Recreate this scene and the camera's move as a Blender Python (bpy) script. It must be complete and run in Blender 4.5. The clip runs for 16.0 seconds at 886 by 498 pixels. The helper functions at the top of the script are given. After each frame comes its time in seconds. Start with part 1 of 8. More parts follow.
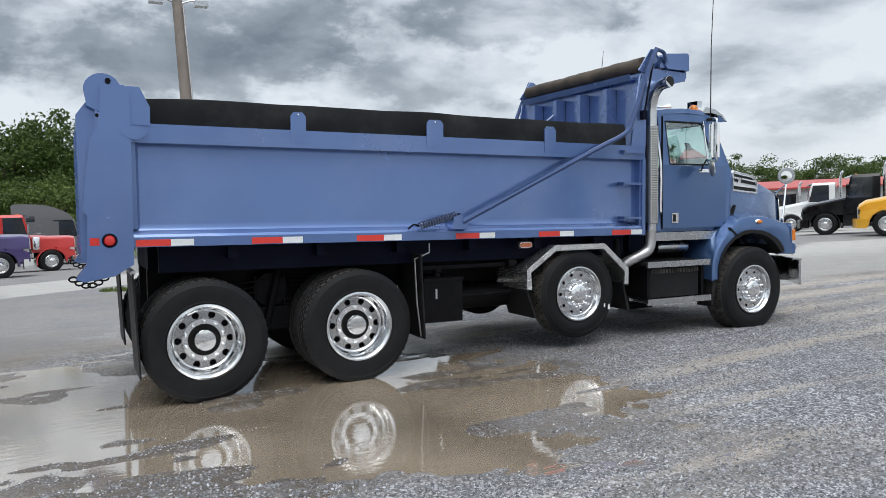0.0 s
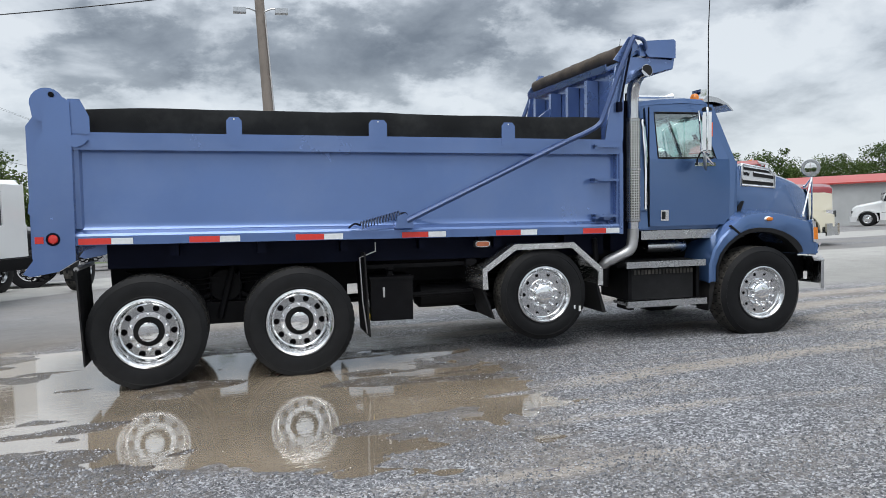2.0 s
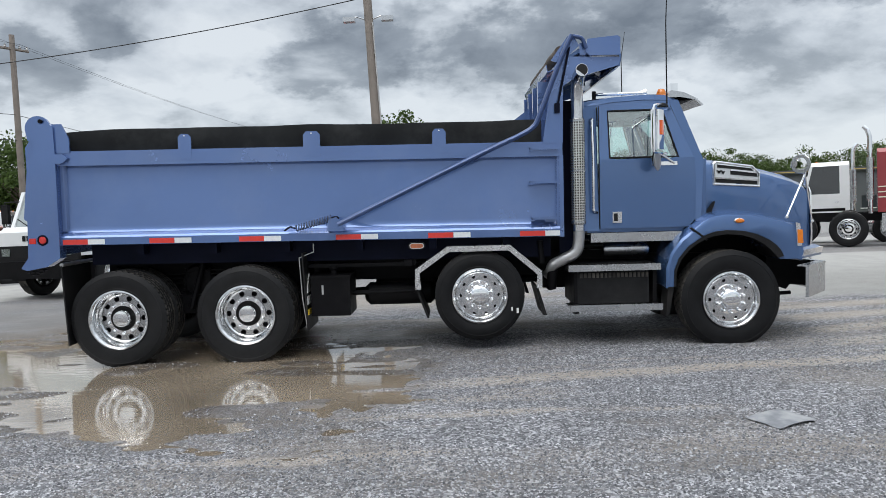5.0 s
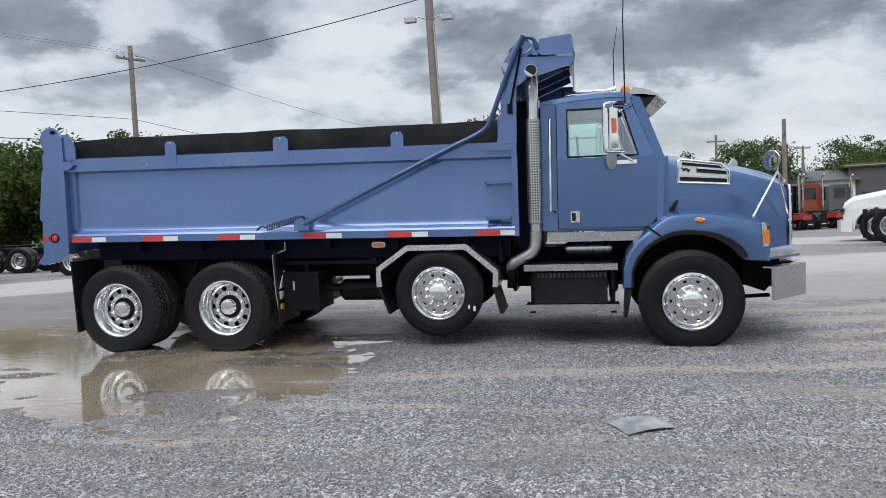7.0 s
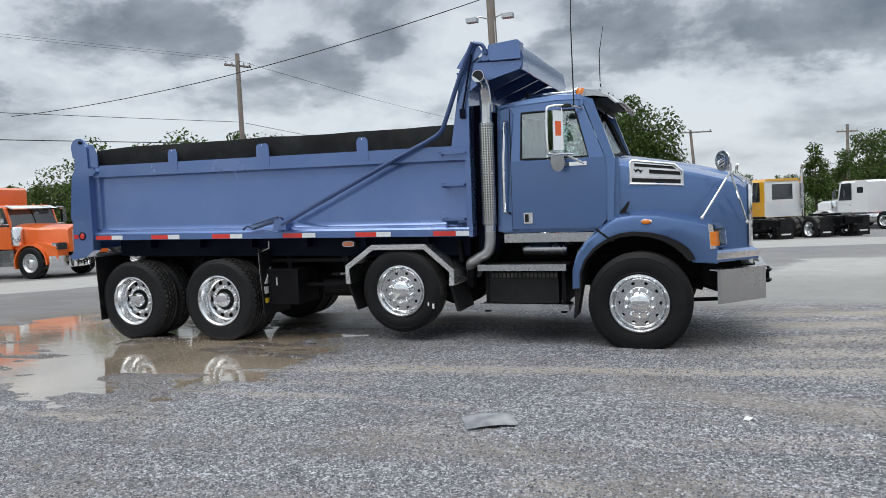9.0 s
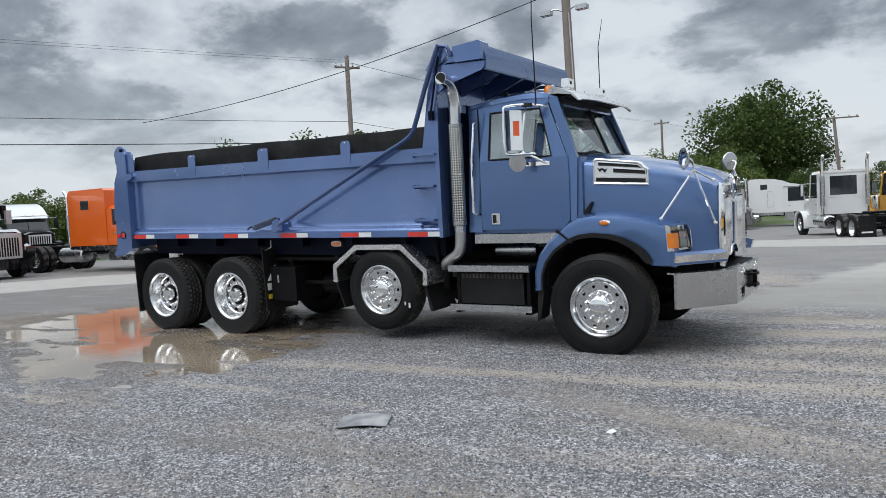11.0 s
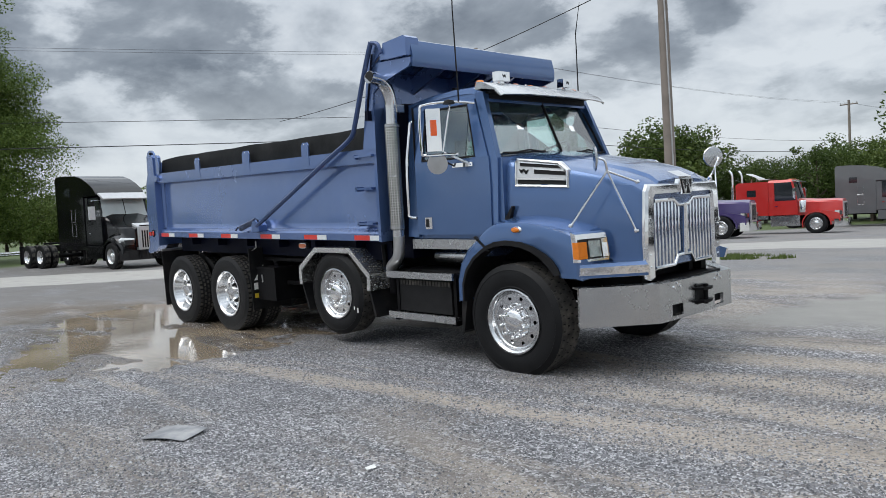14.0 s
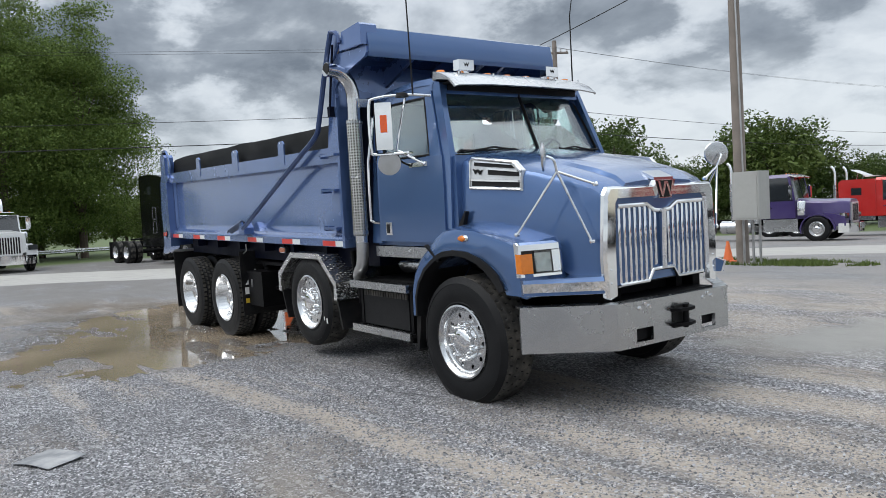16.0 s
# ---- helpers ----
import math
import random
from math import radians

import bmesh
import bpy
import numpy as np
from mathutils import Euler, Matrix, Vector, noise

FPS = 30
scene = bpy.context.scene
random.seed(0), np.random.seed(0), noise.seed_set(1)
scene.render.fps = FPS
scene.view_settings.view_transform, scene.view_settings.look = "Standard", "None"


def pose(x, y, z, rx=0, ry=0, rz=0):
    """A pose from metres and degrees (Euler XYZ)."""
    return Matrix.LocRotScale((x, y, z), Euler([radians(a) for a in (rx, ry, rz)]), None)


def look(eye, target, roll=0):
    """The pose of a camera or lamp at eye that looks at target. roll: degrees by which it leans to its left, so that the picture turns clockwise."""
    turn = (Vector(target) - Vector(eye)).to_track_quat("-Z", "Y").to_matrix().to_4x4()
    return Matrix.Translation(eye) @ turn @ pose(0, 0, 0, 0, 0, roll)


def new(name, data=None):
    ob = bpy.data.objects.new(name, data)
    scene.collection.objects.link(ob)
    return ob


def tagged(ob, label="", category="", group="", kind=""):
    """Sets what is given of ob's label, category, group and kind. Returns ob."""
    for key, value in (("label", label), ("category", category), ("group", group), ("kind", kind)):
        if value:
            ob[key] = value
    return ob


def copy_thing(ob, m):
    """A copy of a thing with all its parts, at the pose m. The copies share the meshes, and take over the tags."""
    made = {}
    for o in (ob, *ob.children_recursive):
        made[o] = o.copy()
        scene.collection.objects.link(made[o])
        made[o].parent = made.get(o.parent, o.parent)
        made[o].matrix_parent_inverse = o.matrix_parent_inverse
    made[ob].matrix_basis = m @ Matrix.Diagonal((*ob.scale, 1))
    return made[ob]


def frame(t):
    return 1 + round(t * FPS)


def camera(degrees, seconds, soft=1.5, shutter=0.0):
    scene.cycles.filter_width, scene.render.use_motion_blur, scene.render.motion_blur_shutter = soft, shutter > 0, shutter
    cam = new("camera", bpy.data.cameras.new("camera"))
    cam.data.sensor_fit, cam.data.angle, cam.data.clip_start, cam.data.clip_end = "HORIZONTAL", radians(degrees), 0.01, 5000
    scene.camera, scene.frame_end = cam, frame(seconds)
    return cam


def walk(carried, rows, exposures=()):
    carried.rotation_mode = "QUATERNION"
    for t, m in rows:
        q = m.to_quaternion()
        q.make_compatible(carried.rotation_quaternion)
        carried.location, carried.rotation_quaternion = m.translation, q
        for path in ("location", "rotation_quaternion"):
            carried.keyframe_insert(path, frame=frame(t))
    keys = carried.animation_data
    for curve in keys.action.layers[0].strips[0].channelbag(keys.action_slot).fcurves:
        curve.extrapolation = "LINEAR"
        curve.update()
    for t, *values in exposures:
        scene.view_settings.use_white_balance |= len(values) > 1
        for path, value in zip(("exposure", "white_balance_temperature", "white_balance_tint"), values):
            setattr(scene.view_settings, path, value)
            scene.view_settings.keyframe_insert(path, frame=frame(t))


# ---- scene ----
# The truck's own axes: x ahead from the front axle, y to its left, z up from its frame.
# LEVEL turns them so that the yard lies flat at z = 0.
GX, GY, GC = 0.017, -0.019, -0.065
LEVEL = (Vector((-GX, -GY, 1)).rotation_difference(Vector((0, 0, 1))).to_matrix().to_4x4()
         @ Matrix.Translation((0, 0, -GC)))

cam = camera(61.9, 16.0, 0.6)
METRES, EYE, TURN = 14.851, 1.5, -26.9
START_X, START_Y = -7.685, -7.72
ROWS = [
    (0.0, 0.0, 0.0, 0.0, -0.04, -3.27, 0.65),
    (0.5, 0.0353, 0.0049, -0.0003, 3.0, -3.33, 0.72),
    (1.0, 0.0707, 0.0052, 0.0001, 5.83, -3.41, 0.81),
    (1.5, 0.1027, 0.0092, 0.0006, 9.15, -3.49, 0.93),
    (2.0, 0.1352, 0.0144, 0.0015, 11.51, -3.59, 1.03),
    (2.5, 0.1688, 0.0154, 0.0044, 14.22, -3.68, 1.11),
    (3.0, 0.2033, 0.023, 0.0051, 17.58, -3.78, 1.26),
    (3.5, 0.2379, 0.0264, 0.0065, 20.47, -3.83, 1.36),
    (4.0, 0.2685, 0.0364, 0.0066, 22.75, -3.88, 1.42),
    (6.5, 0.4089, 0.092, 0.0081, 34.89, -4.19, 1.9),
    (7.0, 0.4371, 0.1095, 0.0086, 37.16, -4.23, 2.0),
    (7.5, 0.4672, 0.1234, 0.0097, 39.24, -4.28, 2.07),
    (8.0, 0.4938, 0.1419, 0.0091, 41.42, -4.3, 2.11),
    (8.5, 0.5231, 0.1573, 0.0088, 44.05, -4.27, 2.21),
    (9.0, 0.5467, 0.1769, 0.0093, 47.0, -4.26, 2.32),
    (11.5, 0.6434, 0.3015, 0.0092, 60.27, -4.27, 3.0),
    (12.0, 0.6547, 0.3292, 0.01, 62.66, -4.28, 3.04),
    (12.5, 0.6696, 0.3552, 0.0114, 65.14, -4.27, 3.1),
    (13.0, 0.6749, 0.3851, 0.0098, 67.55, -4.26, 3.19),
    (13.5, 0.6799, 0.4145, 0.009, 69.59, -4.27, 3.25),
    (14.0, 0.6822, 0.444, 0.009, 71.58, -4.29, 3.26),
    (14.5, 0.6782, 0.474, 0.0088, 73.68, -4.28, 3.29),
    (15.0, 0.6758, 0.5018, 0.0086, 76.02, -4.22, 3.32),
    (15.5, 0.6667, 0.5255, 0.007, 78.29, -4.13, 3.32),
    (16.0, 0.657, 0.545, 0.0078, 79.39, -4.11, 3.24),
]
walk(cam, [(t, LEVEL @ pose(START_X, START_Y, EYE, 0, 0, TURN) @ pose(METRES * x, METRES * y, METRES * z, 90 + pitch, roll, yaw))
           for t, x, y, z, yaw, pitch, roll in ROWS],
     [(0.0, 0.49), (2.5, 0.46), (4.0, 0.44), (8.0, 0.42), (9.0, 0.38), (11.5, 0.35), (14.0, 0.36), (15.5, 0.43), (16.0, 0.46)])

# ---- light: an overcast summer day ----
scene.view_settings.exposure = 0.42
world = bpy.data.worlds.new("overcast_sky")
scene.world = world
world.use_nodes = True
SUN_ELEV, SUN_TURN = 58, 200


CLOUDS = [(91, 13, 3.5, 2.5, 0.7), (74, 14, 5.5, 2.4, 1), (58, 14.5, 8, 1.6, 1), (64, 9.6, 6, 1.9, 0.6), (37, 6.4, 5, 0.9, 0.7), (97, 12, 5.5, 2.4, 1), (81, 12, 9, 2.6, 0.95),
          (115, 13, 2.2, 1.4, 0.7), (129, 14, 5, 1.8, 1), (124, 9.4, 6, 1.2, 0.75), (81, 3.9, 3.2, 0.6, 0.6), (155, 13.5, 6.5, 3.2, 1), (132, 13.4, 6, 1.8, 0.8), (147, 8.9, 7, 1.4, 0.8),
          (107, 6.2, 5, 1.6, 0.7), (166, 12, 6, 3.6, 1), (119, 11, 4, 2.2, 0.8)]


def sky_nodes():
    nt = world.node_tree
    nt.nodes.clear()
    L = nt.links.new

    def N(kind, **kw):
        n = nt.nodes.new(kind)
        for k, v in kw.items():
            n.inputs[k].default_value = v
        return n

    def M(op, a, b=None):
        n = nt.nodes.new("ShaderNodeMath")
        n.operation = op
        for i, v in enumerate((a, b)):
            if v is None:
                continue
            if isinstance(v, (int, float)):
                n.inputs[i].default_value = v
            else:
                L(v, n.inputs[i])
        return n.outputs[0]

    co = nt.nodes.new("ShaderNodeTexCoord")
    sep = nt.nodes.new("ShaderNodeSeparateXYZ")
    L(co.outputs["Generated"], sep.inputs[0])
    up = M("ADD", M("MAXIMUM", sep.outputs["Z"], 0.0), 0.36)
    comb = nt.nodes.new("ShaderNodeCombineXYZ")
    L(M("DIVIDE", sep.outputs["X"], up), comb.inputs["X"])
    L(M("DIVIDE", sep.outputs["Y"], up), comb.inputs["Y"])
    big = N("ShaderNodeTexNoise", Scale=2.6, Detail=8.0, Roughness=0.56, Distortion=0.2)
    L(comb.outputs[0], big.inputs["Vector"])
    small = N("ShaderNodeTexNoise", Scale=0.8, Detail=4.0, Roughness=0.5)
    L(comb.outputs[0], small.inputs["Vector"])
    edge = N("ShaderNodeTexNoise", Scale=7.0, Detail=7.0, Roughness=0.6)
    L(comb.outputs[0], edge.inputs["Vector"])
    mix = M("ADD", M("MULTIPLY", big.outputs["Fac"], 0.75), M("MULTIPLY", small.outputs["Fac"], 0.25))
    # ragged rain clouds standing in the sky: bearing, height, half width and half depth in degrees, and weight
    az = M("MULTIPLY", M("ARCTAN2", sep.outputs["Y"], sep.outputs["X"]), 57.2958)
    el = M("MULTIPLY", M("ARCSINE", sep.outputs["Z"]), 57.2958)
    ragged = M("ADD", M("MULTIPLY", M("SUBTRACT", edge.outputs["Fac"], 0.5), 2.6), M("MULTIPLY", M("SUBTRACT", big.outputs["Fac"], 0.5), 2.2))
    bank = None
    for a0, e0, wa, we, k in CLOUDS:
        dx = M("DIVIDE", M("SUBTRACT", az, a0), wa * 1.15)
        dy = M("DIVIDE", M("SUBTRACT", el, e0), we * 1.35)
        d = M("SQRT", M("ADD", M("MULTIPLY", dx, dx), M("MULTIPLY", dy, dy)))
        f = nt.nodes.new("ShaderNodeMapRange")
        f.interpolation_type = "SMOOTHSTEP"
        f.inputs["From Min"].default_value, f.inputs["From Max"].default_value = 0.45, 1.30
        f.inputs["To Min"].default_value, f.inputs["To Max"].default_value = k, 0.0
        L(M("ADD", d, ragged), f.inputs["Value"])
        bank = f.outputs[0] if bank is None else M("MAXIMUM", bank, f.outputs[0])
    thick = M("ADD", M("MULTIPLY", M("SUBTRACT", mix, 0.5), 0.62), M("ADD", 0.475, M("MULTIPLY", bank, 0.095)))
    ramp = nt.nodes.new("ShaderNodeValToRGB")
    cr = ramp.color_ramp
    cr.elements[0].position, cr.elements[0].color = 0.445, (0.560, 0.598, 0.635, 1)
    cr.elements[1].position, cr.elements[1].color = 0.61, (0.125, 0.146, 0.175, 1)
    e = cr.elements.new(0.490)
    e.color = (0.445, 0.485, 0.53, 1)
    e = cr.elements.new(0.545)
    e.color = (0.225, 0.255, 0.292, 1)
    L(thick, ramp.inputs[0])
    # paler towards the horizon
    low = nt.nodes.new("ShaderNodeMapRange")
    low.inputs["From Min"].default_value, low.inputs["From Max"].default_value = 0.0, 0.20
    low.inputs["To Min"].default_value, low.inputs["To Max"].default_value = 0.62, 0.0
    L(sep.outputs["Z"], low.inputs["Value"])
    pale = nt.nodes.new("ShaderNodeMix")
    pale.data_type = "RGBA"
    pale.inputs["B"].default_value = (0.565, 0.607, 0.642, 1)
    L(low.outputs[0], pale.inputs["Factor"])
    L(ramp.outputs[0], pale.inputs["A"])
    sky = nt.nodes.new("ShaderNodeTexSky")
    sky.sky_type, sky.sun_disc = "NISHITA", False
    sky.sun_elevation, sky.sun_rotation = radians(SUN_ELEV), radians(SUN_TURN)
    b1 = N("ShaderNodeBackground", Strength=0.1)
    L(sky.outputs[0], b1.inputs["Color"])
    # thin cloud overhead lets through more light than the low sky
    high = nt.nodes.new("ShaderNodeMapRange")
    high.inputs["From Min"].default_value, high.inputs["From Max"].default_value = 0.25, 0.80
    high.inputs["To Min"].default_value, high.inputs["To Max"].default_value = 1.0, 2.3
    L(sep.outputs["Z"], high.inputs["Value"])
    b2 = N("ShaderNodeBackground", Strength=1.0)
    L(pale.outputs["Result"], b2.inputs["Color"])
    L(high.outputs[0], b2.inputs["Strength"])
    mixed = N("ShaderNodeMixShader", Fac=0.92)
    L(b1.outputs[0], mixed.inputs[1])
    L(b2.outputs[0], mixed.inputs[2])
    out = nt.nodes.new("ShaderNodeOutputWorld")
    L(mixed.outputs[0], out.inputs["Surface"])


sky_nodes()
sun = new("sun", bpy.data.lights.new("sun", "SUN"))
sun.data.energy, sun.data.angle, sun.data.color = 1.15, radians(45), (1.0, 0.97, 0.93)
sun.matrix_world = look((0, 0, 0), (-math.sin(radians(SUN_TURN)) * math.cos(radians(SUN_ELEV)),
                                    -math.cos(radians(SUN_TURN)) * math.cos(radians(SUN_ELEV)), -math.sin(radians(SUN_ELEV))))


# ---- materials ----
def mat(name, color, rough=0.5, metal=0.0, coat=0.0, var=0.12, scale=6.0, bump=0.0, bump_scale=60.0, dirt_sheen=None, dirt_sheen_amt=0.0,
        dirt_sheen_scale=2.0, trans=0.0, emit=0.0, spec=0.5, rough_var=0.1, per_object=0.0, dirt_sheen_rough=0.4):
    """A surface with a base colour, grain at two scales, stains, painted sheen and fine relief."""
    m = bpy.data.materials.new(name)
    m.use_nodes = True
    nt = m.node_tree
    L = nt.links.new
    b = nt.nodes["Principled BSDF"]
    b.inputs["Metallic"].default_value, b.inputs["Roughness"].default_value = metal, rough
    b.inputs["Coat Weight"].default_value, b.inputs["Coat Roughness"].default_value = coat, 0.06
    b.inputs["Transmission Weight"].default_value = trans
    b.inputs["Specular IOR Level"].default_value = spec
    co = nt.nodes.new("ShaderNodeTexCoord")
    n1 = nt.nodes.new("ShaderNodeTexNoise")
    n1.inputs["Scale"].default_value, n1.inputs["Detail"].default_value = scale, 6
    L(co.outputs["Object"], n1.inputs["Vector"])
    mr = nt.nodes.new("ShaderNodeMapRange")
    mr.inputs["From Min"].default_value, mr.inputs["From Max"].default_value = 0.3, 0.7
    mr.inputs["To Min"].default_value, mr.inputs["To Max"].default_value = 1 - var, 1 + var
    L(n1.outputs["Fac"], mr.inputs["Value"])
    hsv = nt.nodes.new("ShaderNodeHueSaturation")
    hsv.inputs["Color"].default_value = (*color, 1)
    val = mr.outputs[0]
    if per_object:
        info = nt.nodes.new("ShaderNodeObjectInfo")
        pr = nt.nodes.new("ShaderNodeMapRange")
        pr.inputs["To Min"].default_value, pr.inputs["To Max"].default_value = 1 - per_object, 1 + per_object
        L(info.outputs["Random"], pr.inputs["Value"])
        mul = nt.nodes.new("ShaderNodeMath")
        mul.operation = "MULTIPLY"
        L(val, mul.inputs[0]), L(pr.outputs[0], mul.inputs[1])
        val = mul.outputs[0]
    L(val, hsv.inputs["Value"])
    col = hsv.outputs[0]
    if dirt_sheen:
        n2 = nt.nodes.new("ShaderNodeTexNoise")
        n2.inputs["Scale"].default_value, n2.inputs["Detail"].default_value, n2.inputs["Roughness"].default_value = dirt_sheen_scale, 9, 0.65
        L(co.outputs["Object"], n2.inputs["Vector"])
        dr = nt.nodes.new("ShaderNodeMapRange")
        dr.inputs["From Min"].default_value, dr.inputs["From Max"].default_value = 0.45, 0.72
        dr.inputs["To Max"].default_value = dirt_sheen_amt
        L(n2.outputs["Fac"], dr.inputs["Value"])
        mx = nt.nodes.new("ShaderNodeMix")
        mx.data_type = "RGBA"
        mx.inputs["B"].default_value = (*dirt_sheen, 1)
        L(dr.outputs[0], mx.inputs["Factor"]), L(col, mx.inputs["A"])
        col = mx.outputs["Result"]
        rr = nt.nodes.new("ShaderNodeMapRange")
        rr.inputs["To Min"].default_value, rr.inputs["To Max"].default_value = rough, min(1, rough + dirt_sheen_rough)
        L(dr.outputs[0], rr.inputs["Value"]), L(rr.outputs[0], b.inputs["Roughness"])
    elif rough_var:
        rr = nt.nodes.new("ShaderNodeMapRange")
        rr.inputs["To Min"].default_value, rr.inputs["To Max"].default_value = max(0.01, rough - rough_var * rough), rough + rough_var * rough
        L(n1.outputs["Fac"], rr.inputs["Value"]), L(rr.outputs[0], b.inputs["Roughness"])
    L(col, b.inputs["Base Color"])
    if bump:
        n3 = nt.nodes.new("ShaderNodeTexNoise")
        n3.inputs["Scale"].default_value, n3.inputs["Detail"].default_value = bump_scale, 5
        L(co.outputs["Object"], n3.inputs["Vector"])
        bp = nt.nodes.new("ShaderNodeBump")
        bp.inputs["Strength"].default_value, bp.inputs["Distance"].default_value = bump, 0.02
        L(n3.outputs["Fac"], bp.inputs["Height"]), L(bp.outputs[0], b.inputs["Normal"])
    if emit:
        b.inputs["Emission Color"].default_value, b.inputs["Emission Strength"].default_value = (*color, 1), emit
    return m


# paler mottling in BLUE puts blurred sky reflections into the paint colour
BLUE = mat("blue_paint", (0.098, 0.170, 0.372), 0.25, 0.55, 0.85, 0.06, 1.3, 0.03, 2.6, (0.185, 0.255, 0.44), 0.45, 0.9, dirt_sheen_rough=0.1)
BLUE_CAB = mat("blue_cab_paint", (0.070, 0.138, 0.298), 0.25, 0.55, 0.8, 0.03, 1.0, 0.006, 8, (0.105, 0.178, 0.33), 0.2, 0.8, dirt_sheen_rough=0.1)
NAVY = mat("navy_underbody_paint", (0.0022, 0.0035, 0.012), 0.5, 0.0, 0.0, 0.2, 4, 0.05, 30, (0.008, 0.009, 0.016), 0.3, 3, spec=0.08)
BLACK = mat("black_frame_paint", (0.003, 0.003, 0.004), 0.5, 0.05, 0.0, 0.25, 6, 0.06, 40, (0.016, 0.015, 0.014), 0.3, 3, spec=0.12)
PLASTIC = mat("black_plastic", (0.009, 0.009, 0.010), 0.55, 0, 0, 0.2, 10, 0.1, 120, (0.035, 0.035, 0.035), 0.3, 4, spec=0.18)
RUBBER = mat("tyre_rubber", (0.0055, 0.0057, 0.0065), 0.5, 0, 0, 0.25, 9, 0.10, 90, (0.017, 0.017, 0.018), 0.45, 3.5, spec=0.22)
FLAP = mat("mudflap_rubber", (0.009, 0.009, 0.010), 0.5, 0, 0, 0.2, 6, 0.06, 50, (0.05, 0.045, 0.04), 0.35, 5, spec=0.18)
CHROME = mat("chrome", (0.86, 0.87, 0.88), 0.045, 1.0, 0, 0.03, 8, 0.006, 9, (0.5, 0.49, 0.47), 0.15, 5)
ALLOY = mat("polished_aluminium", (0.64, 0.65, 0.66), 0.15, 1.0, 0, 0.04, 10, 0.02, 40, (0.45, 0.43, 0.40), 0.25, 6)
# ALLOY darkened: the deep disc's dark reflections are put into the colour
ALLOY_DEEP = mat("dish_darkened_aluminium", (0.46, 0.47, 0.48), 0.14, 1.0, 0, 0.06, 10, 0.02, 40, (0.26, 0.25, 0.24), 0.4, 6)
STEEL = mat("brushed_steel", (0.52, 0.53, 0.54), 0.22, 1.0, 0, 0.06, 3, 0.02, 80, (0.36, 0.35, 0.34), 0.3, 3)
PIPE = mat("heat_greyed_pipe", (0.46, 0.46, 0.46), 0.38, 0.9, 0, 0.1, 5, 0.05, 40, (0.30, 0.27, 0.24), 0.4, 4)
BRIGHT = mat("dull_chrome", (0.72, 0.73, 0.74), 0.30, 0.75, 0, 0.04, 8, 0.015, 12, (0.45, 0.45, 0.44), 0.2, 5)
# flat black puts the shade of gaps into colour; also the sooty pipe mouth
SHADE_BLACK = mat("shade_and_soot_black", (0.006, 0.006, 0.006), 0.8, 0, 0, 0.2, 10)
TARP = mat("black_mesh_tarp", (0.012, 0.013, 0.014), 0.8, 0, 0, 0.25, 3, 0.25, 160, (0.045, 0.047, 0.047), 0.5, 2.2, spec=0.12)
CANVAS = mat("brown_rolled_tarp", (0.060, 0.045, 0.034), 0.8, 0, 0, 0.35, 4, 0.3, 30, (0.16, 0.12, 0.08), 0.5, 3)
ARM = mat("dark_blue_arm_paint", (0.034, 0.066, 0.17), 0.3, 0.45, 0.4, 0.06, 2, 0.02, 20, (0.05, 0.08, 0.19), 0.3, 2)
TREAD = mat("dusty_tread_and_rib_grey", (0.05, 0.048, 0.045), 0.85, 0, 0, 0.35, 14, 0.14, 90, (0.17, 0.155, 0.135), 0.8, 6, spec=0.15)
SPRING = mat("blue_grey_spring_steel", (0.09, 0.11, 0.17), 0.35, 0.6, 0.2, 0.1, 20)
RED_AMBER = mat("dull_amber_lens", (0.42, 0.13, 0.06), 0.25, 0, 0.4, 0.15, 30)
AMBER = mat("amber_lens", (0.66, 0.18, 0.009), 0.15, 0, 0.6, 0.08, 30)
RED_LENS = mat("red_lens", (0.50, 0.020, 0.015), 0.15, 0, 0.6, 0.08, 30)
TAPE_RED = mat("red_reflective_tape", (0.56, 0.035, 0.025), 0.3, 0, 0.2, 0.06, 40)
TAPE_WHITE = mat("white_reflective_tape", (0.66, 0.69, 0.70), 0.3, 0, 0.2, 0.06, 40, dirt_sheen=(0.35, 0.35, 0.36), dirt_sheen_amt=0.4)
ORANGE_LENS = mat("orange_red_lens", (0.80, 0.10, 0.01), 0.2, 0, 0.5, 0.08, 30)
LAMP_GREEN = mat("greenish_lamp_glass", (0.36, 0.40, 0.39), 0.14, 0.9, 0.6, 0.3, 30, 0.2, 40)
LAMP = mat("lamp_glass", (0.055, 0.06, 0.062), 0.08, 0.3, 0.8, 0.2, 30)
WHITE_LAMP = mat("clear_lamp_plastic", (0.55, 0.57, 0.58), 0.1, 0.2, 0.6, 0.2, 20)
# half-metal pale grey: the chrome's bright reflection put into its colour
PALE_CHROME = mat("chrome_painted_pale", (0.52, 0.53, 0.54), 0.3, 0.3, 0.3, 0.08, 8, 0.01, 12)
DASH = mat("grey_dash_plastic", (0.10, 0.105, 0.11), 0.6, 0, 0, 0.15, 8, 0.1, 120)
SEAT = mat("grey_cab_cloth", (0.34, 0.36, 0.36), 0.9, 0, 0, 0.2, 8, 0.2, 90)
WHITE_INK = mat("white_print", (0.7, 0.7, 0.68), 0.5, 0, 0, 0.1, 20)
YELLOW_INK = mat("yellow_print", (0.65, 0.45, 0.03), 0.5, 0, 0, 0.1, 20)
GLASSM = mat("tinted_glass", (0.78, 0.97, 0.93), 0.01, 0, 0, 0.0, 3, trans=1.0, rough_var=0)
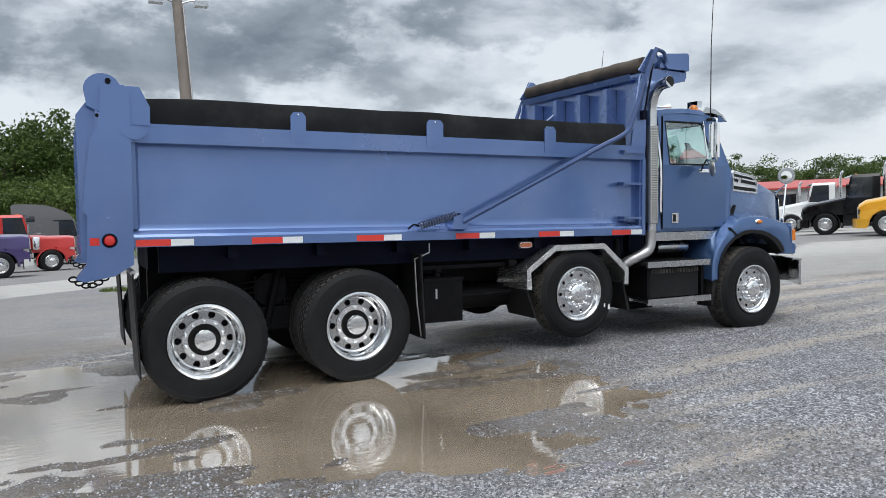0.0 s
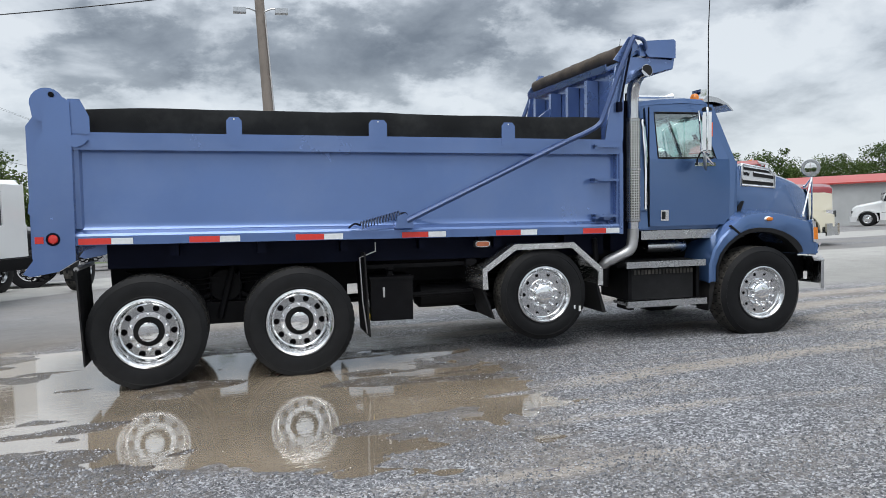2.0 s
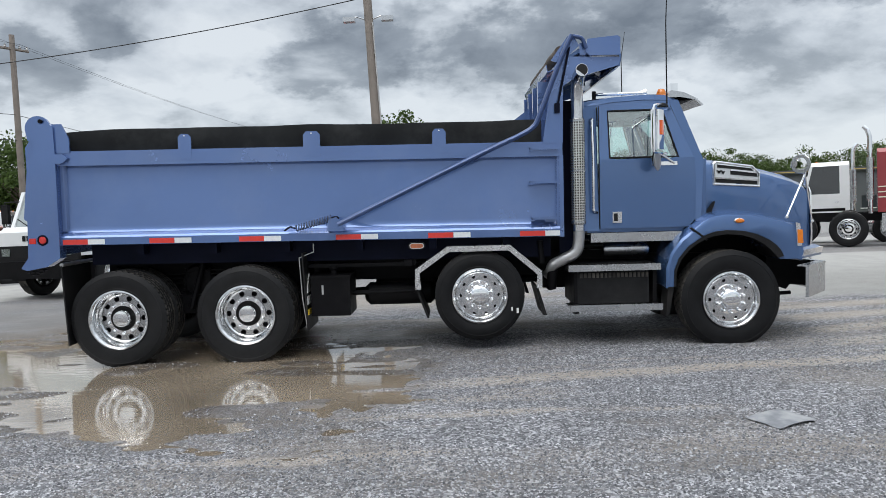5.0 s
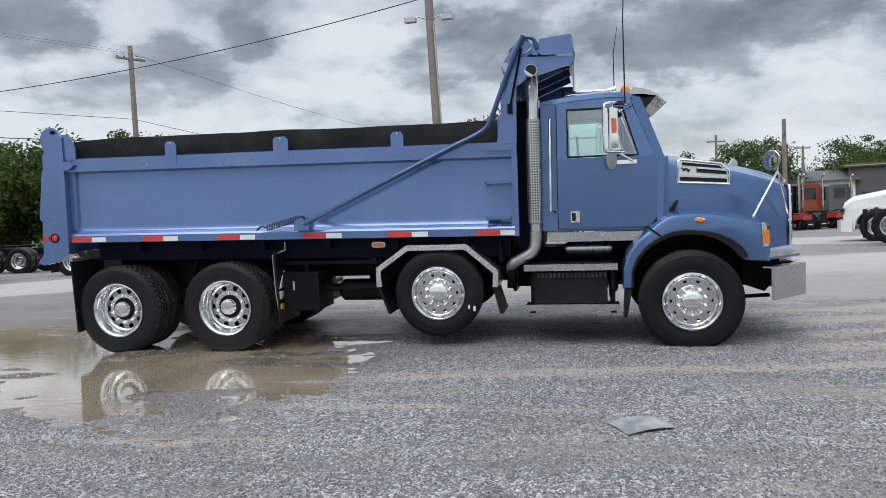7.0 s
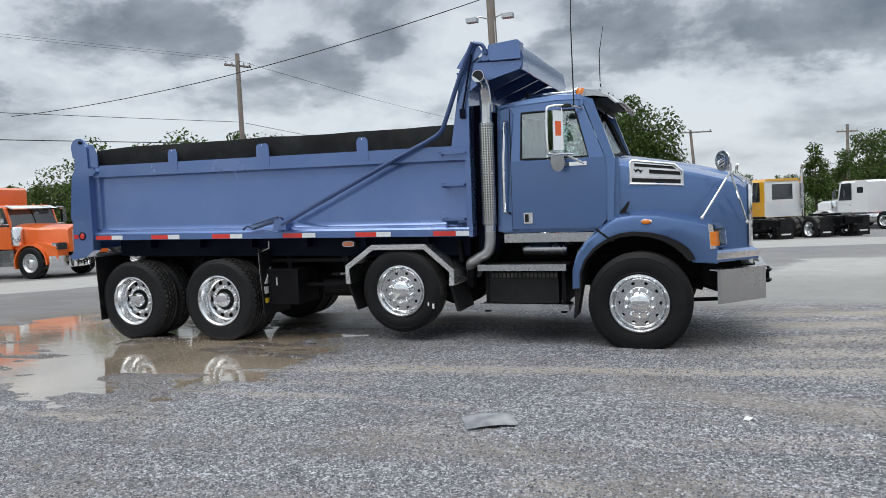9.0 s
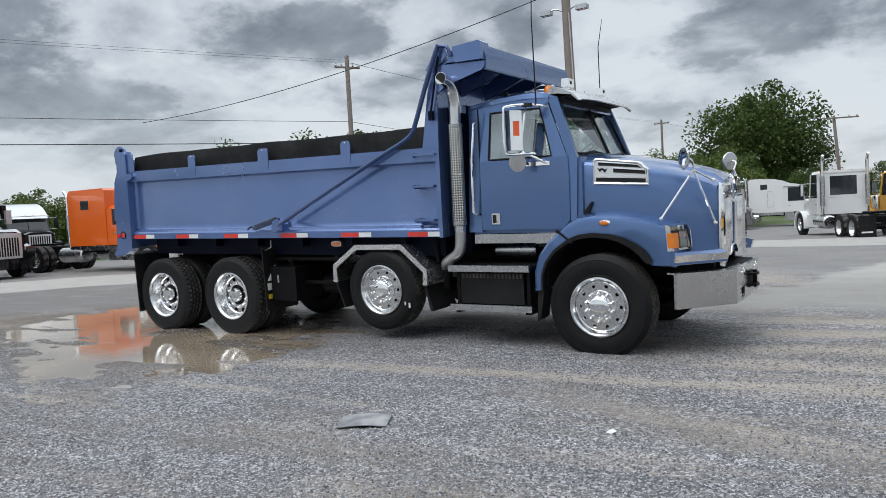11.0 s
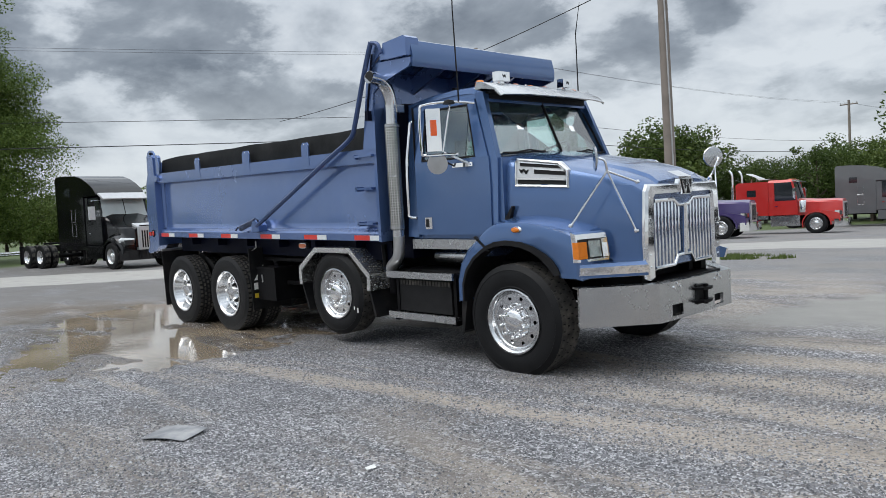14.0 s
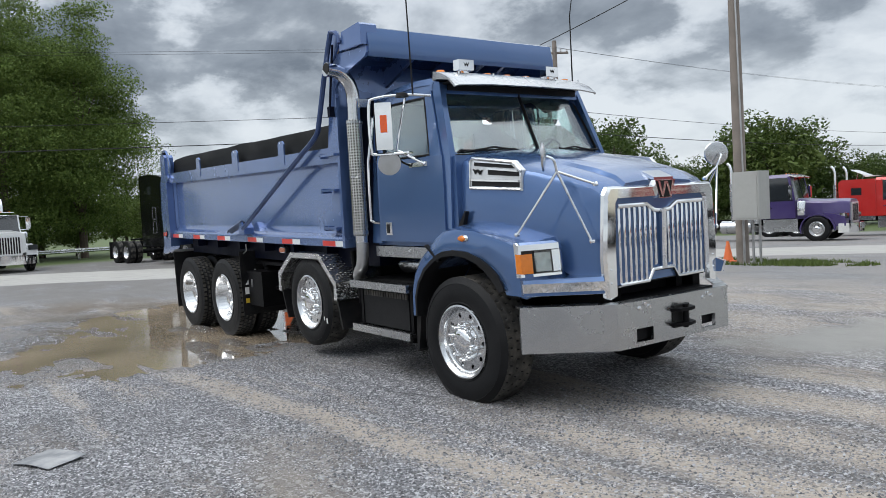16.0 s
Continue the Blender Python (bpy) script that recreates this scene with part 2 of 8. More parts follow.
GLASSM.node_tree.nodes["Principled BSDF"].inputs["IOR"].default_value = 2.35
LENS = mat("clear_lens", (0.95, 0.96, 0.96), 0.02, 0, 0, 0.0, 3, trans=1.0, rough_var=0)
MIRROR = mat("mirror_glass", (0.9, 0.9, 0.9), 0.02, 1.0, 0, 0.0, 3, rough_var=0)
WOOD = mat("weathered_pole_wood", (0.22, 0.19, 0.165), 0.85, 0, 0, 0.25, 3, 0.4, 25, (0.12, 0.10, 0.09), 0.5, 1.5)
BOXGREY = mat("grey_sheet_metal", (0.42, 0.42, 0.40), 0.45, 0.3, 0, 0.06, 3, 0.03, 30, (0.25, 0.24, 0.22), 0.3, 3)
CONE = mat("orange_cone_plastic", (0.75, 0.16, 0.04), 0.5, 0, 0, 0.1, 8, dirt_sheen=(0.3, 0.2, 0.12), dirt_sheen_amt=0.3)
CABLE = mat("cable_black", (0.02, 0.02, 0.022), 0.6, 0, 0, 0.1, 5)
BARK = mat("bark", (0.085, 0.065, 0.05), 0.9, 0, 0, 0.3, 5, 0.5, 20)
POST_YELLOW = mat("yellow_post_paint", (0.55, 0.36, 0.10), 0.6, 0, 0, 0.2, 5)
ROOF_RED = mat("red_metal_roof", (0.42, 0.06, 0.05), 0.5, 0.1, 0, 0.1, 1.5)
WALL_GREY = mat("pale_grey_cladding", (0.42, 0.43, 0.43), 0.7, 0, 0, 0.08, 1.0)
WALL_DARK = mat("dark_grey_cladding", (0.085, 0.09, 0.095), 0.7, 0, 0, 0.1, 1.0)
WALL_WHITE = mat("white_wall", (0.70, 0.70, 0.68), 0.7, 0, 0, 0.06, 1.0)
TRIM_YELLOW = mat("mustard_trim", (0.45, 0.33, 0.10), 0.6, 0, 0, 0.1, 2)
# glass in diffuse pale grey, with the sky's reflection put into the colour
PALE_PANE = mat("pane_painted_sky_pale", (0.30, 0.34, 0.34), 0.08, 0, 0.4, 0.15, 1, spec=0.8)
DARK_PANE = mat("dark_window_pane", (0.02, 0.024, 0.028), 0.06, 0, 0.3, 0.1, 1, spec=0.8)


def pattern_mat(name, color, rough, metal, kind, s, depth, hole=None):
    """Sheet metal with a raised or pierced pattern."""
    m = mat(name, color, rough, metal, 0, 0.06, 6)
    nt = m.node_tree
    L = nt.links.new
    b = nt.nodes["Principled BSDF"]
    co = nt.nodes.new("ShaderNodeTexCoord")
    mp = nt.nodes.new("ShaderNodeMapping")
    mp.inputs["Scale"].default_value = s
    mp.inputs["Rotation"].default_value = (radians(45), radians(45), radians(45)) if kind == "diamond" else (0, 0, 0)
    src = co.outputs["Object"]
    if kind == "tube":      # unrolled round the pipe
        sp, cb, at, mu = nt.nodes.new("ShaderNodeSeparateXYZ"), nt.nodes.new("ShaderNodeCombineXYZ"), nt.nodes.new("ShaderNodeMath"), nt.nodes.new("ShaderNodeMath")
        at.operation, mu.operation = "ARCTAN2", "MULTIPLY"
        mu.inputs[1].default_value = 0.0796
        L(src, sp.inputs[0]), L(sp.outputs["Y"], at.inputs[0]), L(sp.outputs["X"], at.inputs[1]), L(at.outputs[0], mu.inputs[0])
        L(mu.outputs[0], cb.inputs["X"]), L(sp.outputs["Z"], cb.inputs["Y"])
        src = cb.outputs[0]
    L(src, mp.inputs["Vector"])
    vor = nt.nodes.new("ShaderNodeTexVoronoi")
    vor.inputs["Scale"].default_value, vor.inputs["Randomness"].default_value = 1.0, 0.0
    L(mp.outputs[0], vor.inputs["Vector"])
    mr = nt.nodes.new("ShaderNodeMapRange")
    mr.inputs["From Min"].default_value, mr.inputs["From Max"].default_value = 0.28, 0.42
    mr.inputs["To Min"].default_value, mr.inputs["To Max"].default_value = 1.0, 0.0
    L(vor.outputs["Distance"], mr.inputs["Value"])
    bp = nt.nodes.new("ShaderNodeBump")
    bp.inputs["Strength"].default_value, bp.inputs["Distance"].default_value = depth, 0.01
    L(mr.outputs[0], bp.inputs["Height"]), L(bp.outputs[0], b.inputs["Normal"])
    if hole:
        old = b.inputs["Base Color"].links[0].from_socket
        mx = nt.nodes.new("ShaderNodeMix")
        mx.data_type = "RGBA"
        mx.inputs["B"].default_value = (*hole, 1)
        L(mr.outputs[0], mx.inputs["Factor"]), L(old, mx.inputs["A"]), L(mx.outputs["Result"], b.inputs["Base Color"])
        inv = nt.nodes.new("ShaderNodeMath")
        inv.operation = "SUBTRACT"
        inv.inputs[0].default_value = metal
        L(mr.outputs[0], inv.inputs[1]), L(inv.outputs[0], b.inputs["Metallic"])
    return m


DIAMOND = pattern_mat("diamond_plate", (0.74, 0.74, 0.74), 0.22, 0.95, "diamond", (40, 13, 40), 1.0)
PERFORATED = pattern_mat("perforated_heat_shield", (0.66, 0.66, 0.64), 0.2, 1.0, "tube", (36, 36, 36), 0.0, (0.008, 0.008, 0.008))


# ---- mesh helpers ----
def box(bm, x0, x1, y0, y1, z0, z1):
    v = [bm.verts.new((x, y, z)) for x in (x0, x1) for y in (y0, y1) for z in (z0, z1)]
    for f in ((0, 1, 3, 2), (4, 6, 7, 5), (0, 4, 5, 1), (2, 3, 7, 6), (0, 2, 6, 4), (1, 5, 7, 3)):
        bm.faces.new([v[i] for i in f])
    return bm


def prism(bm, pts, axis, a, b):
    """A polygon drawn in the plane across the axis, drawn out from a to b."""
    place = {"x": lambda p, h: (h, p[0], p[1]), "y": lambda p, h: (p[0], h, p[1]), "z": lambda p, h: (p[0], p[1], h)}[axis]
    lo, hi = [bm.verts.new(place(p, a)) for p in pts], [bm.verts.new(place(p, b)) for p in pts]
    n = len(pts)
    bm.faces.new(lo), bm.faces.new(hi[::-1])
    for i in range(n):
        bm.faces.new((lo[i], hi[i], hi[(i + 1) % n], lo[(i + 1) % n]))
    return bm


def strip(bm, pts, axis, a, b, thick):
    """A bent sheet: an open line in the plane across the axis, thickened inwards."""
    n = len(pts)
    off = []
    for i in range(n):
        p, q = pts[max(i - 1, 0)], pts[min(i + 1, n - 1)]
        d = Vector((q[0] - p[0], q[1] - p[1])).normalized()
        off.append((pts[i][0] + d.y * thick, pts[i][1] - d.x * thick))
    place = {"x": lambda p, h: (h, p[0], p[1]), "y": lambda p, h: (p[0], h, p[1]), "z": lambda p, h: (p[0], p[1], h)}[axis]
    g = [[bm.verts.new(place(p, h)) for p in line] for line, h in ((pts, a), (pts, b), (off, b), (off, a))]
    for i in range(n - 1):
        for k in range(4):
            bm.faces.new((g[k][i], g[k][i + 1], g[(k + 1) % 4][i + 1], g[(k + 1) % 4][i]))
    for i in (0, n - 1):
        bm.faces.new([g[k][i] for k in range(4)])
    return bm


def loft(bm, rings, caps=True, closed=True):
    vs = [[bm.verts.new(p) for p in r] for r in rings]
    n = len(vs[0])
    for a, b in zip(vs, vs[1:]):
        for i in range(n if closed else n - 1):
            bm.faces.new((a[i], a[(i + 1) % n], b[(i + 1) % n], b[i]))
    if caps:
        bm.faces.new(vs[0]), bm.faces.new(vs[-1][::-1])
    return bm


def lathe(bm, prof, n=32, centre=(0, 0, 0), axis="y", caps=True):
    """Turn a profile of (radius, height) round the axis."""
    rings = []
    for i in range(n):
        a = 2 * math.pi * i / n
        c, s = math.cos(a), math.sin(a)
        ring = []
        for r, h in prof:
            p = {"y": (r * c, h, r * s), "z": (r * c, r * s, h), "x": (h, r * c, r * s)}[axis]
            ring.append(bm.verts.new((p[0] + centre[0], p[1] + centre[1], p[2] + centre[2])))
        rings.append(ring)
    for i in range(n):
        a, b = rings[i], rings[(i + 1) % n]
        for k in range(len(prof) - 1):
            bm.faces.new((a[k], a[k + 1], b[k + 1], b[k]))
    for k in (0, len(prof) - 1):
        if caps and prof[k][0] > 1e-4:
            bm.faces.new([r[k] for r in rings])
    bmesh.ops.remove_doubles(bm, verts=bm.verts, dist=1e-5)
    return bm


def tube(bm, pts, r, n=8, radii=None):
    pts = [Vector(p) for p in pts]
    rings, side = [], None
    for i, p in enumerate(pts):
        d = (pts[min(i + 1, len(pts) - 1)] - pts[max(i - 1, 0)]).normalized()
        if side is None:
            side = d.orthogonal().normalized()
        side = (side - d * side.dot(d)).normalized()
        other = d.cross(side)
        rr = radii[i] if radii else r
        rings.append([p + (side * math.cos(2 * math.pi * k / n) + other * math.sin(2 * math.pi * k / n)) * rr for k in range(n)])
    return loft(bm, rings)


def smooth_path(pts, steps=5):
    """A rounded line through the points."""
    P = [Vector(p) for p in pts]
    P = [2 * P[0] - P[1]] + P + [2 * P[-1] - P[-2]]
    out = []
    for i in range(1, len(P) - 2):
        for k in range(steps):
            t = k / steps
            a, b, c, d = P[i - 1:i + 3]
            out.append(0.5 * (2 * b + (c - a) * t + (2 * a - 5 * b + 4 * c - d) * t * t + (3 * b - a - 3 * c + d) * t ** 3))
    return out + [P[-2]]


def bev(bm, w, seg=2, angle=0.5):
    edges = [e for e in bm.edges if len(e.link_faces) == 2 and e.calc_face_angle(0) > angle]
    if edges:
        bmesh.ops.bevel(bm, geom=edges, offset=w, segments=seg, affect="EDGES", profile=0.7, clamp_overlap=True)
    return bm


def data(name, bm, material, bevel=0.0, sharp=35, fix=True):
    if bevel:
        bev(bm, bevel)
    if fix:
        bmesh.ops.recalc_face_normals(bm, faces=bm.faces)
    me = bpy.data.meshes.new(name)
    bm.to_mesh(me)
    bm.free()
    me.materials.append(material)
    me.polygons.foreach_set("use_smooth", [True] * len(me.polygons))
    me.set_sharp_from_angle(angle=radians(sharp))
    return me


def thing(name, label, category, m=None, group="", kind=""):
    ob = tagged(new(name), label, category, group, kind)
    ob.empty_display_size = 0.2
    if m is not None:
        ob.matrix_world = m
    return ob


def put(name, me, parent, m=None, label=""):
    ob = new(name, me)
    ob.parent = parent
    if m is not None:
        ob.matrix_basis = m
    return tagged(ob, label)


def part(name, bm, material, parent, label="", bevel=0.0, sharp=35):
    return put(name, data(name, bm, material, bevel, sharp), parent, None, label)


def B():
    return bmesh.new()


# ---- wheels, shared by every vehicle ----
def tyre_mesh(name, R, width, bead, n=252, rows=9, depth=0.009, ribbed=False, sit=None, fine=True):
    """A tyre, its tread cut into blocks or ribbed with small pits; outer face at y = -width / 2. sit: height of the axle over the ground that flattens it."""
    bm = B()
    h = width / 2
    side = [(bead, -h * 0.72), (bead + 0.025, -h * 0.92), (bead + 0.035, -h * 0.95), (bead + 0.042, -h * 0.93), (bead + (R - bead) * 0.35, -h), (bead + (R - bead) * 0.62, -h * 0.985),
            (R - 0.055, -h * 0.945), (R - 0.052, -h * 0.965),
            (R - 0.035, -h * 0.90), (R - 0.012, -h * 0.82)]
    cross = [(R, -h * 0.78 + 1.56 * h * k / (rows - 1)) for k in range(rows)]
    prof = side + cross + [(r, -y) for r, y in side[::-1]]
    rings = []
    for i in range(n):
        a = 2 * math.pi * i / n
        ring = []
        for k, (r, y) in enumerate(prof):
            j = k - len(side)
            if ribbed:
                if 0 < j < rows - 1 and j % 4 == 2 and (i + 3 * (j // 4 % 2)) % 7 in (0, 1):
                    r -= depth * 1.3
                elif j in (0, 1, rows - 2, rows - 1) and i % 5 == 0:
                    r -= depth * 0.5
            elif fine and 0 <= j < rows and ((i + (3 if j % 8 < 4 else 0)) % 6 == 0 or j in (4, rows // 2, rows - 5)):
                r -= depth
            elif not fine and 0 <= j < rows and (i + (1 if j % 4 < 2 else 0)) % 4 == 0:
                r -= depth
            if j in (-1, rows) and i % 4 == 0:
                r -= depth * 0.10
            x, z = r * math.cos(a), r * math.sin(a)
            if sit and z < -sit:
                z = -sit + (z + sit) * 0.05
                y *= 1.03
            ring.append(bm.verts.new((x, y, z)))
        rings.append(ring)
    for i in range(n):
        a, b = rings[i], rings[(i + 1) % n]
        for k in range(len(prof) - 1):
            bm.faces.new((a[k], a[k + 1], b[k + 1], b[k]))
    me = data(name, bm, RUBBER, sharp=28)
    me.materials.append(TREAD)
    for p in me.polygons:
        low = sum(math.hypot(me.vertices[k].co.x, me.vertices[k].co.z) < R - depth * 0.6 for k in p.vertices) if not sit or p.center.z > -sit + 0.03 else 0
        p.material_index = 1 if abs(p.center.y) < h * 0.86 and math.hypot(p.center.x, p.center.z) > R * 0.8 and low < 2 else 0
    return me


def disc_with_holes(bm, y, r0, r1, holes, rh, rmid, depth, seg=10):
    """A ring between two radii, pierced by round openings whose walls run inwards."""
    n, rows = holes * seg, seg - 1
    grid = [[bm.verts.new((r * math.cos(2 * math.pi * i / n), y, r * math.sin(2 * math.pi * i / n))) for i in range(n)]
            for r in [r0 + (r1 - r0) * k / (rows - 1) for k in range(rows)]]
    centres = [Vector((rmid * math.cos(2 * math.pi * h / holes), y, rmid * math.sin(2 * math.pi * h / holes))) for h in range(holes)]
    for k in range(rows - 1):
        for i in range(n):
            q = (grid[k][i], grid[k][(i + 1) % n], grid[k + 1][(i + 1) % n], grid[k + 1][i])
            mid = sum((v.co for v in q), Vector()) / 4
            if min((mid - c).length for c in centres) > rh * 0.98:
                bm.faces.new(q)
    bmesh.ops.delete(bm, geom=[v for v in bm.verts if not v.link_faces], context="VERTS")
    rim_edges = []
    for e in bm.edges:
        if len(e.link_faces) == 1:
            r = [math.hypot(v.co.x, v.co.z) for v in e.verts]
            if not (max(r) < r0 + 1e-4 or min(r) > r1 - 1e-4):
                rim_edges.append(e)
    for v in {v for e in rim_edges for v in e.verts}:
        c = min(centres, key=lambda c: (v.co - c).length)
        v.co = c + (v.co - c).normalized() * rh
    wall = bmesh.ops.extrude_edge_only(bm, edges=rim_edges)
    for v in wall["geom"]:
        if isinstance(v, bmesh.types.BMVert):
            v.co.y += depth
    return bm


def wheel_meshes(R, width, rim, deep, fine=True, sit=None):
    """Meshes of one wheel: tyre, rim, disc, hub and nut. deep: how far the disc lies behind the tyre's outer face."""
    h = width / 2
    ms = {"tyre": tyre_mesh("tyre", R, width, rim - 0.012, 300 if fine else 48, 17 if fine else 5, ribbed=fine and deep <= 0.1, sit=sit, fine=fine)}
    yd = -h + deep
    prof = [(rim + 0.004, -h + 0.012), (rim + 0.008, -h + 0.004), (rim - 0.006, -h), (rim - 0.018, -h + 0.012), (rim - 0.032, -h + 0.03),
            (rim - 0.045, yd - 0.012), (rim - 0.055, yd), (rim - 0.066, yd + 0.003)]
    if deep <= 0.1:
        prof[-3:] = [(rim - 0.036, yd - 0.012), (rim - 0.041, yd), (rim - 0.05, yd + 0.003)]
    bm = lathe(B(), prof + [(rim - 0.076, yd + 0.02), (rim - 0.02, yd + 0.05), (rim - 0.02, h)], 48 if fine else 24, caps=False)
    ms["rim"] = data("rim", bm, ALLOY, sharp=50)
    if deep > 0.1:
        bm = disc_with_holes(B(), yd + 0.004, rim * 0.47, rim - 0.058, 10, 0.030, rim * 0.70, 0.02, 12 if fine else 6)
    else:
        bm = disc_with_holes(B(), yd + 0.004, rim * 0.47, rim - 0.044, 10, 0.019, rim * 0.725, 0.02, 14 if fine else 8)
    ms["disc"] = data("disc", bm, ALLOY_DEEP if deep > 0.1 else ALLOY, sharp=40)
    if deep > 0.1:   # drive axle: a drum in a deep dish with a round cap
        bm = lathe(B(), [(rim * 0.60, yd + 0.006), (rim * 0.585, yd - 0.010), (rim * 0.44, yd - 0.012), (rim * 0.425, yd + 0.05)], 36, caps=False)
        lathe(bm, [(0.100, yd + 0.05), (0.097, yd - 0.055), (0.086, yd - 0.085), (0.0, yd - 0.095)], 28, caps=False)
    else:            # steering axle: a domed hub standing proud
        bm = lathe(B(), [(rim * 0.56, yd + 0.006), (rim * 0.545, yd - 0.006), (0.118, yd - 0.008), (0.113, yd - 0.045), (0.104, yd - 0.058), (0.07, yd - 0.068),
                         (0.0, yd - 0.072)], 36, caps=False)
    ms["hub"] = data("hub", bm, CHROME, sharp=40)
    bm = lathe(B(), [(0.021, yd), (0.021, yd - 0.012), (0.016, yd - 0.016), (0.016, yd - 0.06), (0.013, yd - 0.072), (0.0, yd - 0.076)] if deep <= 0.1 else
               [(0.019, yd), (0.019, yd - 0.02), (0.015, yd - 0.035), (0.0, yd - 0.045)], 8)
    ms["nut"] = data("lug_nut", bm, CHROME, sharp=60)
    bm = lathe(B(), [(rim - 0.03, yd + 0.06), (rim * 0.55, yd + 0.05), (rim * 0.5, yd + 0.2), (0, yd + 0.2)], 24, caps=False)
    ms["drum"] = data("brake_drum", bm, BLACK)
    # dark ring across the hub recess: the recess's shade as colour
    ms["gap"] = data("hub_gap", lathe(B(), [(rim * 0.44, yd + 0.035), (0.07, yd + 0.035)], 24, caps=False), SHADE_BLACK)
    ms["deep"] = deep > 0.1
    ms["nut_r"] = rim * 0.52 if deep > 0.1 else rim * 0.475
    return ms


def wheel(parent, ms, m, nuts=True, label=""):
    w = put("wheel", ms["rim"], parent, m, label)
    put("tyre", ms["tyre"], w)
    put("disc", ms["disc"], w)
    put("hub", ms["hub"], w)
    if nuts:
        put("brake_drum", ms["drum"], w)
        if ms["deep"]:
            put("hub_gap", ms["gap"], w)
        for k in range(10):
            a = 2 * math.pi * (k + 0.5) / 10
            put("lug_nut", ms["nut"], w, Matrix.Translation((ms["nut_r"] * math.cos(a), 0, ms["nut_r"] * math.sin(a))))
    return w


# ---- the dump truck ----
truck = thing("dump_truck", "slate-blue conventional dump truck with chrome trim, parked on wet gravel", "dump truck", LEVEL)


def rake(bm, x0=-7.1, k=0.0078):
    for v in bm.verts:
        v.co.z -= k * (v.co.x - x0)
    return bm


def build_wheels():
    front, lift, rear = wheel_meshes(0.532, 0.345, 0.298, 0.055, sit=0.497), wheel_meshes(0.487, 0.30, 0.292, 0.055), wheel_meshes(0.533, 0.285, 0.318, 0.15)
    flip = pose(0, 0, 0, 0, 0, 180)
    for s in (-1, 1):
        turn = flip if s > 0 else Matrix()
        wheel(truck, front, Matrix.Translation((0.0, s * 1.055, 0.420)) @ turn, label="polished front wheel with a hub standing proud")
        wheel(truck, lift, Matrix.Translation((-2.705, s * 1.055, 0.530)) @ turn, label="raised lift-axle wheel, polished")
        for x, z in ((-5.262, 0.385), (-6.655, 0.365)):
            wheel(truck, rear, Matrix.Translation((x, s * 1.06, z)) @ turn, label="deep-dished polished outer drive wheel")
            wheel(truck, rear, Matrix.Translation((x, s * 0.735, z)) @ turn, nuts=False, label="inner drive wheel")
    # white scuffs on the lift-axle tyre
    for x, z, a, b in ((-2.30, 0.36, 0.012, 0.028), (-2.36, 0.38, 0.008, 0.02)):
        part("scuff", box(B(), x - a, x + a, -1.2085, -1.204, z - b, z + b), WHITE_INK, truck)


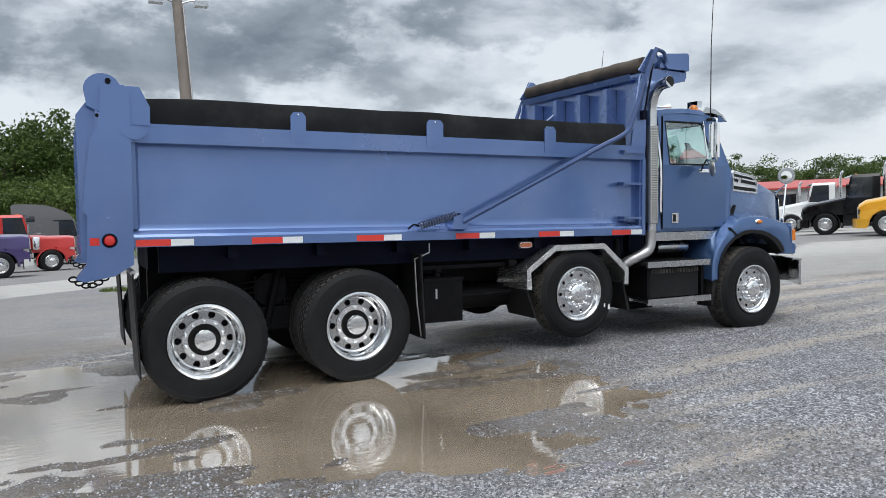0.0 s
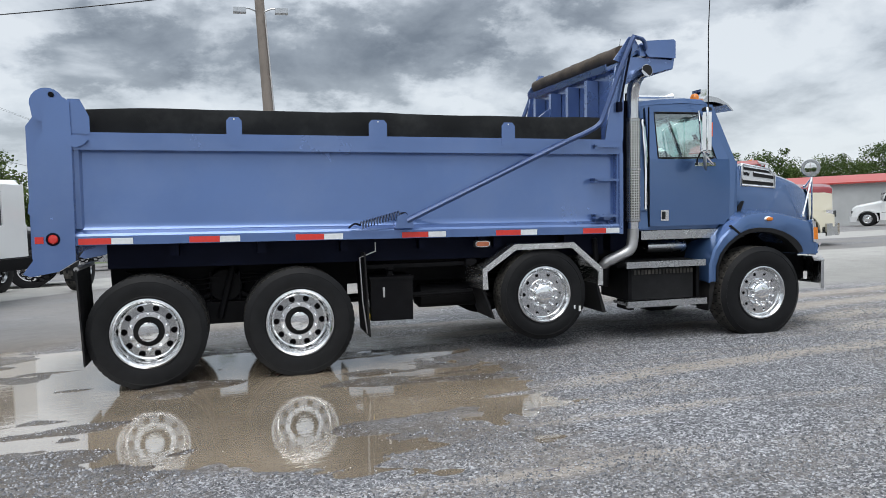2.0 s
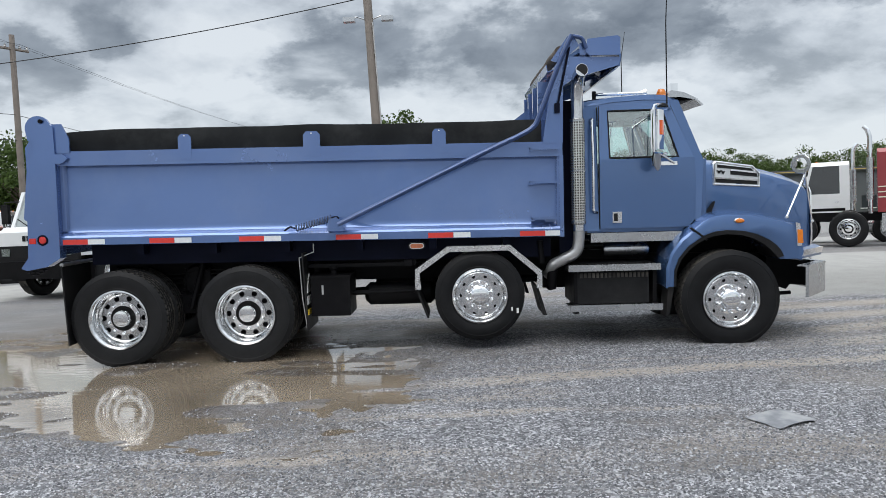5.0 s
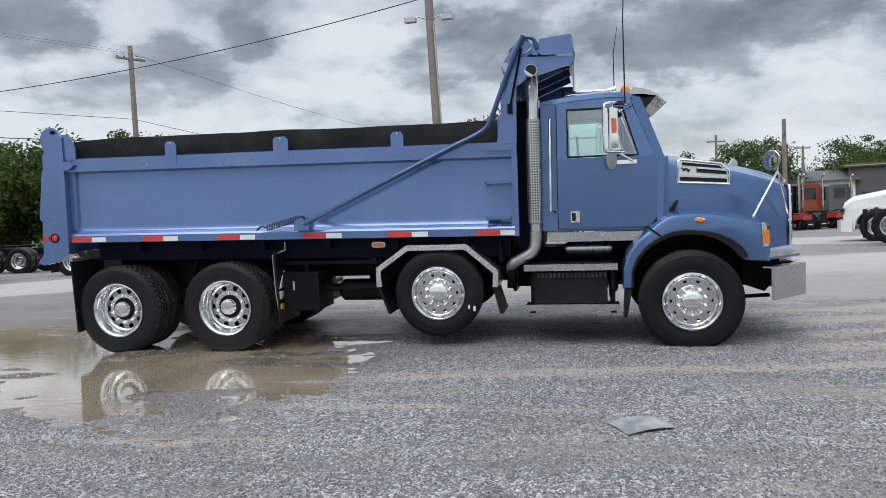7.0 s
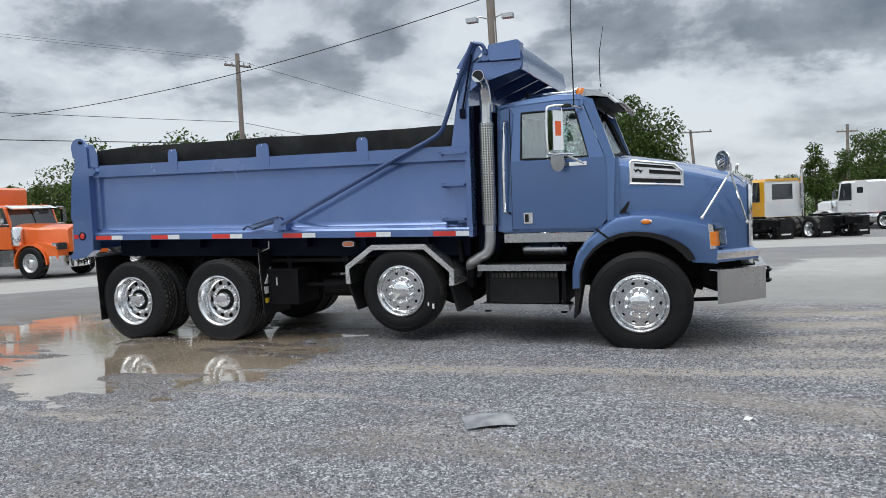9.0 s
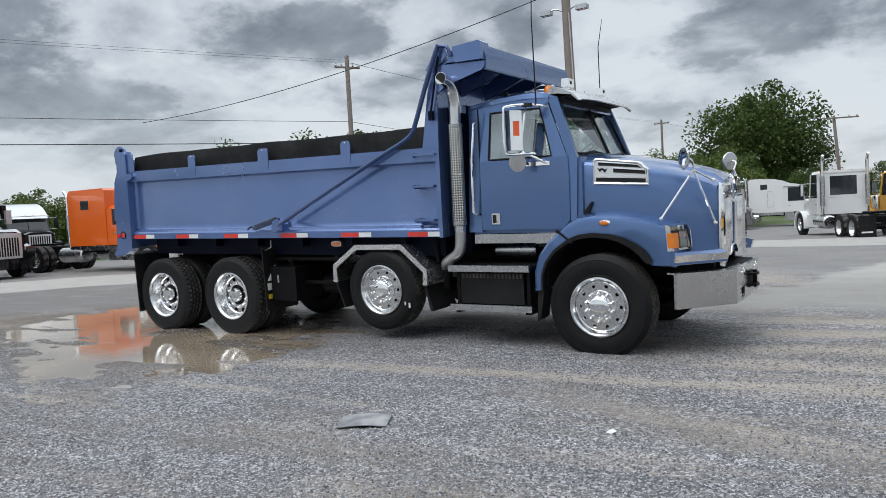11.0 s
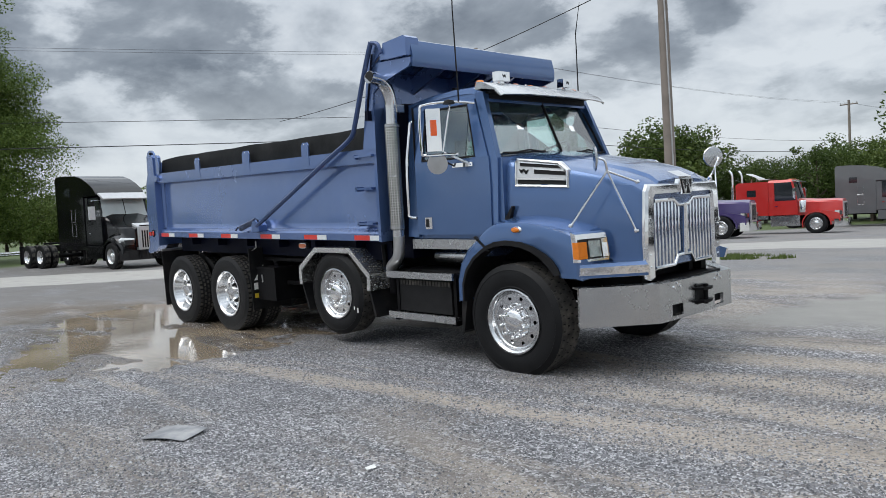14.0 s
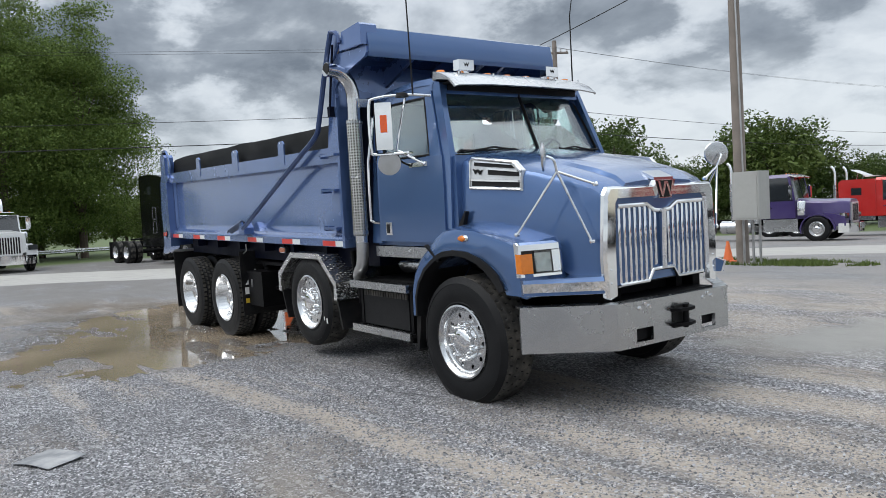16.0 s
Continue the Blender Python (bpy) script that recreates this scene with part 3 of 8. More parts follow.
def build_frame():
    for s in (-1, 1):
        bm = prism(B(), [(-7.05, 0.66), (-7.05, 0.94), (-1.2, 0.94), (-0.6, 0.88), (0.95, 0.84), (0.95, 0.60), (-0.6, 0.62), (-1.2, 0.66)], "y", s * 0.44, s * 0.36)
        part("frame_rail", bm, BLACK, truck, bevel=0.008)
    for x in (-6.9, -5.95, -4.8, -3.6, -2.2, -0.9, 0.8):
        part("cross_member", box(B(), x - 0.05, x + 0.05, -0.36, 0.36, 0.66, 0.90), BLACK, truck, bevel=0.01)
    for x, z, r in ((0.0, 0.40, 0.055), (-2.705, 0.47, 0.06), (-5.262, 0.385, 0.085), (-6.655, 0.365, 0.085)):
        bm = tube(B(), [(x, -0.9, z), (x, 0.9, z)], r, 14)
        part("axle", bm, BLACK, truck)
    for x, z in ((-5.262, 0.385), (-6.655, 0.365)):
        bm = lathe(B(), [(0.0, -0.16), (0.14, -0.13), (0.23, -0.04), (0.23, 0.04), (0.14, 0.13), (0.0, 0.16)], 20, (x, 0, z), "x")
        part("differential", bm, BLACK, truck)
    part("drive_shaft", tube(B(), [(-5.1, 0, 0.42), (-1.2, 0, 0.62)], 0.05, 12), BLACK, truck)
    # tandem suspension with its trunnion and leaf springs
    for s in (-1, 1):
        bm = lathe(B(), [(0.0, s * 0.62), (0.16, s * 0.62), (0.19, s * 0.56), (0.19, s * 0.44)], 20, (-5.96, 0, 0.72))
        part("trunnion", bm, BLACK, truck)
        for k in range(5):
            L = 0.62 - 0.09 * k
            pts = [(-5.96 + L * u, 0.50 + 0.05 * k - 0.10 * u * u * 1.0 + 0.0) for u in (-1, -0.5, 0, 0.5, 1)]
            part("leaf_spring", strip(B(), pts, "y", s * 0.60, s * 0.50, 0.02), BLACK, truck)
        for dx in (-0.14, 0.14):
            part("spring_clamp", tube(B(), [(-5.96 + dx, s * 0.61, 0.42), (-5.96 + dx, s * 0.61, 0.86)], 0.014, 6), BLACK, truck)
        pts = [(0.62 * u, 0.62 - 0.10 * u * u) for u in (-1, -0.5, 0, 0.5, 1)]
        part("leaf_spring", strip(B(), pts, "y", s * 0.52, s * 0.42, 0.05), BLACK, truck)
    for s in (-1, 1):
        beam = prism(B(), [(-6.75, 0.30), (-6.75, 0.46), (-6.2, 0.56), (-5.72, 0.56), (-5.16, 0.46), (-5.16, 0.30), (-5.7, 0.34), (-6.2, 0.34)], "y", s * 0.66, s * 0.52)
        part("equaliser_beam", beam, BLACK, truck, bevel=0.012)
        for x, z in ((-5.262, 0.385), (-6.655, 0.365), (-2.705, 0.50)):
            bm = lathe(B(), [(0.0, -0.11), (0.06, -0.10), (0.085, -0.06), (0.092, 0.0), (0.085, 0.07), (0.06, 0.10), (0.0, 0.11)], 16, (x + 0.30, s * 0.52, z + 0.16), "x")
            part("brake_chamber", bm, BLACK, truck)
            part("torque_rod", tube(B(), [(x, s * 0.30, z + 0.18), (x + (0.62 if x < -6 else -0.62), s * 0.38, z + 0.34)], 0.028, 8), BLACK, truck)
            part("brake_shield", lathe(B(), [(0.20, s * 0.56), (0.235, s * 0.57), (0.235, s * 0.60), (0.10, s * 0.60)], 24, (x, 0, z), caps=False), BLACK, truck)
        part("shock_absorber", tube(B(), [(-6.02, s * 0.70, 0.40), (-5.88, s * 0.64, 0.92)], 0.035, 10), BLACK, truck)
        part("air_bag", lathe(B(), [(0.10, 0.44), (0.145, 0.50), (0.10, 0.58), (0.145, 0.66), (0.10, 0.72)], 18, (-2.98, s * 0.46, 0), "z"), BLACK, truck)
        # added black sheet blocks the view through, so the gaps stay dark
        part("inner_guard", box(B(), -7.05, -4.70, s * 0.47, s * 0.455, 0.44, 0.96), BLACK, truck, "black sheet added to darken the gaps behind the wheels", 0.003)
        for k in range(3):
            part("air_hose", tube(B(), smooth_path([(-6.9 + 0.02 * k, s * (0.60 + 0.05 * k), 0.90), (-6.3, s * 0.62, 0.80 - 0.05 * k), (-5.7, s * 0.60, 0.84 - 0.04 * k), (-5.0, s * 0.58, 0.74 + 0.04 * k)]), 0.011, 6), BLACK, truck)
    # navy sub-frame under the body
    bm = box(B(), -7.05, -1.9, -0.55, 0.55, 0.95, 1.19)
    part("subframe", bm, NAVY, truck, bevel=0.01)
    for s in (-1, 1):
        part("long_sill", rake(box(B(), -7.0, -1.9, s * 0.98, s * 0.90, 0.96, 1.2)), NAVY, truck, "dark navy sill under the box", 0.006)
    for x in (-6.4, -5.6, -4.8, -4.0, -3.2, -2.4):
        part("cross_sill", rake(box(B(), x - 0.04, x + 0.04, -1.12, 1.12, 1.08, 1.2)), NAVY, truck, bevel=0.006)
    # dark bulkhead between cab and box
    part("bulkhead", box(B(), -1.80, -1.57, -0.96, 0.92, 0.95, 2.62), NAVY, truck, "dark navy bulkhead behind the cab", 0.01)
    # hoist and tanks
    part("hoist_cylinder", tube(B(), [(-2.05, 0, 0.8), (-2.05, 0, 2.2)], 0.12, 18), BLACK, truck)
    part("air_tank", lathe(B(), [(0, -0.02), (0.08, 0.0), (0.13, 0.05), (0.13, 0.75), (0.08, 0.8), (0, 0.82)], 22, (-4.0, -0.66, 0.52), "x"), BLACK, truck)
    part("air_tank", lathe(B(), [(0, -0.02), (0.08, 0.0), (0.13, 0.05), (0.13, 0.75), (0.08, 0.8), (0, 0.82)], 22, (-4.0, 0.66, 0.52), "x"), BLACK, truck)
    part("cross_pipe", tube(B(), [(-4.15, -0.92, 0.565), (-3.42, -0.92, 0.575)], 0.026, 10), BLACK, truck)
    part("side_beam", box(B(), -4.6, -3.4, -0.98, -0.90, 0.86, 0.90), BLACK, truck, bevel=0.004)
    # black tool box with its latch and filler
    tb = part("tool_box", box(B(), -4.55, -4.12, -1.12, -0.62, 0.34, 0.775), BLACK, truck, "black steel hydraulic tank box", 0.012)
    part("lid", box(B(), -4.56, -4.11, -1.13, -0.61, 0.755, 0.785), BLACK, tb, bevel=0.006)
    part("latch", box(B(), -4.43, -4.41, -1.132, -1.118, 0.58, 0.68), PIPE, tb, "worn metal sight gauge", 0.003)
    part("filler_cap", lathe(B(), [(0.035, 0.785), (0.035, 0.83), (0.05, 0.84), (0.05, 0.875), (0, 0.88)], 14, (-4.32, -0.95, 0), "z"), BLACK, tb)
    # valve handle and hose in front of the tandem
    part("valve_rod", tube(B(), [(-4.50, -1.14, 1.14), (-4.50, -1.14, 1.05), (-4.66, -1.14, 0.99), (-4.64, -1.14, 0.55), (-4.60, -1.14, 0.22)], 0.008, 6), PIPE, truck)
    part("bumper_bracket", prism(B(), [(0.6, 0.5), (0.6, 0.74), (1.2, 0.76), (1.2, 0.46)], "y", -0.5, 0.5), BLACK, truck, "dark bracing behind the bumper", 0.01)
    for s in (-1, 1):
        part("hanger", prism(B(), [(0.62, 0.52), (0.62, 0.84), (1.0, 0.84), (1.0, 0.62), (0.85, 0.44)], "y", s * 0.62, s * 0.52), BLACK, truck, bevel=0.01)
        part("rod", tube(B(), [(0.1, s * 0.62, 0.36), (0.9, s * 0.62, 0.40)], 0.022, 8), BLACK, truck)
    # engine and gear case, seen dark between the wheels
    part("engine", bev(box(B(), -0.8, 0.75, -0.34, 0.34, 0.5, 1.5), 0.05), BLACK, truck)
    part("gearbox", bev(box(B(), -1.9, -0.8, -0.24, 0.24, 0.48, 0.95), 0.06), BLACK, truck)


def build_body():
    body = part("dump_body", rake(box(B(), -7.4, -1.82, -1.08, 1.08, 1.19, 1.26)), BLUE, truck, "slate-blue steel dump box", 0.006)

    def sub(name, bm, m, label="", b=0.0, sharp=35):
        return part(name, rake(bm), m, body, label, b, sharp)

    for s in (-1, 1):
        # side plate in one sheet: bottom sill, sloping ledge, tall panel, turned top
        prof = [(s * 1.215, 1.197), (s * 1.215, 1.278), (s * 1.203, 1.300), (s * 1.150, 1.332), (s * 1.136, 1.356), (s * 1.130, 1.40), (s * 1.128, 1.96),
                (s * 1.118, 2.052), (s * 1.07, 2.06), (s * 1.07, 1.197)]
        sub("side_panel", prism(B(), prof, "x", -7.225, -1.815), BLUE, "slate-blue side panel, pale reflections mottled into its colour", 0.004, 25)
        sub("top_rail", box(B(), -7.21, -1.79, s * 1.217, s * 1.05, 2.05, 2.205), BLUE, b=0.010)
        sub("side_tarp", tarp_side(s), TARP, "black cloth side band above the rail")
        sub("end_flange", prism(B(), [(-7.222, s * 1.128), (-7.222, s * 1.165), (-7.170, s * 1.158), (-7.150, s * 1.128)], "z", 1.345, 2.052), BLUE, b=0.004)
        sub("front_edge", box(B(), -1.83, -1.785, s * 1.222, s * 1.07, 1.19, 2.06), BLUE, b=0.006)
        for x, w in ((-5.82, 0.070), (-4.46, 0.090), (-3.10, 0.072)):
            pts = [(x - w, 2.10), (x - w, 2.33), (x - w + 0.03, 2.365), (x + w - 0.03, 2.365), (x + w, 2.33), (x + w, 2.10)]
            lug = sub("bracket", prism(B(), pts, "y", s * 1.222, s * 1.205), BLUE, b=0.003)
            if s < 0:
                part("bolt", rake(lathe(B(), [(0.008, -1.228), (0.008, -1.222)], 8, (x, 0, 2.345))), CHROME, lug)
        # reflective tape, red and white in turn
        for x in (-7.195, -6.255, -5.285, -4.240, -3.245, -2.260):
            sub("red_tape", box(B(), x, x + 0.270, s * 1.218, s * 1.2135, 1.203, 1.258), TAPE_RED)
            sub("white_tape", box(B(), x + 0.272, x + 0.455, s * 1.218, s * 1.2135, 1.203, 1.258), TAPE_WHITE)
        # tail post with its stepped foot
        pts = [(-7.42, 2.49), (-7.25, 2.50), (-7.21, 2.46), (-7.205, 2.20), (-7.215, 1.06), (-7.36, 0.97), (-7.58, 0.93), (-7.645, 0.955), (-7.56, 1.07),
               (-7.545, 1.46), (-7.58, 1.49), (-7.51, 2.05), (-7.435, 2.20)]
        post = sub("tail_post", prism(B(), pts, "y", s * 1.255, s * 1.12), BLUE, "slate-blue tail post", 0.006)
        pts = [(-7.23, 2.19), (-7.23, 2.495), (-7.13, 2.495), (-7.055, 2.34), (-7.055, 2.19)]
        sub("wing_plate", prism(B(), pts, "y", s * 1.232, s * 1.214), BLUE, b=0.003)
        pts = [(-7.29, 2.13), (-7.24, 2.175), (-7.12, 2.175), (-7.07, 2.13), (-7.12, 2.085), (-7.17, 2.065), (-7.24, 2.085)]
        sub("gusset", prism(B(), pts, "y", s * 1.262, s * 1.21), BLUE, b=0.006)
        # rounded hinge ear above the post
        ear = [(-7.52, 2.33)] + [(-7.40 + 0.14 * math.cos(a), 2.455 + 0.135 * math.sin(a)) for a in [radians(180 - 15 * k) for k in range(10)]] + [(-7.24, 2.46), (-7.24, 2.40), (-7.42, 2.28)]
        e = sub("hinge_ear", prism(B(), ear, "y", s * 1.20, s * 1.17), BLUE, b=0.004)
        part("hinge_pin", rake(lathe(B(), [(0.022, s * 1.225), (0.022, s * 1.165)], 12, (-7.36, 0, 2.53))), BLACK, e)
        # lamps in the post
        part("lamp_ring", rake(lathe(B(), [(0.055, s * 1.252), (0.058, s * 1.262), (0.044, s * 1.266), (0.044, s * 1.25)], 24, (-7.39, 0, 1.258))), NAVY, post)
        part("tail_lamp", rake(lathe(B(), [(0.044, s * 1.258), (0.034, s * 1.270), (0.0, s * 1.276)], 24, (-7.39, 0, 1.258))), RED_LENS, post, "round red tail lamp")
        part("reflector", rake(box(B(), -7.535, -7.465, s * 1.262, s * 1.25, 1.22, 1.28)), RED_LENS, post, "square red reflector")
        # steps welded on the side
        for x0, x1, z in ((-2.14, -1.83, 2.13), (-2.14, -1.86, 1.775), (-2.13, -1.87, 1.39)):
            st = sub("side_step", box(B(), x0, x1, s * 1.262, s * 1.15 if z < 2 else s * 1.21, z - 0.012, z + 0.012), BLUE, b=0.003)
            part("lug", rake(box(B(), x0, x0 + 0.03, s * 1.262, s * 1.15 if z < 2 else s * 1.21, z - 0.028, z + 0.02)), BLUE, st)
        sub("plate", box(B(), -1.98, -1.87, s * 1.142, s * 1.12, 1.33, 1.41), BLUE, b=0.003)
    # tailgate with ribs, hinges and chains
    gate = sub("tailgate", prism(B(), [(-7.46, 1.06), (-7.50, 1.06), (-7.50, 2.40), (-7.46, 2.40)], "y", -1.11, 1.11), BLUE, "slate-blue tailgate", 0.005)
    for y in (-1.05, -0.35, 0.35, 1.05):
        part("rib", rake(prism(B(), [(-7.50, 1.06), (-7.60, 1.08), (-7.60, 2.26), (-7.50, 2.40)], "y", y - 0.06, y + 0.06)), BLUE, gate, bevel=0.006)
    for s in (-1, 1):
        for k in range(6):
            x, z = -7.66 + 0.045 * k, 1.02 - 0.055 * math.sin(math.pi * k / 5) - 0.07
            ring = [(x + 0.032 * math.cos(a), s * (1.16 + (0.016 * math.sin(a) if k % 2 else 0.0)), z + 0.02 * math.sin(a)) for a in [2 * math.pi * j / 10 for j in range(11)]]
            part("chain_link", rake(tube(B(), ring, 0.0075, 6)), BLACK, gate)
    # headboard, ribbed inside
    head = sub("headboard", prism(B(), [(-1.86, 1.2), (-1.82, 1.2), (-1.80, 3.02), (-1.84, 3.02)], "y", -1.2, 1.2), BLUE, "slate-blue headboard", 0.005)
    for y in (-0.75, -0.25, 0.25, 0.75):
        part("rib", rake(box(B(), -1.99, -1.85, y - 0.035, y + 0.035, 1.3, 2.90)), BLUE, head, bevel=0.004)
    part("gusset", rake(prism(B(), [(-1.99, 2.72), (-2.35, 2.45), (-2.35, 2.2), (-1.86, 2.2), (-1.86, 2.9)], "y", 0.25, 0.30)), BLUE, head)
    for s in (-1, 1):
        pts = [(-2.0, 2.19), (-1.785, 2.19), (-1.775, 2.78), (-1.66, 2.86), (-1.20, 2.985), (-1.17, 3.02), (-1.17, 3.075), (-1.72, 3.09), (-1.80, 3.06), (-1.865, 2.99)]
        sub("shield_cheek", prism(B(), pts, "y", s * 1.222, s * 1.195), BLUE, "slate-blue cab-shield cheek", 0.005)
        if s > 0:
            continue
        mb = sub("motor_box", prism(B(), [(-1.50, 3.09), (-1.54, 3.13), (-1.52, 3.26), (-1.20, 3.29), (-1.175, 3.27), (-1.175, 3.09)], "y", s * 1.27, s * 1.09), BLUE, "boxed tarp motor cover", 0.006)
        part("catch", rake(box(B(), -1.60, -1.53, s * 1.25, s * 1.13, 3.10, 3.22)), BLUE, mb, bevel=0.008)
    # shield roof, its sloping front and stiffeners below
    # shield in the darker cab blue, so its front reads darker than the box
    sub("shield_roof", prism(B(), [(-1.83, 3.00), (-1.83, 3.03), (-1.50, 3.235), (-1.225, 3.262), (-1.185, 3.245), (-1.150, 3.090), (-1.168, 2.982), (-1.188, 2.985), (-1.175, 3.085), (-1.205, 3.225), (-1.48, 3.20)],
                             "y", -1.20, 1.20), BLUE_CAB, "slate-blue overhanging cab shield", 0.004)
    for y in (-0.6, 0.0, 0.6):
        sub("stiffener", prism(B(), [(-1.82, 2.80), (-1.82, 2.99), (-1.24, 3.19), (-1.21, 3.05)], "y", y - 0.02, y + 0.02), BLUE)
    # tarp roller with its rolled canvas
    roll = sub("tarp_roll", rolled(), CANVAS, "rolled brown-black tarp in its tray")
    part("tray", rake(strip(B(), [(-1.93, 3.02), (-1.92, 2.96), (-1.80, 2.99)], "y", -1.12, 1.12, 0.012)), BLUE, roll)
    for s in (-1, 1):
        pts = [(-1.90, 3.05), (-1.80, 3.02), (-1.60, 3.20), (-1.66, 3.30), (-1.72, 3.30)]
        sub("end_plate", prism(B(), pts, "y", s * 1.235, s * 1.215), BLUE, b=0.004)
    # swing arms of the tarp with springs
    for s in (-1, 1):
        y = s * 1.285
        pts = smooth_path([(-1.685, y, 3.30), (-1.75, y, 3.17), (-1.875, y, 2.88), (-2.03, y, 2.49), (-2.10, y, 2.36), (-2.26, y, 2.265), (-2.60, y, 2.115), (-4.20, y, 1.37)], 5)
        arm = sub("tarp_arm", tube(B(), pts, 0.027, 8), ARM, "bent tubular tarp arm")
        part("stay", rake(tube(B(), smooth_path([(-1.68, y, 3.29), (-1.58, y, 3.26), (-1.54, y, 3.16)]), 0.022, 8)), ARM, arm)
        part("foot", rake(prism(B(), [(-4.32, 1.30), (-4.30, 1.42), (-4.22, 1.45), (-4.14, 1.38), (-4.14, 1.30)], "y", y + s * 0.012, s * 1.17)), BLUE, arm, bevel=0.004)
        part("inner_rod", rake(tube(B(), [(-1.71, s * 1.262, 3.18), (-1.84, s * 1.262, 2.58)], 0.012, 6)), NAVY, arm)
        part("clamp", rake(box(B(), -1.87, -1.82, s * 1.275, s * 1.22, 2.50, 2.60)), NAVY, arm)
        coil = [(-4.66 + 0.40 * u + 0.0, s * 1.262 + 0.032 * math.cos(2 * math.pi * 14 * u), 1.335 + 0.105 * u + 0.034 * math.sin(2 * math.pi * 14 * u))
                for u in [i / 140 for i in range(141)]]
        sp = sub("coil_spring", tube(B(), coil, 0.0075, 5), SPRING, "blue-grey coil tension spring")
        part("hook", rake(tube(B(), smooth_path([(-4.78, s * 1.262, 1.31), (-4.72, s * 1.262, 1.35), (-4.66, s * 1.262, 1.335)]), 0.010, 6)), NAVY, sp)
        part("hook", rake(tube(B(), smooth_path([(-4.27, s * 1.262, 1.44), (-4.21, s * 1.262, 1.445), (-4.20, s * 1.262, 1.39), (-4.24, s * 1.262, 1.33)]), 0.012, 6)), NAVY, sp)
    # amber marker below the sill
    for s in (-1, 1):
        oval = lambda rx, rz: [(-3.375 + rx * math.copysign(abs(math.cos(a)) ** 0.6, math.cos(a)), 1.087 + rz * math.copysign(abs(math.sin(a)) ** 0.6, math.sin(a))) for a in [2 * math.pi * k / 24 for k in range(24)]]
        mk = part("side_marker", prism(B(), oval(0.092, 0.042), "y", s * 1.158, s * 1.12), PLASTIC, truck, "oval amber side marker in a black grommet", 0.004)
        part("rim", prism(B(), oval(0.078, 0.032), "y", s * 1.163, s * 1.14), CHROME, mk, bevel=0.003)
        part("lens", prism(B(), oval(0.068, 0.025), "y", s * 1.170, s * 1.14), RED_AMBER, mk, "dull reddish-amber lens", 0.005)
        part("hanger", box(B(), -3.42, -3.34, s * 1.15, s * 1.06, 1.05, 1.2), NAVY, mk)


def tarp_side(s):
    bm = B()
    n = 60
    rows = []
    for i in range(n + 1):
        x = -7.17 + 5.17 * i / n
        z = 2.445 - 0.03 * max(0.0, 1 - i / 9) + 0.008 * math.sin(i * 0.35) * math.sin(i * 0.11 + 1) + 0.004 * noise.noise((x * 3, 0, 0))
        y = s * (1.135 + 0.012 * noise.noise((x * 1.5, 3, 0)))
        rows.append([(x, y, 2.16), (x, y - s * 0.005, 2.3), (x, y - s * 0.02, z - 0.02), (x, y - s * 0.035, z), (x, y - s * 0.055, z - 0.02), (x, y - s * 0.03, 2.16)])
    return loft(bm, rows)


def rolled():
    bm = B()
    rings = []
    for i in range(41):
        y = -1.16 + 2.32 * i / 40
        ring = []
        for k in range(20):
            a = 2 * math.pi * k / 20
            r = 0.085 + 0.012 * noise.noise((y * 2.2, a, 0.3)) + 0.006 * noise.noise((y * 9, a * 2, 1.3))
            ring.append((-1.775 + r * math.cos(a), y, 3.135 + r * math.sin(a)))
        rings.append(ring)
    return loft(bm, rings)


def lean(bm):
    """The cab's upper half draws in towards the roof."""
    for v in bm.verts:
        if v.co.z > 1.95:
            v.co.y *= 1 - 0.115 * (v.co.z - 1.95) / 0.7
    return narrow(bm)


def narrow(bm):
    for v in bm.verts:
        if v.co.y > 0:
            v.co.y *= 0.90
    return bm


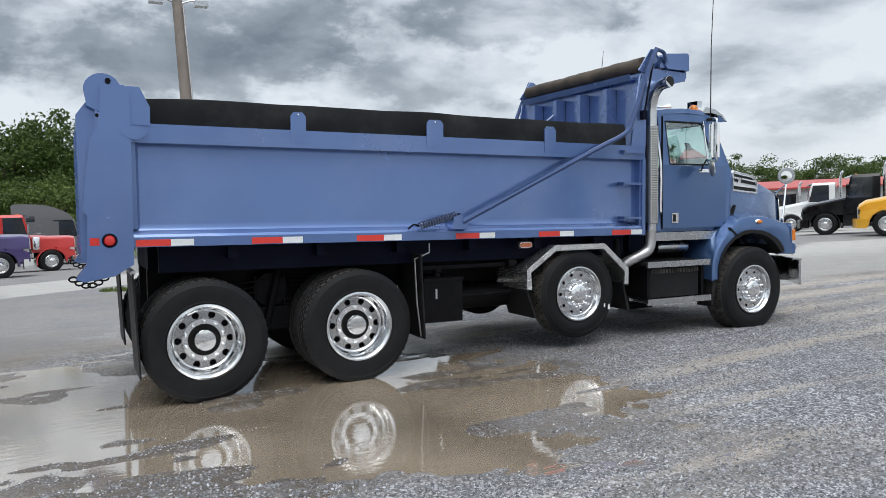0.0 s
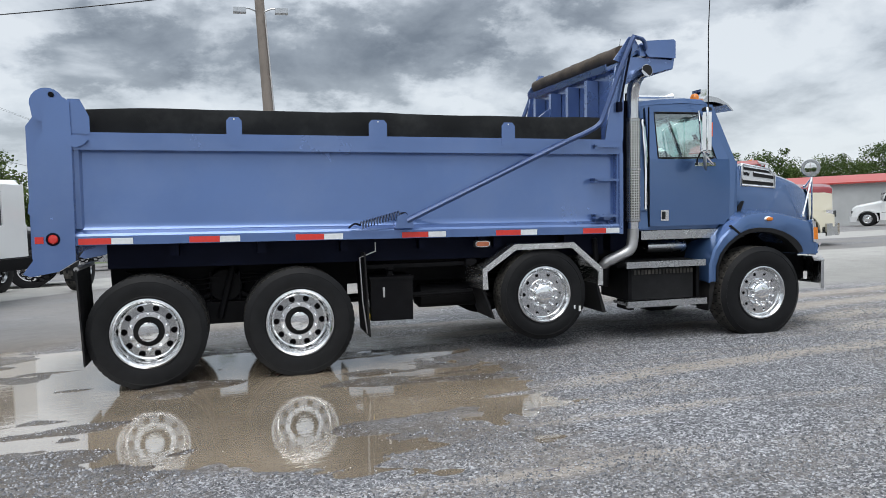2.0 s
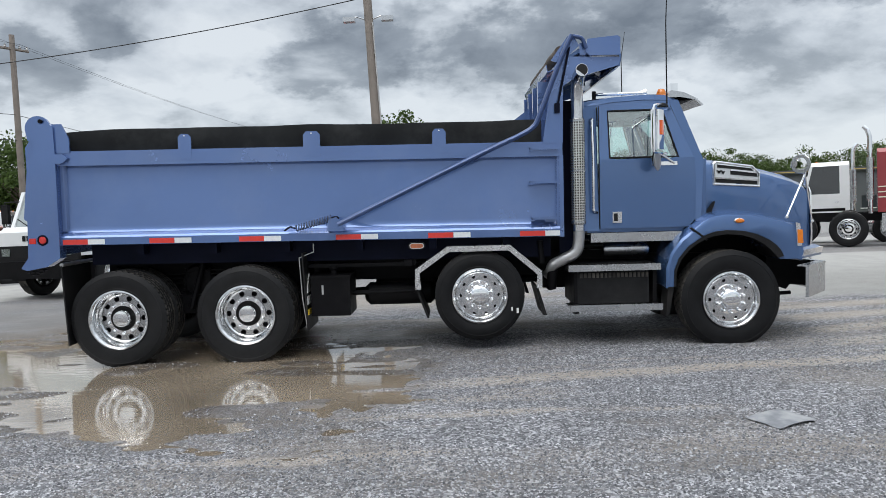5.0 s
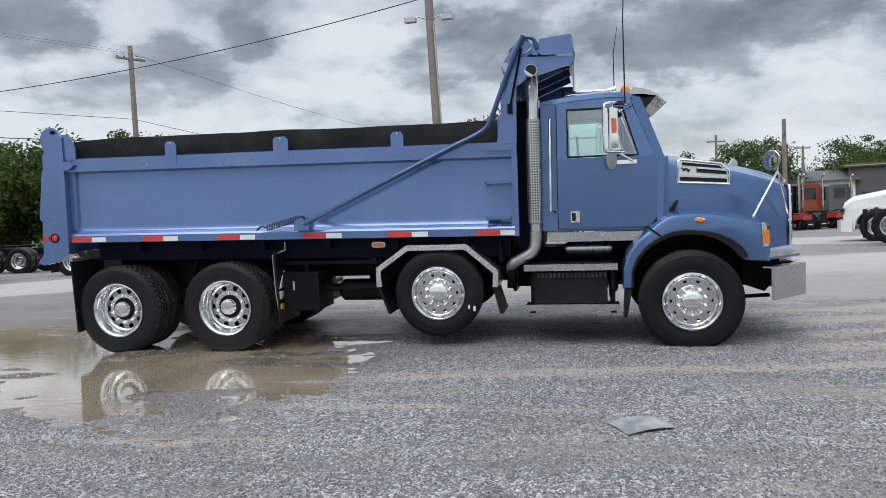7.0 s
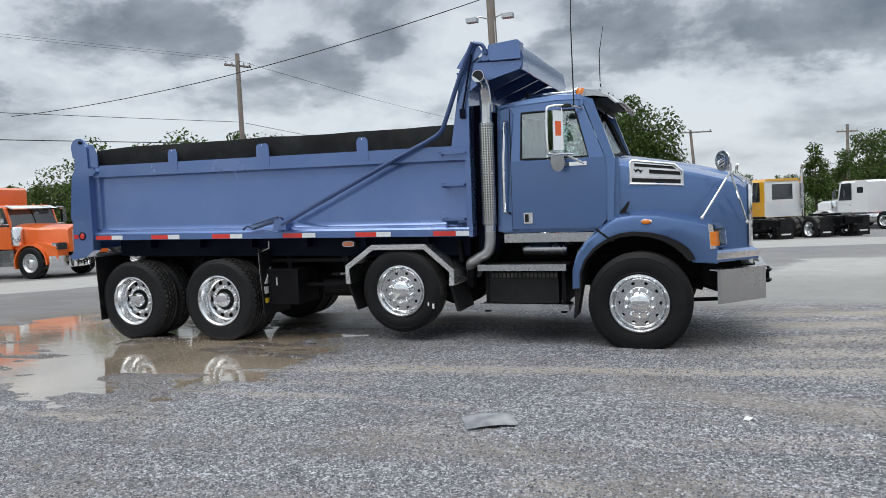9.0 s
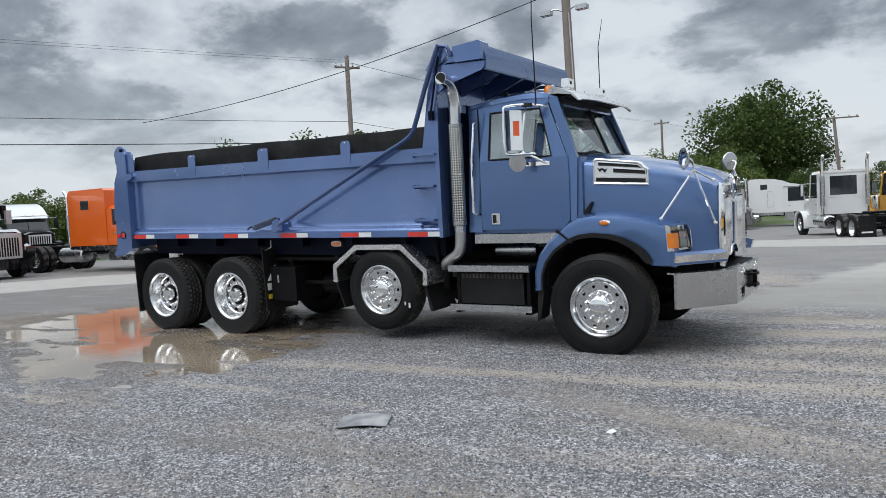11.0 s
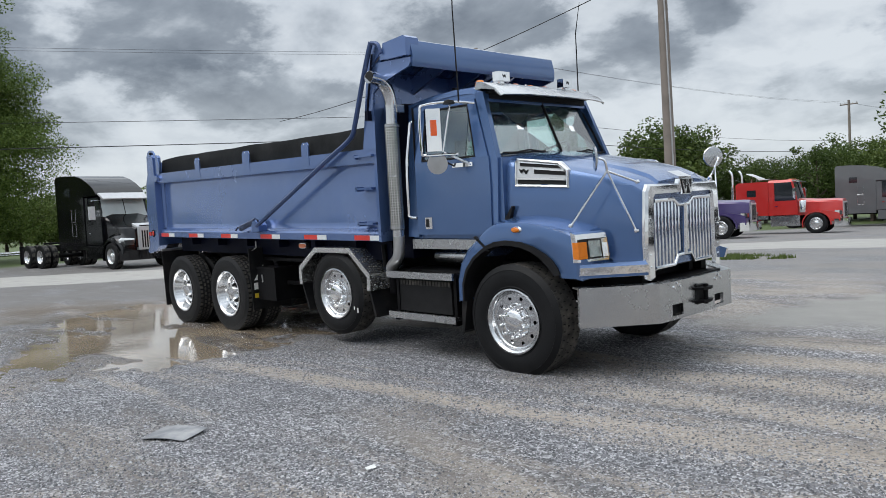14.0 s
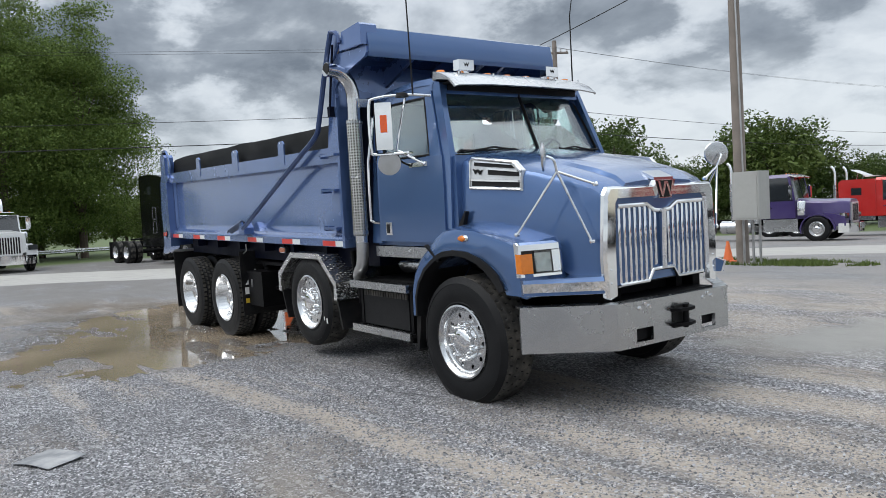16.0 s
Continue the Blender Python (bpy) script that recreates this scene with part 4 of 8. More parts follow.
def build_cab():
    cab = part("cab", box(B(), -1.50, -0.32, -1.0, 1.0, 1.17, 1.23), BLUE_CAB, truck, "slate-blue day cab", 0.01)

    def sub(name, bm, m, label="", b=0.0, sharp=35):
        return part(name, lean(bm), m, cab, label, b, sharp)

    # rear wall with its window
    for args in ((-1.0, 1.0, 1.2, 1.98), (-1.0, -0.32, 1.98, 2.55), (0.32, 1.0, 1.98, 2.55), (-1.0, 1.0, 2.22, 2.60)):
        sub("back_panel", box(B(), -1.53, -1.48, *args), BLUE_CAB, b=0.006)
    pane = sub("rear_window", box(B(), -1.515, -1.505, -0.32, 0.32, 1.98, 2.22), GLASSM, "tinted rear window")
    pane.visible_shadow = False
    # flanks: rear quarter, pillars, header and cowl
    for s in (-1, 1):
        y0, y1 = s * 1.045, s * 0.985
        sub("quarter_panel", box(B(), -1.54, -1.375, y0, y1, 1.19, 2.60), BLUE_CAB, b=0.012)
        sub("header", box(B(), -1.375, -0.56, y0, y1, 2.545, 2.62), BLUE_CAB, b=0.010)
        sub("windscreen_pillar", prism(B(), [(-0.585, 2.60), (-0.475, 2.60), (-0.235, 1.93), (-0.27, 1.20), (-0.33, 1.20), (-0.335, 1.95)], "y", y0, y1), BLUE_CAB, b=0.010)
        # door: lower panel, window frame, seal and pane
        d0, d1 = s * 1.062, s * 1.03
        door = sub("door", prism(B(), [(-1.365, 1.215), (-1.365, 1.965), (-0.335, 1.965), (-0.325, 1.70), (-0.335, 1.30), (-0.40, 1.215)], "y", d0, d1),
                   BLUE_CAB, "slate-blue cab door with chrome handle", 0.010)
        for pts in ([(-1.365, 1.965), (-1.365, 2.545), (-1.262, 2.545), (-1.262, 1.965)], [(-1.262, 2.505), (-1.262, 2.545), (-0.575, 2.545), (-0.60, 2.505)],
                    [(-0.655, 2.505), (-0.575, 2.545), (-0.345, 1.965), (-0.50, 1.965)]):
            part("window_frame", lean(prism(B(), pts, "y", d0, d1)), BLUE_CAB, door, bevel=0.004)
        for (cx, cz), (ux, uz), (vx, vz), r in (((-1.262, 2.505), (1, 0), (0, -1), 0.07), ((-0.655, 2.505), (-1, 0), (0.26, -0.966), 0.07), ((-1.262, 1.965), (1, 0), (0, 1), 0.06), ((-0.505, 1.965), (-1, 0), (-0.26, 0.966), 0.07)):
            arc = [(cx + r * (ux * (1 - math.sin(a)) + vx * (1 - math.cos(a))), cz + r * (uz * (1 - math.sin(a)) + vz * (1 - math.cos(a)))) for a in [math.pi / 2 * k / 6 for k in range(7)]]
            part("window_corner", lean(prism(B(), [(cx, cz)] + arc, "y", s * 1.061, s * 1.034)), BLUE_CAB, door)
        seal = [(-1.255, 1.98), (-1.255, 2.495), (-0.665, 2.495), (-0.515, 1.98), (-1.255, 1.98)]
        part("window_seal", lean(tube(B(), [(x, s * 1.058, z) for x, z in seal], 0.011, 6)), PLASTIC, door)
        pane = part("window_pane", lean(prism(B(), [(-1.26, 1.97), (-1.26, 2.50), (-0.66, 2.50), (-0.51, 1.97)], "y", s * 1.048, s * 1.042)), GLASSM, door, "green-tinted side window")
        pane.visible_shadow = False
        h = part("handle", bev(box(B(), -1.235, -1.135, s * 1.078, s * 1.055, 1.275, 1.395), 0.012), CHROME, door, "chrome paddle handle")
        part("recess", bev(box(B(), -1.222, -1.180, s * 1.082, s * 1.07, 1.292, 1.378), 0.008), PLASTIC, h)
        part("door_edge", box(B(), -1.372, -1.366, s * 1.056, s * 1.03, 1.21, 2.54), PLASTIC, door)
        # chrome sill strip, grab bar and its feet
        st = sub("sill_strip", box(B(), -1.47, -0.43, s * 1.056, s * 1.02, 1.065, 1.165), STEEL, "polished sill strip under the door", 0.006)
        for x in (-1.33, -0.90, -0.55):
            part("rivet", lathe(B(), [(0.008, s * 1.064), (0.008, s * 1.05)], 8, (x, 0, 1.12)), CHROME, st)
        sub("grab_bar", tube(B(), smooth_path([(-1.43, s * 1.04, 2.42), (-1.435, s * 1.10, 2.40), (-1.44, s * 1.105, 2.30), (-1.445, s * 1.105, 1.50), (-1.44, s * 1.10, 1.41), (-1.40, s * 1.04, 1.39)]), 0.016, 8),
            CHROME, "chrome grab bar")
        sub("cowl", prism(B(), [(-0.33, 1.20), (-0.33, 1.93), (-0.20, 1.95), (-0.20, 1.28), (-0.26, 1.20)], "y", s * 1.02, s * 0.80), BLUE_CAB, b=0.012)
        # windscreen half
        ws = sub("windscreen", loft(B(), [[(-0.500, s * 0.02, 2.555), (-0.525, s * 0.96, 2.540), (-0.535, s * 0.96, 2.540), (-0.510, s * 0.02, 2.555)],
                                          [(-0.225, s * 0.02, 1.95), (-0.285, s * 0.99, 1.95), (-0.295, s * 0.99, 1.95), (-0.235, s * 0.02, 1.95)]]), GLASSM, "tinted windscreen half")
        ws.visible_shadow = False
        for f0, y0w, r, fs in ((0.0, 0.985, 0.10, 1), (1.0, 0.955, 0.09, -1)):      # rounded outer corners of the screen's opening
            onto = lambda y, f: (-0.278 - 0.235 * f + 0.012, s * y, 1.952 + 0.585 * f)
            arc = [(y0w - r * (1 - math.sin(a)), f0 + fs * r / 0.62 * (1 - math.cos(a))) for a in [math.pi / 2 * k / 6 for k in range(7)]]
            flat = [(y0w + 0.012, f0)] + arc
            part("screen_corner", lean(loft(B(), [[onto(y, f) for y, f in flat], [tuple(a + b for a, b in zip(onto(y, f), (-0.02, 0, -0.008))) for y, f in flat]])), BLUE_CAB, ws)
        part("seal", lean(tube(B(), [(-0.510, s * 0.02, 2.55), (-0.525, s * 0.955, 2.53), (-0.278, s * 0.985, 1.955), (-0.220, s * 0.02, 1.955)], 0.014, 6)), PLASTIC, ws)
        wiper = sub("wiper", tube(B(), [(-0.20, s * 0.25, 1.985), (-0.235, s * 0.55, 2.02), (-0.245, s * 0.80, 1.99)], 0.009, 6), PLASTIC)
        part("blade", lean(tube(B(), [(-0.225, s * 0.30, 2.005), (-0.252, s * 0.86, 1.985)], 0.008, 5)), PLASTIC, wiper)
    sub("windscreen_bar", tube(B(), [(-0.490, 0, 2.57), (-0.215, 0, 1.94)], 0.016, 8), PLASTIC)
    # roof, crowned
    rings = []
    for x, z, w in ((-1.56, 2.585, 0.93), (-1.50, 2.625, 0.94), (-1.20, 2.665, 0.945), (-0.85, 2.685, 0.945), (-0.62, 2.675, 0.94), (-0.50, 2.63, 0.93), (-0.46, 2.58, 0.92)):
        rings.append([(x, -w, z - 0.075), (x, -w * 0.985, z - 0.02), (x, -w * 0.9, z), (x, -w * 0.4, z + 0.022), (x, w * 0.4, z + 0.022), (x, w * 0.9, z), (x, w * 0.985, z - 0.02), (x, w, z - 0.075)])
    part("roof", narrow(loft(B(), rings)), BLUE_CAB, cab, "crowned blue cab roof", sharp=40)
    # stainless sun visor
    rings = []
    for y, k in ((-0.965, 0.42), (-0.94, 0.66), (-0.6, 1), (0, 1.08), (0.54, 1), (0.78, 0.66), (0.805, 0.42)):
        rings.append([(-0.60, y * 0.95, 2.63), (-0.55, y * 0.97, 2.705), (-0.42, y, 2.665 + 0.025 * k), (-0.315 + 0.06 * k, y, 2.60 + 0.02 * k), (-0.245 + 0.075 * k, y, 2.515 + 0.04 * k),
                      (-0.258 + 0.075 * k, y, 2.507 + 0.04 * k), (-0.335 + 0.06 * k, y, 2.59 + 0.02 * k), (-0.46, y, 2.625)])
    visor = part("sun_visor", loft(B(), rings), STEEL, cab, "polished stainless sun visor", sharp=25)
    part("lining", prism(B(), [(-0.56, 2.585), (-0.31, 2.610), (-0.31, 2.598), (-0.56, 2.573)], "y", -0.90, 0.76), PLASTIC, visor, "dark underside of the visor")
    part("header_seal", box(B(), -0.462, -0.444, -0.86, 0.76, 2.535, 2.60), PLASTIC, cab, "black band above the windscreen")
    for y in (-0.8, -0.4, 0, 0.4, 0.72):
        part("screw", lathe(B(), [(0.009, 2.655), (0.009, 2.675)], 8, (-0.36, y, 0.012), "z"), CHROME, visor)
    for y in (-0.66, 0.42):
        wl = part("work_lamp", bev(box(B(), -0.50, -0.42, y - 0.085, y + 0.085, 2.715, 2.805), 0.012), CHROME, cab, "chrome-covered work lamp")
        part("mark", prism(B(), [(y - 0.03, 2.785), (y - 0.015, 2.745), (y, 2.765), (y + 0.015, 2.745), (y + 0.03, 2.785), (y + 0.015, 2.76), (y, 2.78), (y - 0.015, 2.76)], "x", -0.421, -0.417), PLASTIC, wl)
        part("stand", box(B(), -0.48, -0.44, y - 0.02, y + 0.02, 2.66, 2.72), CHROME, wl)
    for y in (-0.80, -0.25, 0.0, 0.25, 0.80):
        part("clearance_lamp", lathe(B(), [(0.055, 2.66), (0.052, 2.70), (0.035, 2.735), (0.0, 2.745)], 16, (-0.62, y, 0), "z"), AMBER, cab, "amber clearance lamp")
    part("air_horn", tube(B(), [(-1.30, -0.45, 2.74), (-0.80, -0.45, 2.745), (-0.70, -0.45, 2.75)], 0.02, 10, [0.018] * 2 + [0.05]), CHROME, cab, "chrome roof air horn")
    part("horn_foot", box(B(), -1.32, -1.28, -0.47, -0.43, 2.66, 2.78), PLASTIC, cab)
    # inside: dash, seats, steering wheel, far headliner
    part("dash", bev(box(B(), -0.62, -0.30, -0.93, 0.93, 1.50, 1.93), 0.05), DASH, cab)
    for y in (-0.5, 0.5):
        seat = part("seat", bev(box(B(), -1.25, -0.80, y - 0.25, y + 0.25, 1.45, 1.60), 0.05), SEAT, cab, "grey cloth cab seat")
        part("backrest", bev(box(B(), -1.38, -1.25, y - 0.25, y + 0.25, 1.55, 1.93), 0.05), SEAT, seat)
        part("pedestal", bev(box(B(), -1.18, -0.88, y - 0.17, y + 0.17, 1.22, 1.46), 0.03), PLASTIC, seat)
    ring = [(-0.69 + 0.10 * math.cos(a), 0.5 + 0.23 * math.sin(a), 1.98 + 0.13 * math.cos(a)) for a in [2 * math.pi * k / 24 for k in range(25)]]
    sw = part("steering_wheel", tube(B(), ring, 0.016, 8), PLASTIC, cab)
    part("column", tube(B(), [(-0.69, 0.5, 1.98), (-0.45, 0.5, 1.78)], 0.04, 10), PLASTIC, sw)
    for a in (0.3, 2.3, 4.4):
        part("spoke", tube(B(), [(-0.69, 0.5, 1.98), (-0.69 + 0.10 * math.cos(a), 0.5 + 0.23 * math.sin(a), 1.98 + 0.13 * math.cos(a))], 0.012, 6), PLASTIC, sw)
    part("headliner", box(B(), -1.47, -0.56, -0.90, 0.90, 2.55, 2.57), SEAT, cab)
    for s in (-1, 1):
        part("inner_visor", bev(box(B(), -0.80, -0.60, s * 0.86, s * 0.55, 2.47, 2.53), 0.02), SEAT, cab)


def build_mirrors():
    for s in (-1, 1):
        y = -1.315 if s < 0 else 1.22
        mir = part("door_mirror", bev(box(B(), -0.745, -0.655, y - 0.072, y + 0.072, 2.045, 2.455), 0.022), CHROME, truck, "tall chrome door mirror with orange marker")
        part("mirror_glass", box(B(), -0.749, -0.744, y - 0.056, y + 0.056, 2.07, 2.43), MIRROR, mir)
        part("marker", bev(box(B(), -0.657, -0.643, y - 0.030, y + 0.030, 2.195, 2.345), 0.006), ORANGE_LENS, mir, "orange marker lens")
        w = abs(y)
        loop = smooth_path([(-0.70, s * (w - 0.43), 2.50), (-0.70, s * (w - 0.20), 2.52), (-0.70, s * (w + 0.06), 2.50), (-0.70, s * (w + 0.12), 2.43), (-0.70, s * (w + 0.12), 2.06), (-0.70, s * (w + 0.08), 2.01), (-0.70, s * (w - 0.12), 2.01), (-0.68, s * (w - 0.24), 2.01)])
        part("loop", tube(B(), loop, 0.013, 8), CHROME, mir)
        part("strut", tube(B(), [(-0.69, s * 1.20, 2.04), (-0.66, s * 1.10, 2.50)], 0.010, 8), CHROME, mir)
        part("strut", tube(B(), [(-0.68, s * 1.19, 2.035), (-0.45, s * 1.075, 1.905)], 0.013, 8), CHROME, mir)
        part("strut", tube(B(), smooth_path([(-0.70, s * 1.20, 2.03), (-0.71, s * 1.15, 1.95), (-0.66, s * 1.08, 1.90)]), 0.009, 8), PLASTIC, mir)
        part("foot", bev(box(B(), -0.69, -0.42, s * 1.078, s * 1.06, 1.885, 1.925), 0.006), CHROME, mir)
        rd = part("round_mirror", lathe(B(), [(0.0, -0.032), (0.07, -0.024), (0.098, -0.006), (0.102, 0.006), (0.0, 0.008)], 28, (-0.71, y - s * 0.03, 1.925), "x"), PIPE, mir, "round convex mirror below")
        part("cap", lathe(B(), [(0.06, 0.0), (0.05, 0.03), (0.0, 0.045)], 14, (-0.70, s * 1.14, 2.50), "z"), PLASTIC, mir)
        for ob in [mir] + list(mir.children):
            ob.data.transform(Matrix.Translation((-0.11, 0, 0)))
            if not ob.name.startswith(("strut", "foot")):   # turned towards the driver
                ob.data.transform(Matrix.Translation((-0.81, y, 0)) @ pose(0, 0, 0, 0, 0, 34 * s) @ Matrix.Translation((0.81, -y, 0)))
        part("whip_aerial", tube(B(), [(-0.645, s * 1.10 if s < 0 else 0.95, 2.52), (-0.655, s * 1.11 if s < 0 else 0.96, 3.4), (-0.60, s * 1.12 if s < 0 else 0.98, 4.75 if s < 0 else 3.75)], 0.006, 6, [0.008, 0.006, 0.003]), PLASTIC, mir, "thin whip aerial")
        # hood mirror on its tripod
        c = (0.83, s * 1.02, 1.858) if s < 0 else (0.88, 1.12, 1.858)
        apex = (0.90, s * 0.96, 1.745) if s < 0 else (0.93, 1.04, 1.745)
        hm = part("hood_mirror", lathe(B(), [(0.0, 0.014), (0.060, 0.012), (0.100, 0.004), (0.108, -0.006), (0.102, -0.012)], 28, c, "x"), STEEL, truck, "round chrome hood mirror on a tripod")
        part("mirror_glass", lathe(B(), [(0.100, -0.010), (0.0, -0.016)], 28, c, "x"), MIRROR, hm)
        for ob in [hm] + list(hm.children):
            ob.data.transform(Matrix.Translation(c) @ pose(0, 0, 0, 0, 0, -40 * s) @ Matrix.Translation((-c[0], -c[1], -c[2])))
        part("stalk", tube(B(), smooth_path([(c[0] + 0.03, c[1], c[2]), (c[0] + 0.07, (c[1] + apex[1]) / 2, 1.83), apex]), 0.010, 8), CHROME, hm)
        for p in ((0.625, s * 1.13, 1.292), (1.06, s * 0.795, 1.225), (1.03, s * 0.70, 1.640)):
            part("leg", tube(B(), [apex, p], 0.010, 8), CHROME, hm)
            part("boss", lathe(B(), [(0.0, -0.02), (0.018, -0.012), (0.02, 0.012), (0.0, 0.02)], 10, p), CHROME, hm)


def build_hood():
    # sections from cowl to nose: half width, side bottom, shoulder and crown heights
    secs = [(-0.275, 0.985, 1.22, 1.90, 1.985, 2.00), (-0.10, 0.965, 1.22, 1.875, 1.955, 1.975), (0.20, 0.925, 1.22, 1.82, 1.895, 1.92), (0.55, 0.865, 1.15, 1.745, 1.815, 1.85),
            (0.85, 0.79, 0.95, 1.66, 1.73, 1.77), (1.00, 0.735, 0.88, 1.595, 1.67, 1.71), (1.076, 0.705, 0.87, 1.545, 1.61, 1.645)]
    rings = []
    for x, w, zb, zs, zt, zc in secs:
        half = [(w, zb), (w * 0.995, zb + (zs - zb) * 0.5), (w * 0.975, zs - 0.03), (w * 0.95, zs + 0.01), (w * 0.86, zt - 0.02), (w * 0.62, zt), (w * 0.58, zc - 0.01), (w * 0.30, zc + 0.005)]
        rings.append([(x, -y, z) for y, z in half] + [(x, 0, zc + 0.012)] + [(x, y, z) for y, z in half[::-1]])
    hood = part("hood", loft(B(), rings), BLUE_CAB, truck, "slate-blue sloping hood", sharp=28)
    part("cowl_seal", lathe(B(), [(0.01, -0.9), (0.01, 0.9)], 6, (-0.28, 0, 1.995)), PLASTIC, hood)
    for s in (-1, 1):
        part("rear_gap", box(B(), -0.296, -0.278, s * 0.985, s * 0.90, 1.25, 1.93), PLASTIC, hood)
        # louvred chrome vent
        def V(u, z, d=0.0):
            # a point on the hood's flank; u along it, d proud of it
            y = 0.985 - 0.010 - (u + 0.275) * 0.155 - max(0, z - 1.80) * 0.14
            return (u, s * (y + d), z)
        frame_pts = [(-0.105, 1.895), (-0.08, 1.925), (0.36, 1.865), (0.445, 1.785), (0.445, 1.62), (-0.105, 1.655)]
        fr = part("hood_vent", loft(B(), [[V(u, z, -0.03) for u, z in frame_pts], [V(u, z, 0.010) for u, z in frame_pts]]), BRIGHT, hood, "chrome louvred hood vent", 0.004)
        rim = [(-0.095, 1.885), (-0.072, 1.912), (0.352, 1.852), (0.433, 1.778), (0.433, 1.632), (-0.095, 1.667), (-0.095, 1.885)]
        part("rim", tube(B(), [V(u, z, 0.014) for u, z in rim], 0.013, 8), CHROME, fr, "rounded chrome rim")
        for pts in ([(-0.05, 1.893), (0.322, 1.842), (0.372, 1.800), (-0.05, 1.848)], [(0.10, 1.825), (0.405, 1.785), (0.415, 1.735), (0.10, 1.768)],
                    [(-0.075, 1.742), (0.415, 1.705), (0.415, 1.650), (-0.075, 1.685)]):
            part("slot", loft(B(), [[V(u, z, 0.0) for u, z in pts], [V(u, z, 0.0135) for u, z in pts]]), SHADE_BLACK, fr)
            lip = [pts[0], pts[1], ((pts[1][0] + pts[2][0]) / 2, pts[1][1] * 0.72 + pts[2][1] * 0.28), (pts[0][0], pts[0][1] * 0.72 + pts[3][1] * 0.28)]
            part("louvre", loft(B(), [[V(u, z, 0.008) for u, z in lip], [V(u, z, 0.024) for u, z in lip]]), CHROME, fr, bevel=0.003)
        pts = [(-0.06, 1.825), (-0.035, 1.78), (-0.01, 1.805), (0.015, 1.77), (0.04, 1.812), (0.02, 1.80), (-0.01, 1.82), (-0.035, 1.81)]
        part("mark", loft(B(), [[V(u, z, 0.006) for u, z in pts], [V(u, z, 0.016) for u, z in pts]]), PLASTIC, fr)
        # fender over the front wheel
        outer = [(-0.70, 0.575), (-0.695, 0.80), (-0.645, 0.96), (-0.54, 1.10), (-0.40, 1.205), (-0.30, 1.285), (-0.20, 1.335), (-0.05, 1.355), (0.20, 1.345), (0.42, 1.30), (0.60, 1.255), (0.715, 1.215), (0.765, 1.13), (0.785, 0.95), (0.78, 0.845)]
        inner = [(-0.60, 0.575), (-0.595, 0.74), (-0.545, 0.87), (-0.45, 0.985), (-0.34, 1.06), (-0.26, 1.10), (-0.18, 1.125), (-0.05, 1.14), (0.12, 1.125), (0.25, 1.085), (0.36, 1.025), (0.44, 0.96), (0.49, 0.90), (0.515, 0.865), (0.53, 0.845)]
        rings = []
        for (xo, zo), (xi, zi) in zip(outer, inner):
            rise = 0.05 if zo > 1.0 else 0.0
            rings.append([(xi, s * 0.70, zi), (xi, s * 1.185, zi), (xi * 0.85 + xo * 0.15, s * 1.212, zi * 0.85 + zo * 0.15), (xi * 0.3 + xo * 0.7, s * 1.212, zi * 0.3 + zo * 0.7),
                          (xo * 0.95 + xi * 0.05, s * 1.195, zo - 0.02), (xo, s * 1.14, zo), (xo, s * 0.93, zo + rise * 0.7), (xo, s * 0.70, zo + rise)])
        fd = part("fender", loft(B(), rings), BLUE_CAB, truck, "slate-blue front fender with black flare", 0.0, 32)
        rings = []
        for (xo, zo), (xi, zi) in list(zip(outer, inner))[:-1]:
            f = lambda k: (xi + (xo - xi) * k, zi + (zo - zi) * k)
            (a, b), (c, d) = f(-0.06), f(0.15)
            rings.append([(a, s * 1.10, b), (a, s * 1.228, b), (c, s * 1.228, d), (c, s * 1.205, d)])
        part("flare", loft(B(), rings), PLASTIC, fd, "black rubber wheel-arch flare", 0.0, 40)
        mk = part("marker", lathe(B(), [(0.0, s * 1.236), (0.035, s * 1.230), (0.05, s * 1.215), (0.055, s * 1.20)], 24, (0.085, 0, 1.268)), CHROME, fd)
        mk.data.transform(Matrix.Translation((0.085, 0, 1.268)) @ Matrix.Diagonal((1.2, 1, 0.62, 1)) @ Matrix.Translation((-0.085, 0, -1.268)))
        ln = part("marker_lens", lathe(B(), [(0.0, s * 1.248), (0.03, s * 1.243), (0.042, s * 1.23)], 20, (0.085, 0, 1.268)), AMBER, fd, "amber oval marker")
        ln.data.transform(Matrix.Translation((0.085, 0, 1.268)) @ Matrix.Diagonal((1.15, 1, 0.58, 1)) @ Matrix.Translation((-0.085, 0, -1.268)))
        part("seam", prism(B(), [(-0.44, 1.20), (-0.42, 1.21), (-0.245, 1.075), (-0.265, 1.065)], "y", s * 1.222, s * 1.19), PLASTIC, fd)
        part("splash_guard", prism(B(), [(-0.67, 0.58), (-0.60, 0.58), (-0.655, 0.27), (-0.69, 0.24)], "y", s * 1.18, s * 0.95), FLAP, fd)
        part("rubber_latch", prism(B(), [(-0.22, 1.34), (-0.15, 1.345), (-0.10, 1.475), (-0.115, 1.48)], "y", s * 1.02, s * 0.98), PLASTIC, fd)
        part("inner_liner", strip(B(), [(x, z + 0.02) for x, z in inner], "y", s * 0.72, s * 1.10, 0.015), PLASTIC, fd)
        # headlamp with its amber corner
        hl = part("headlamp", prism(B(), [(0.748, 0.982), (0.728, 1.238), (0.775, 1.222), (0.80, 0.985)], "y", s * 1.224, s * 0.90), CHROME, truck, "rectangular headlamp in a chrome bezel", 0.012)
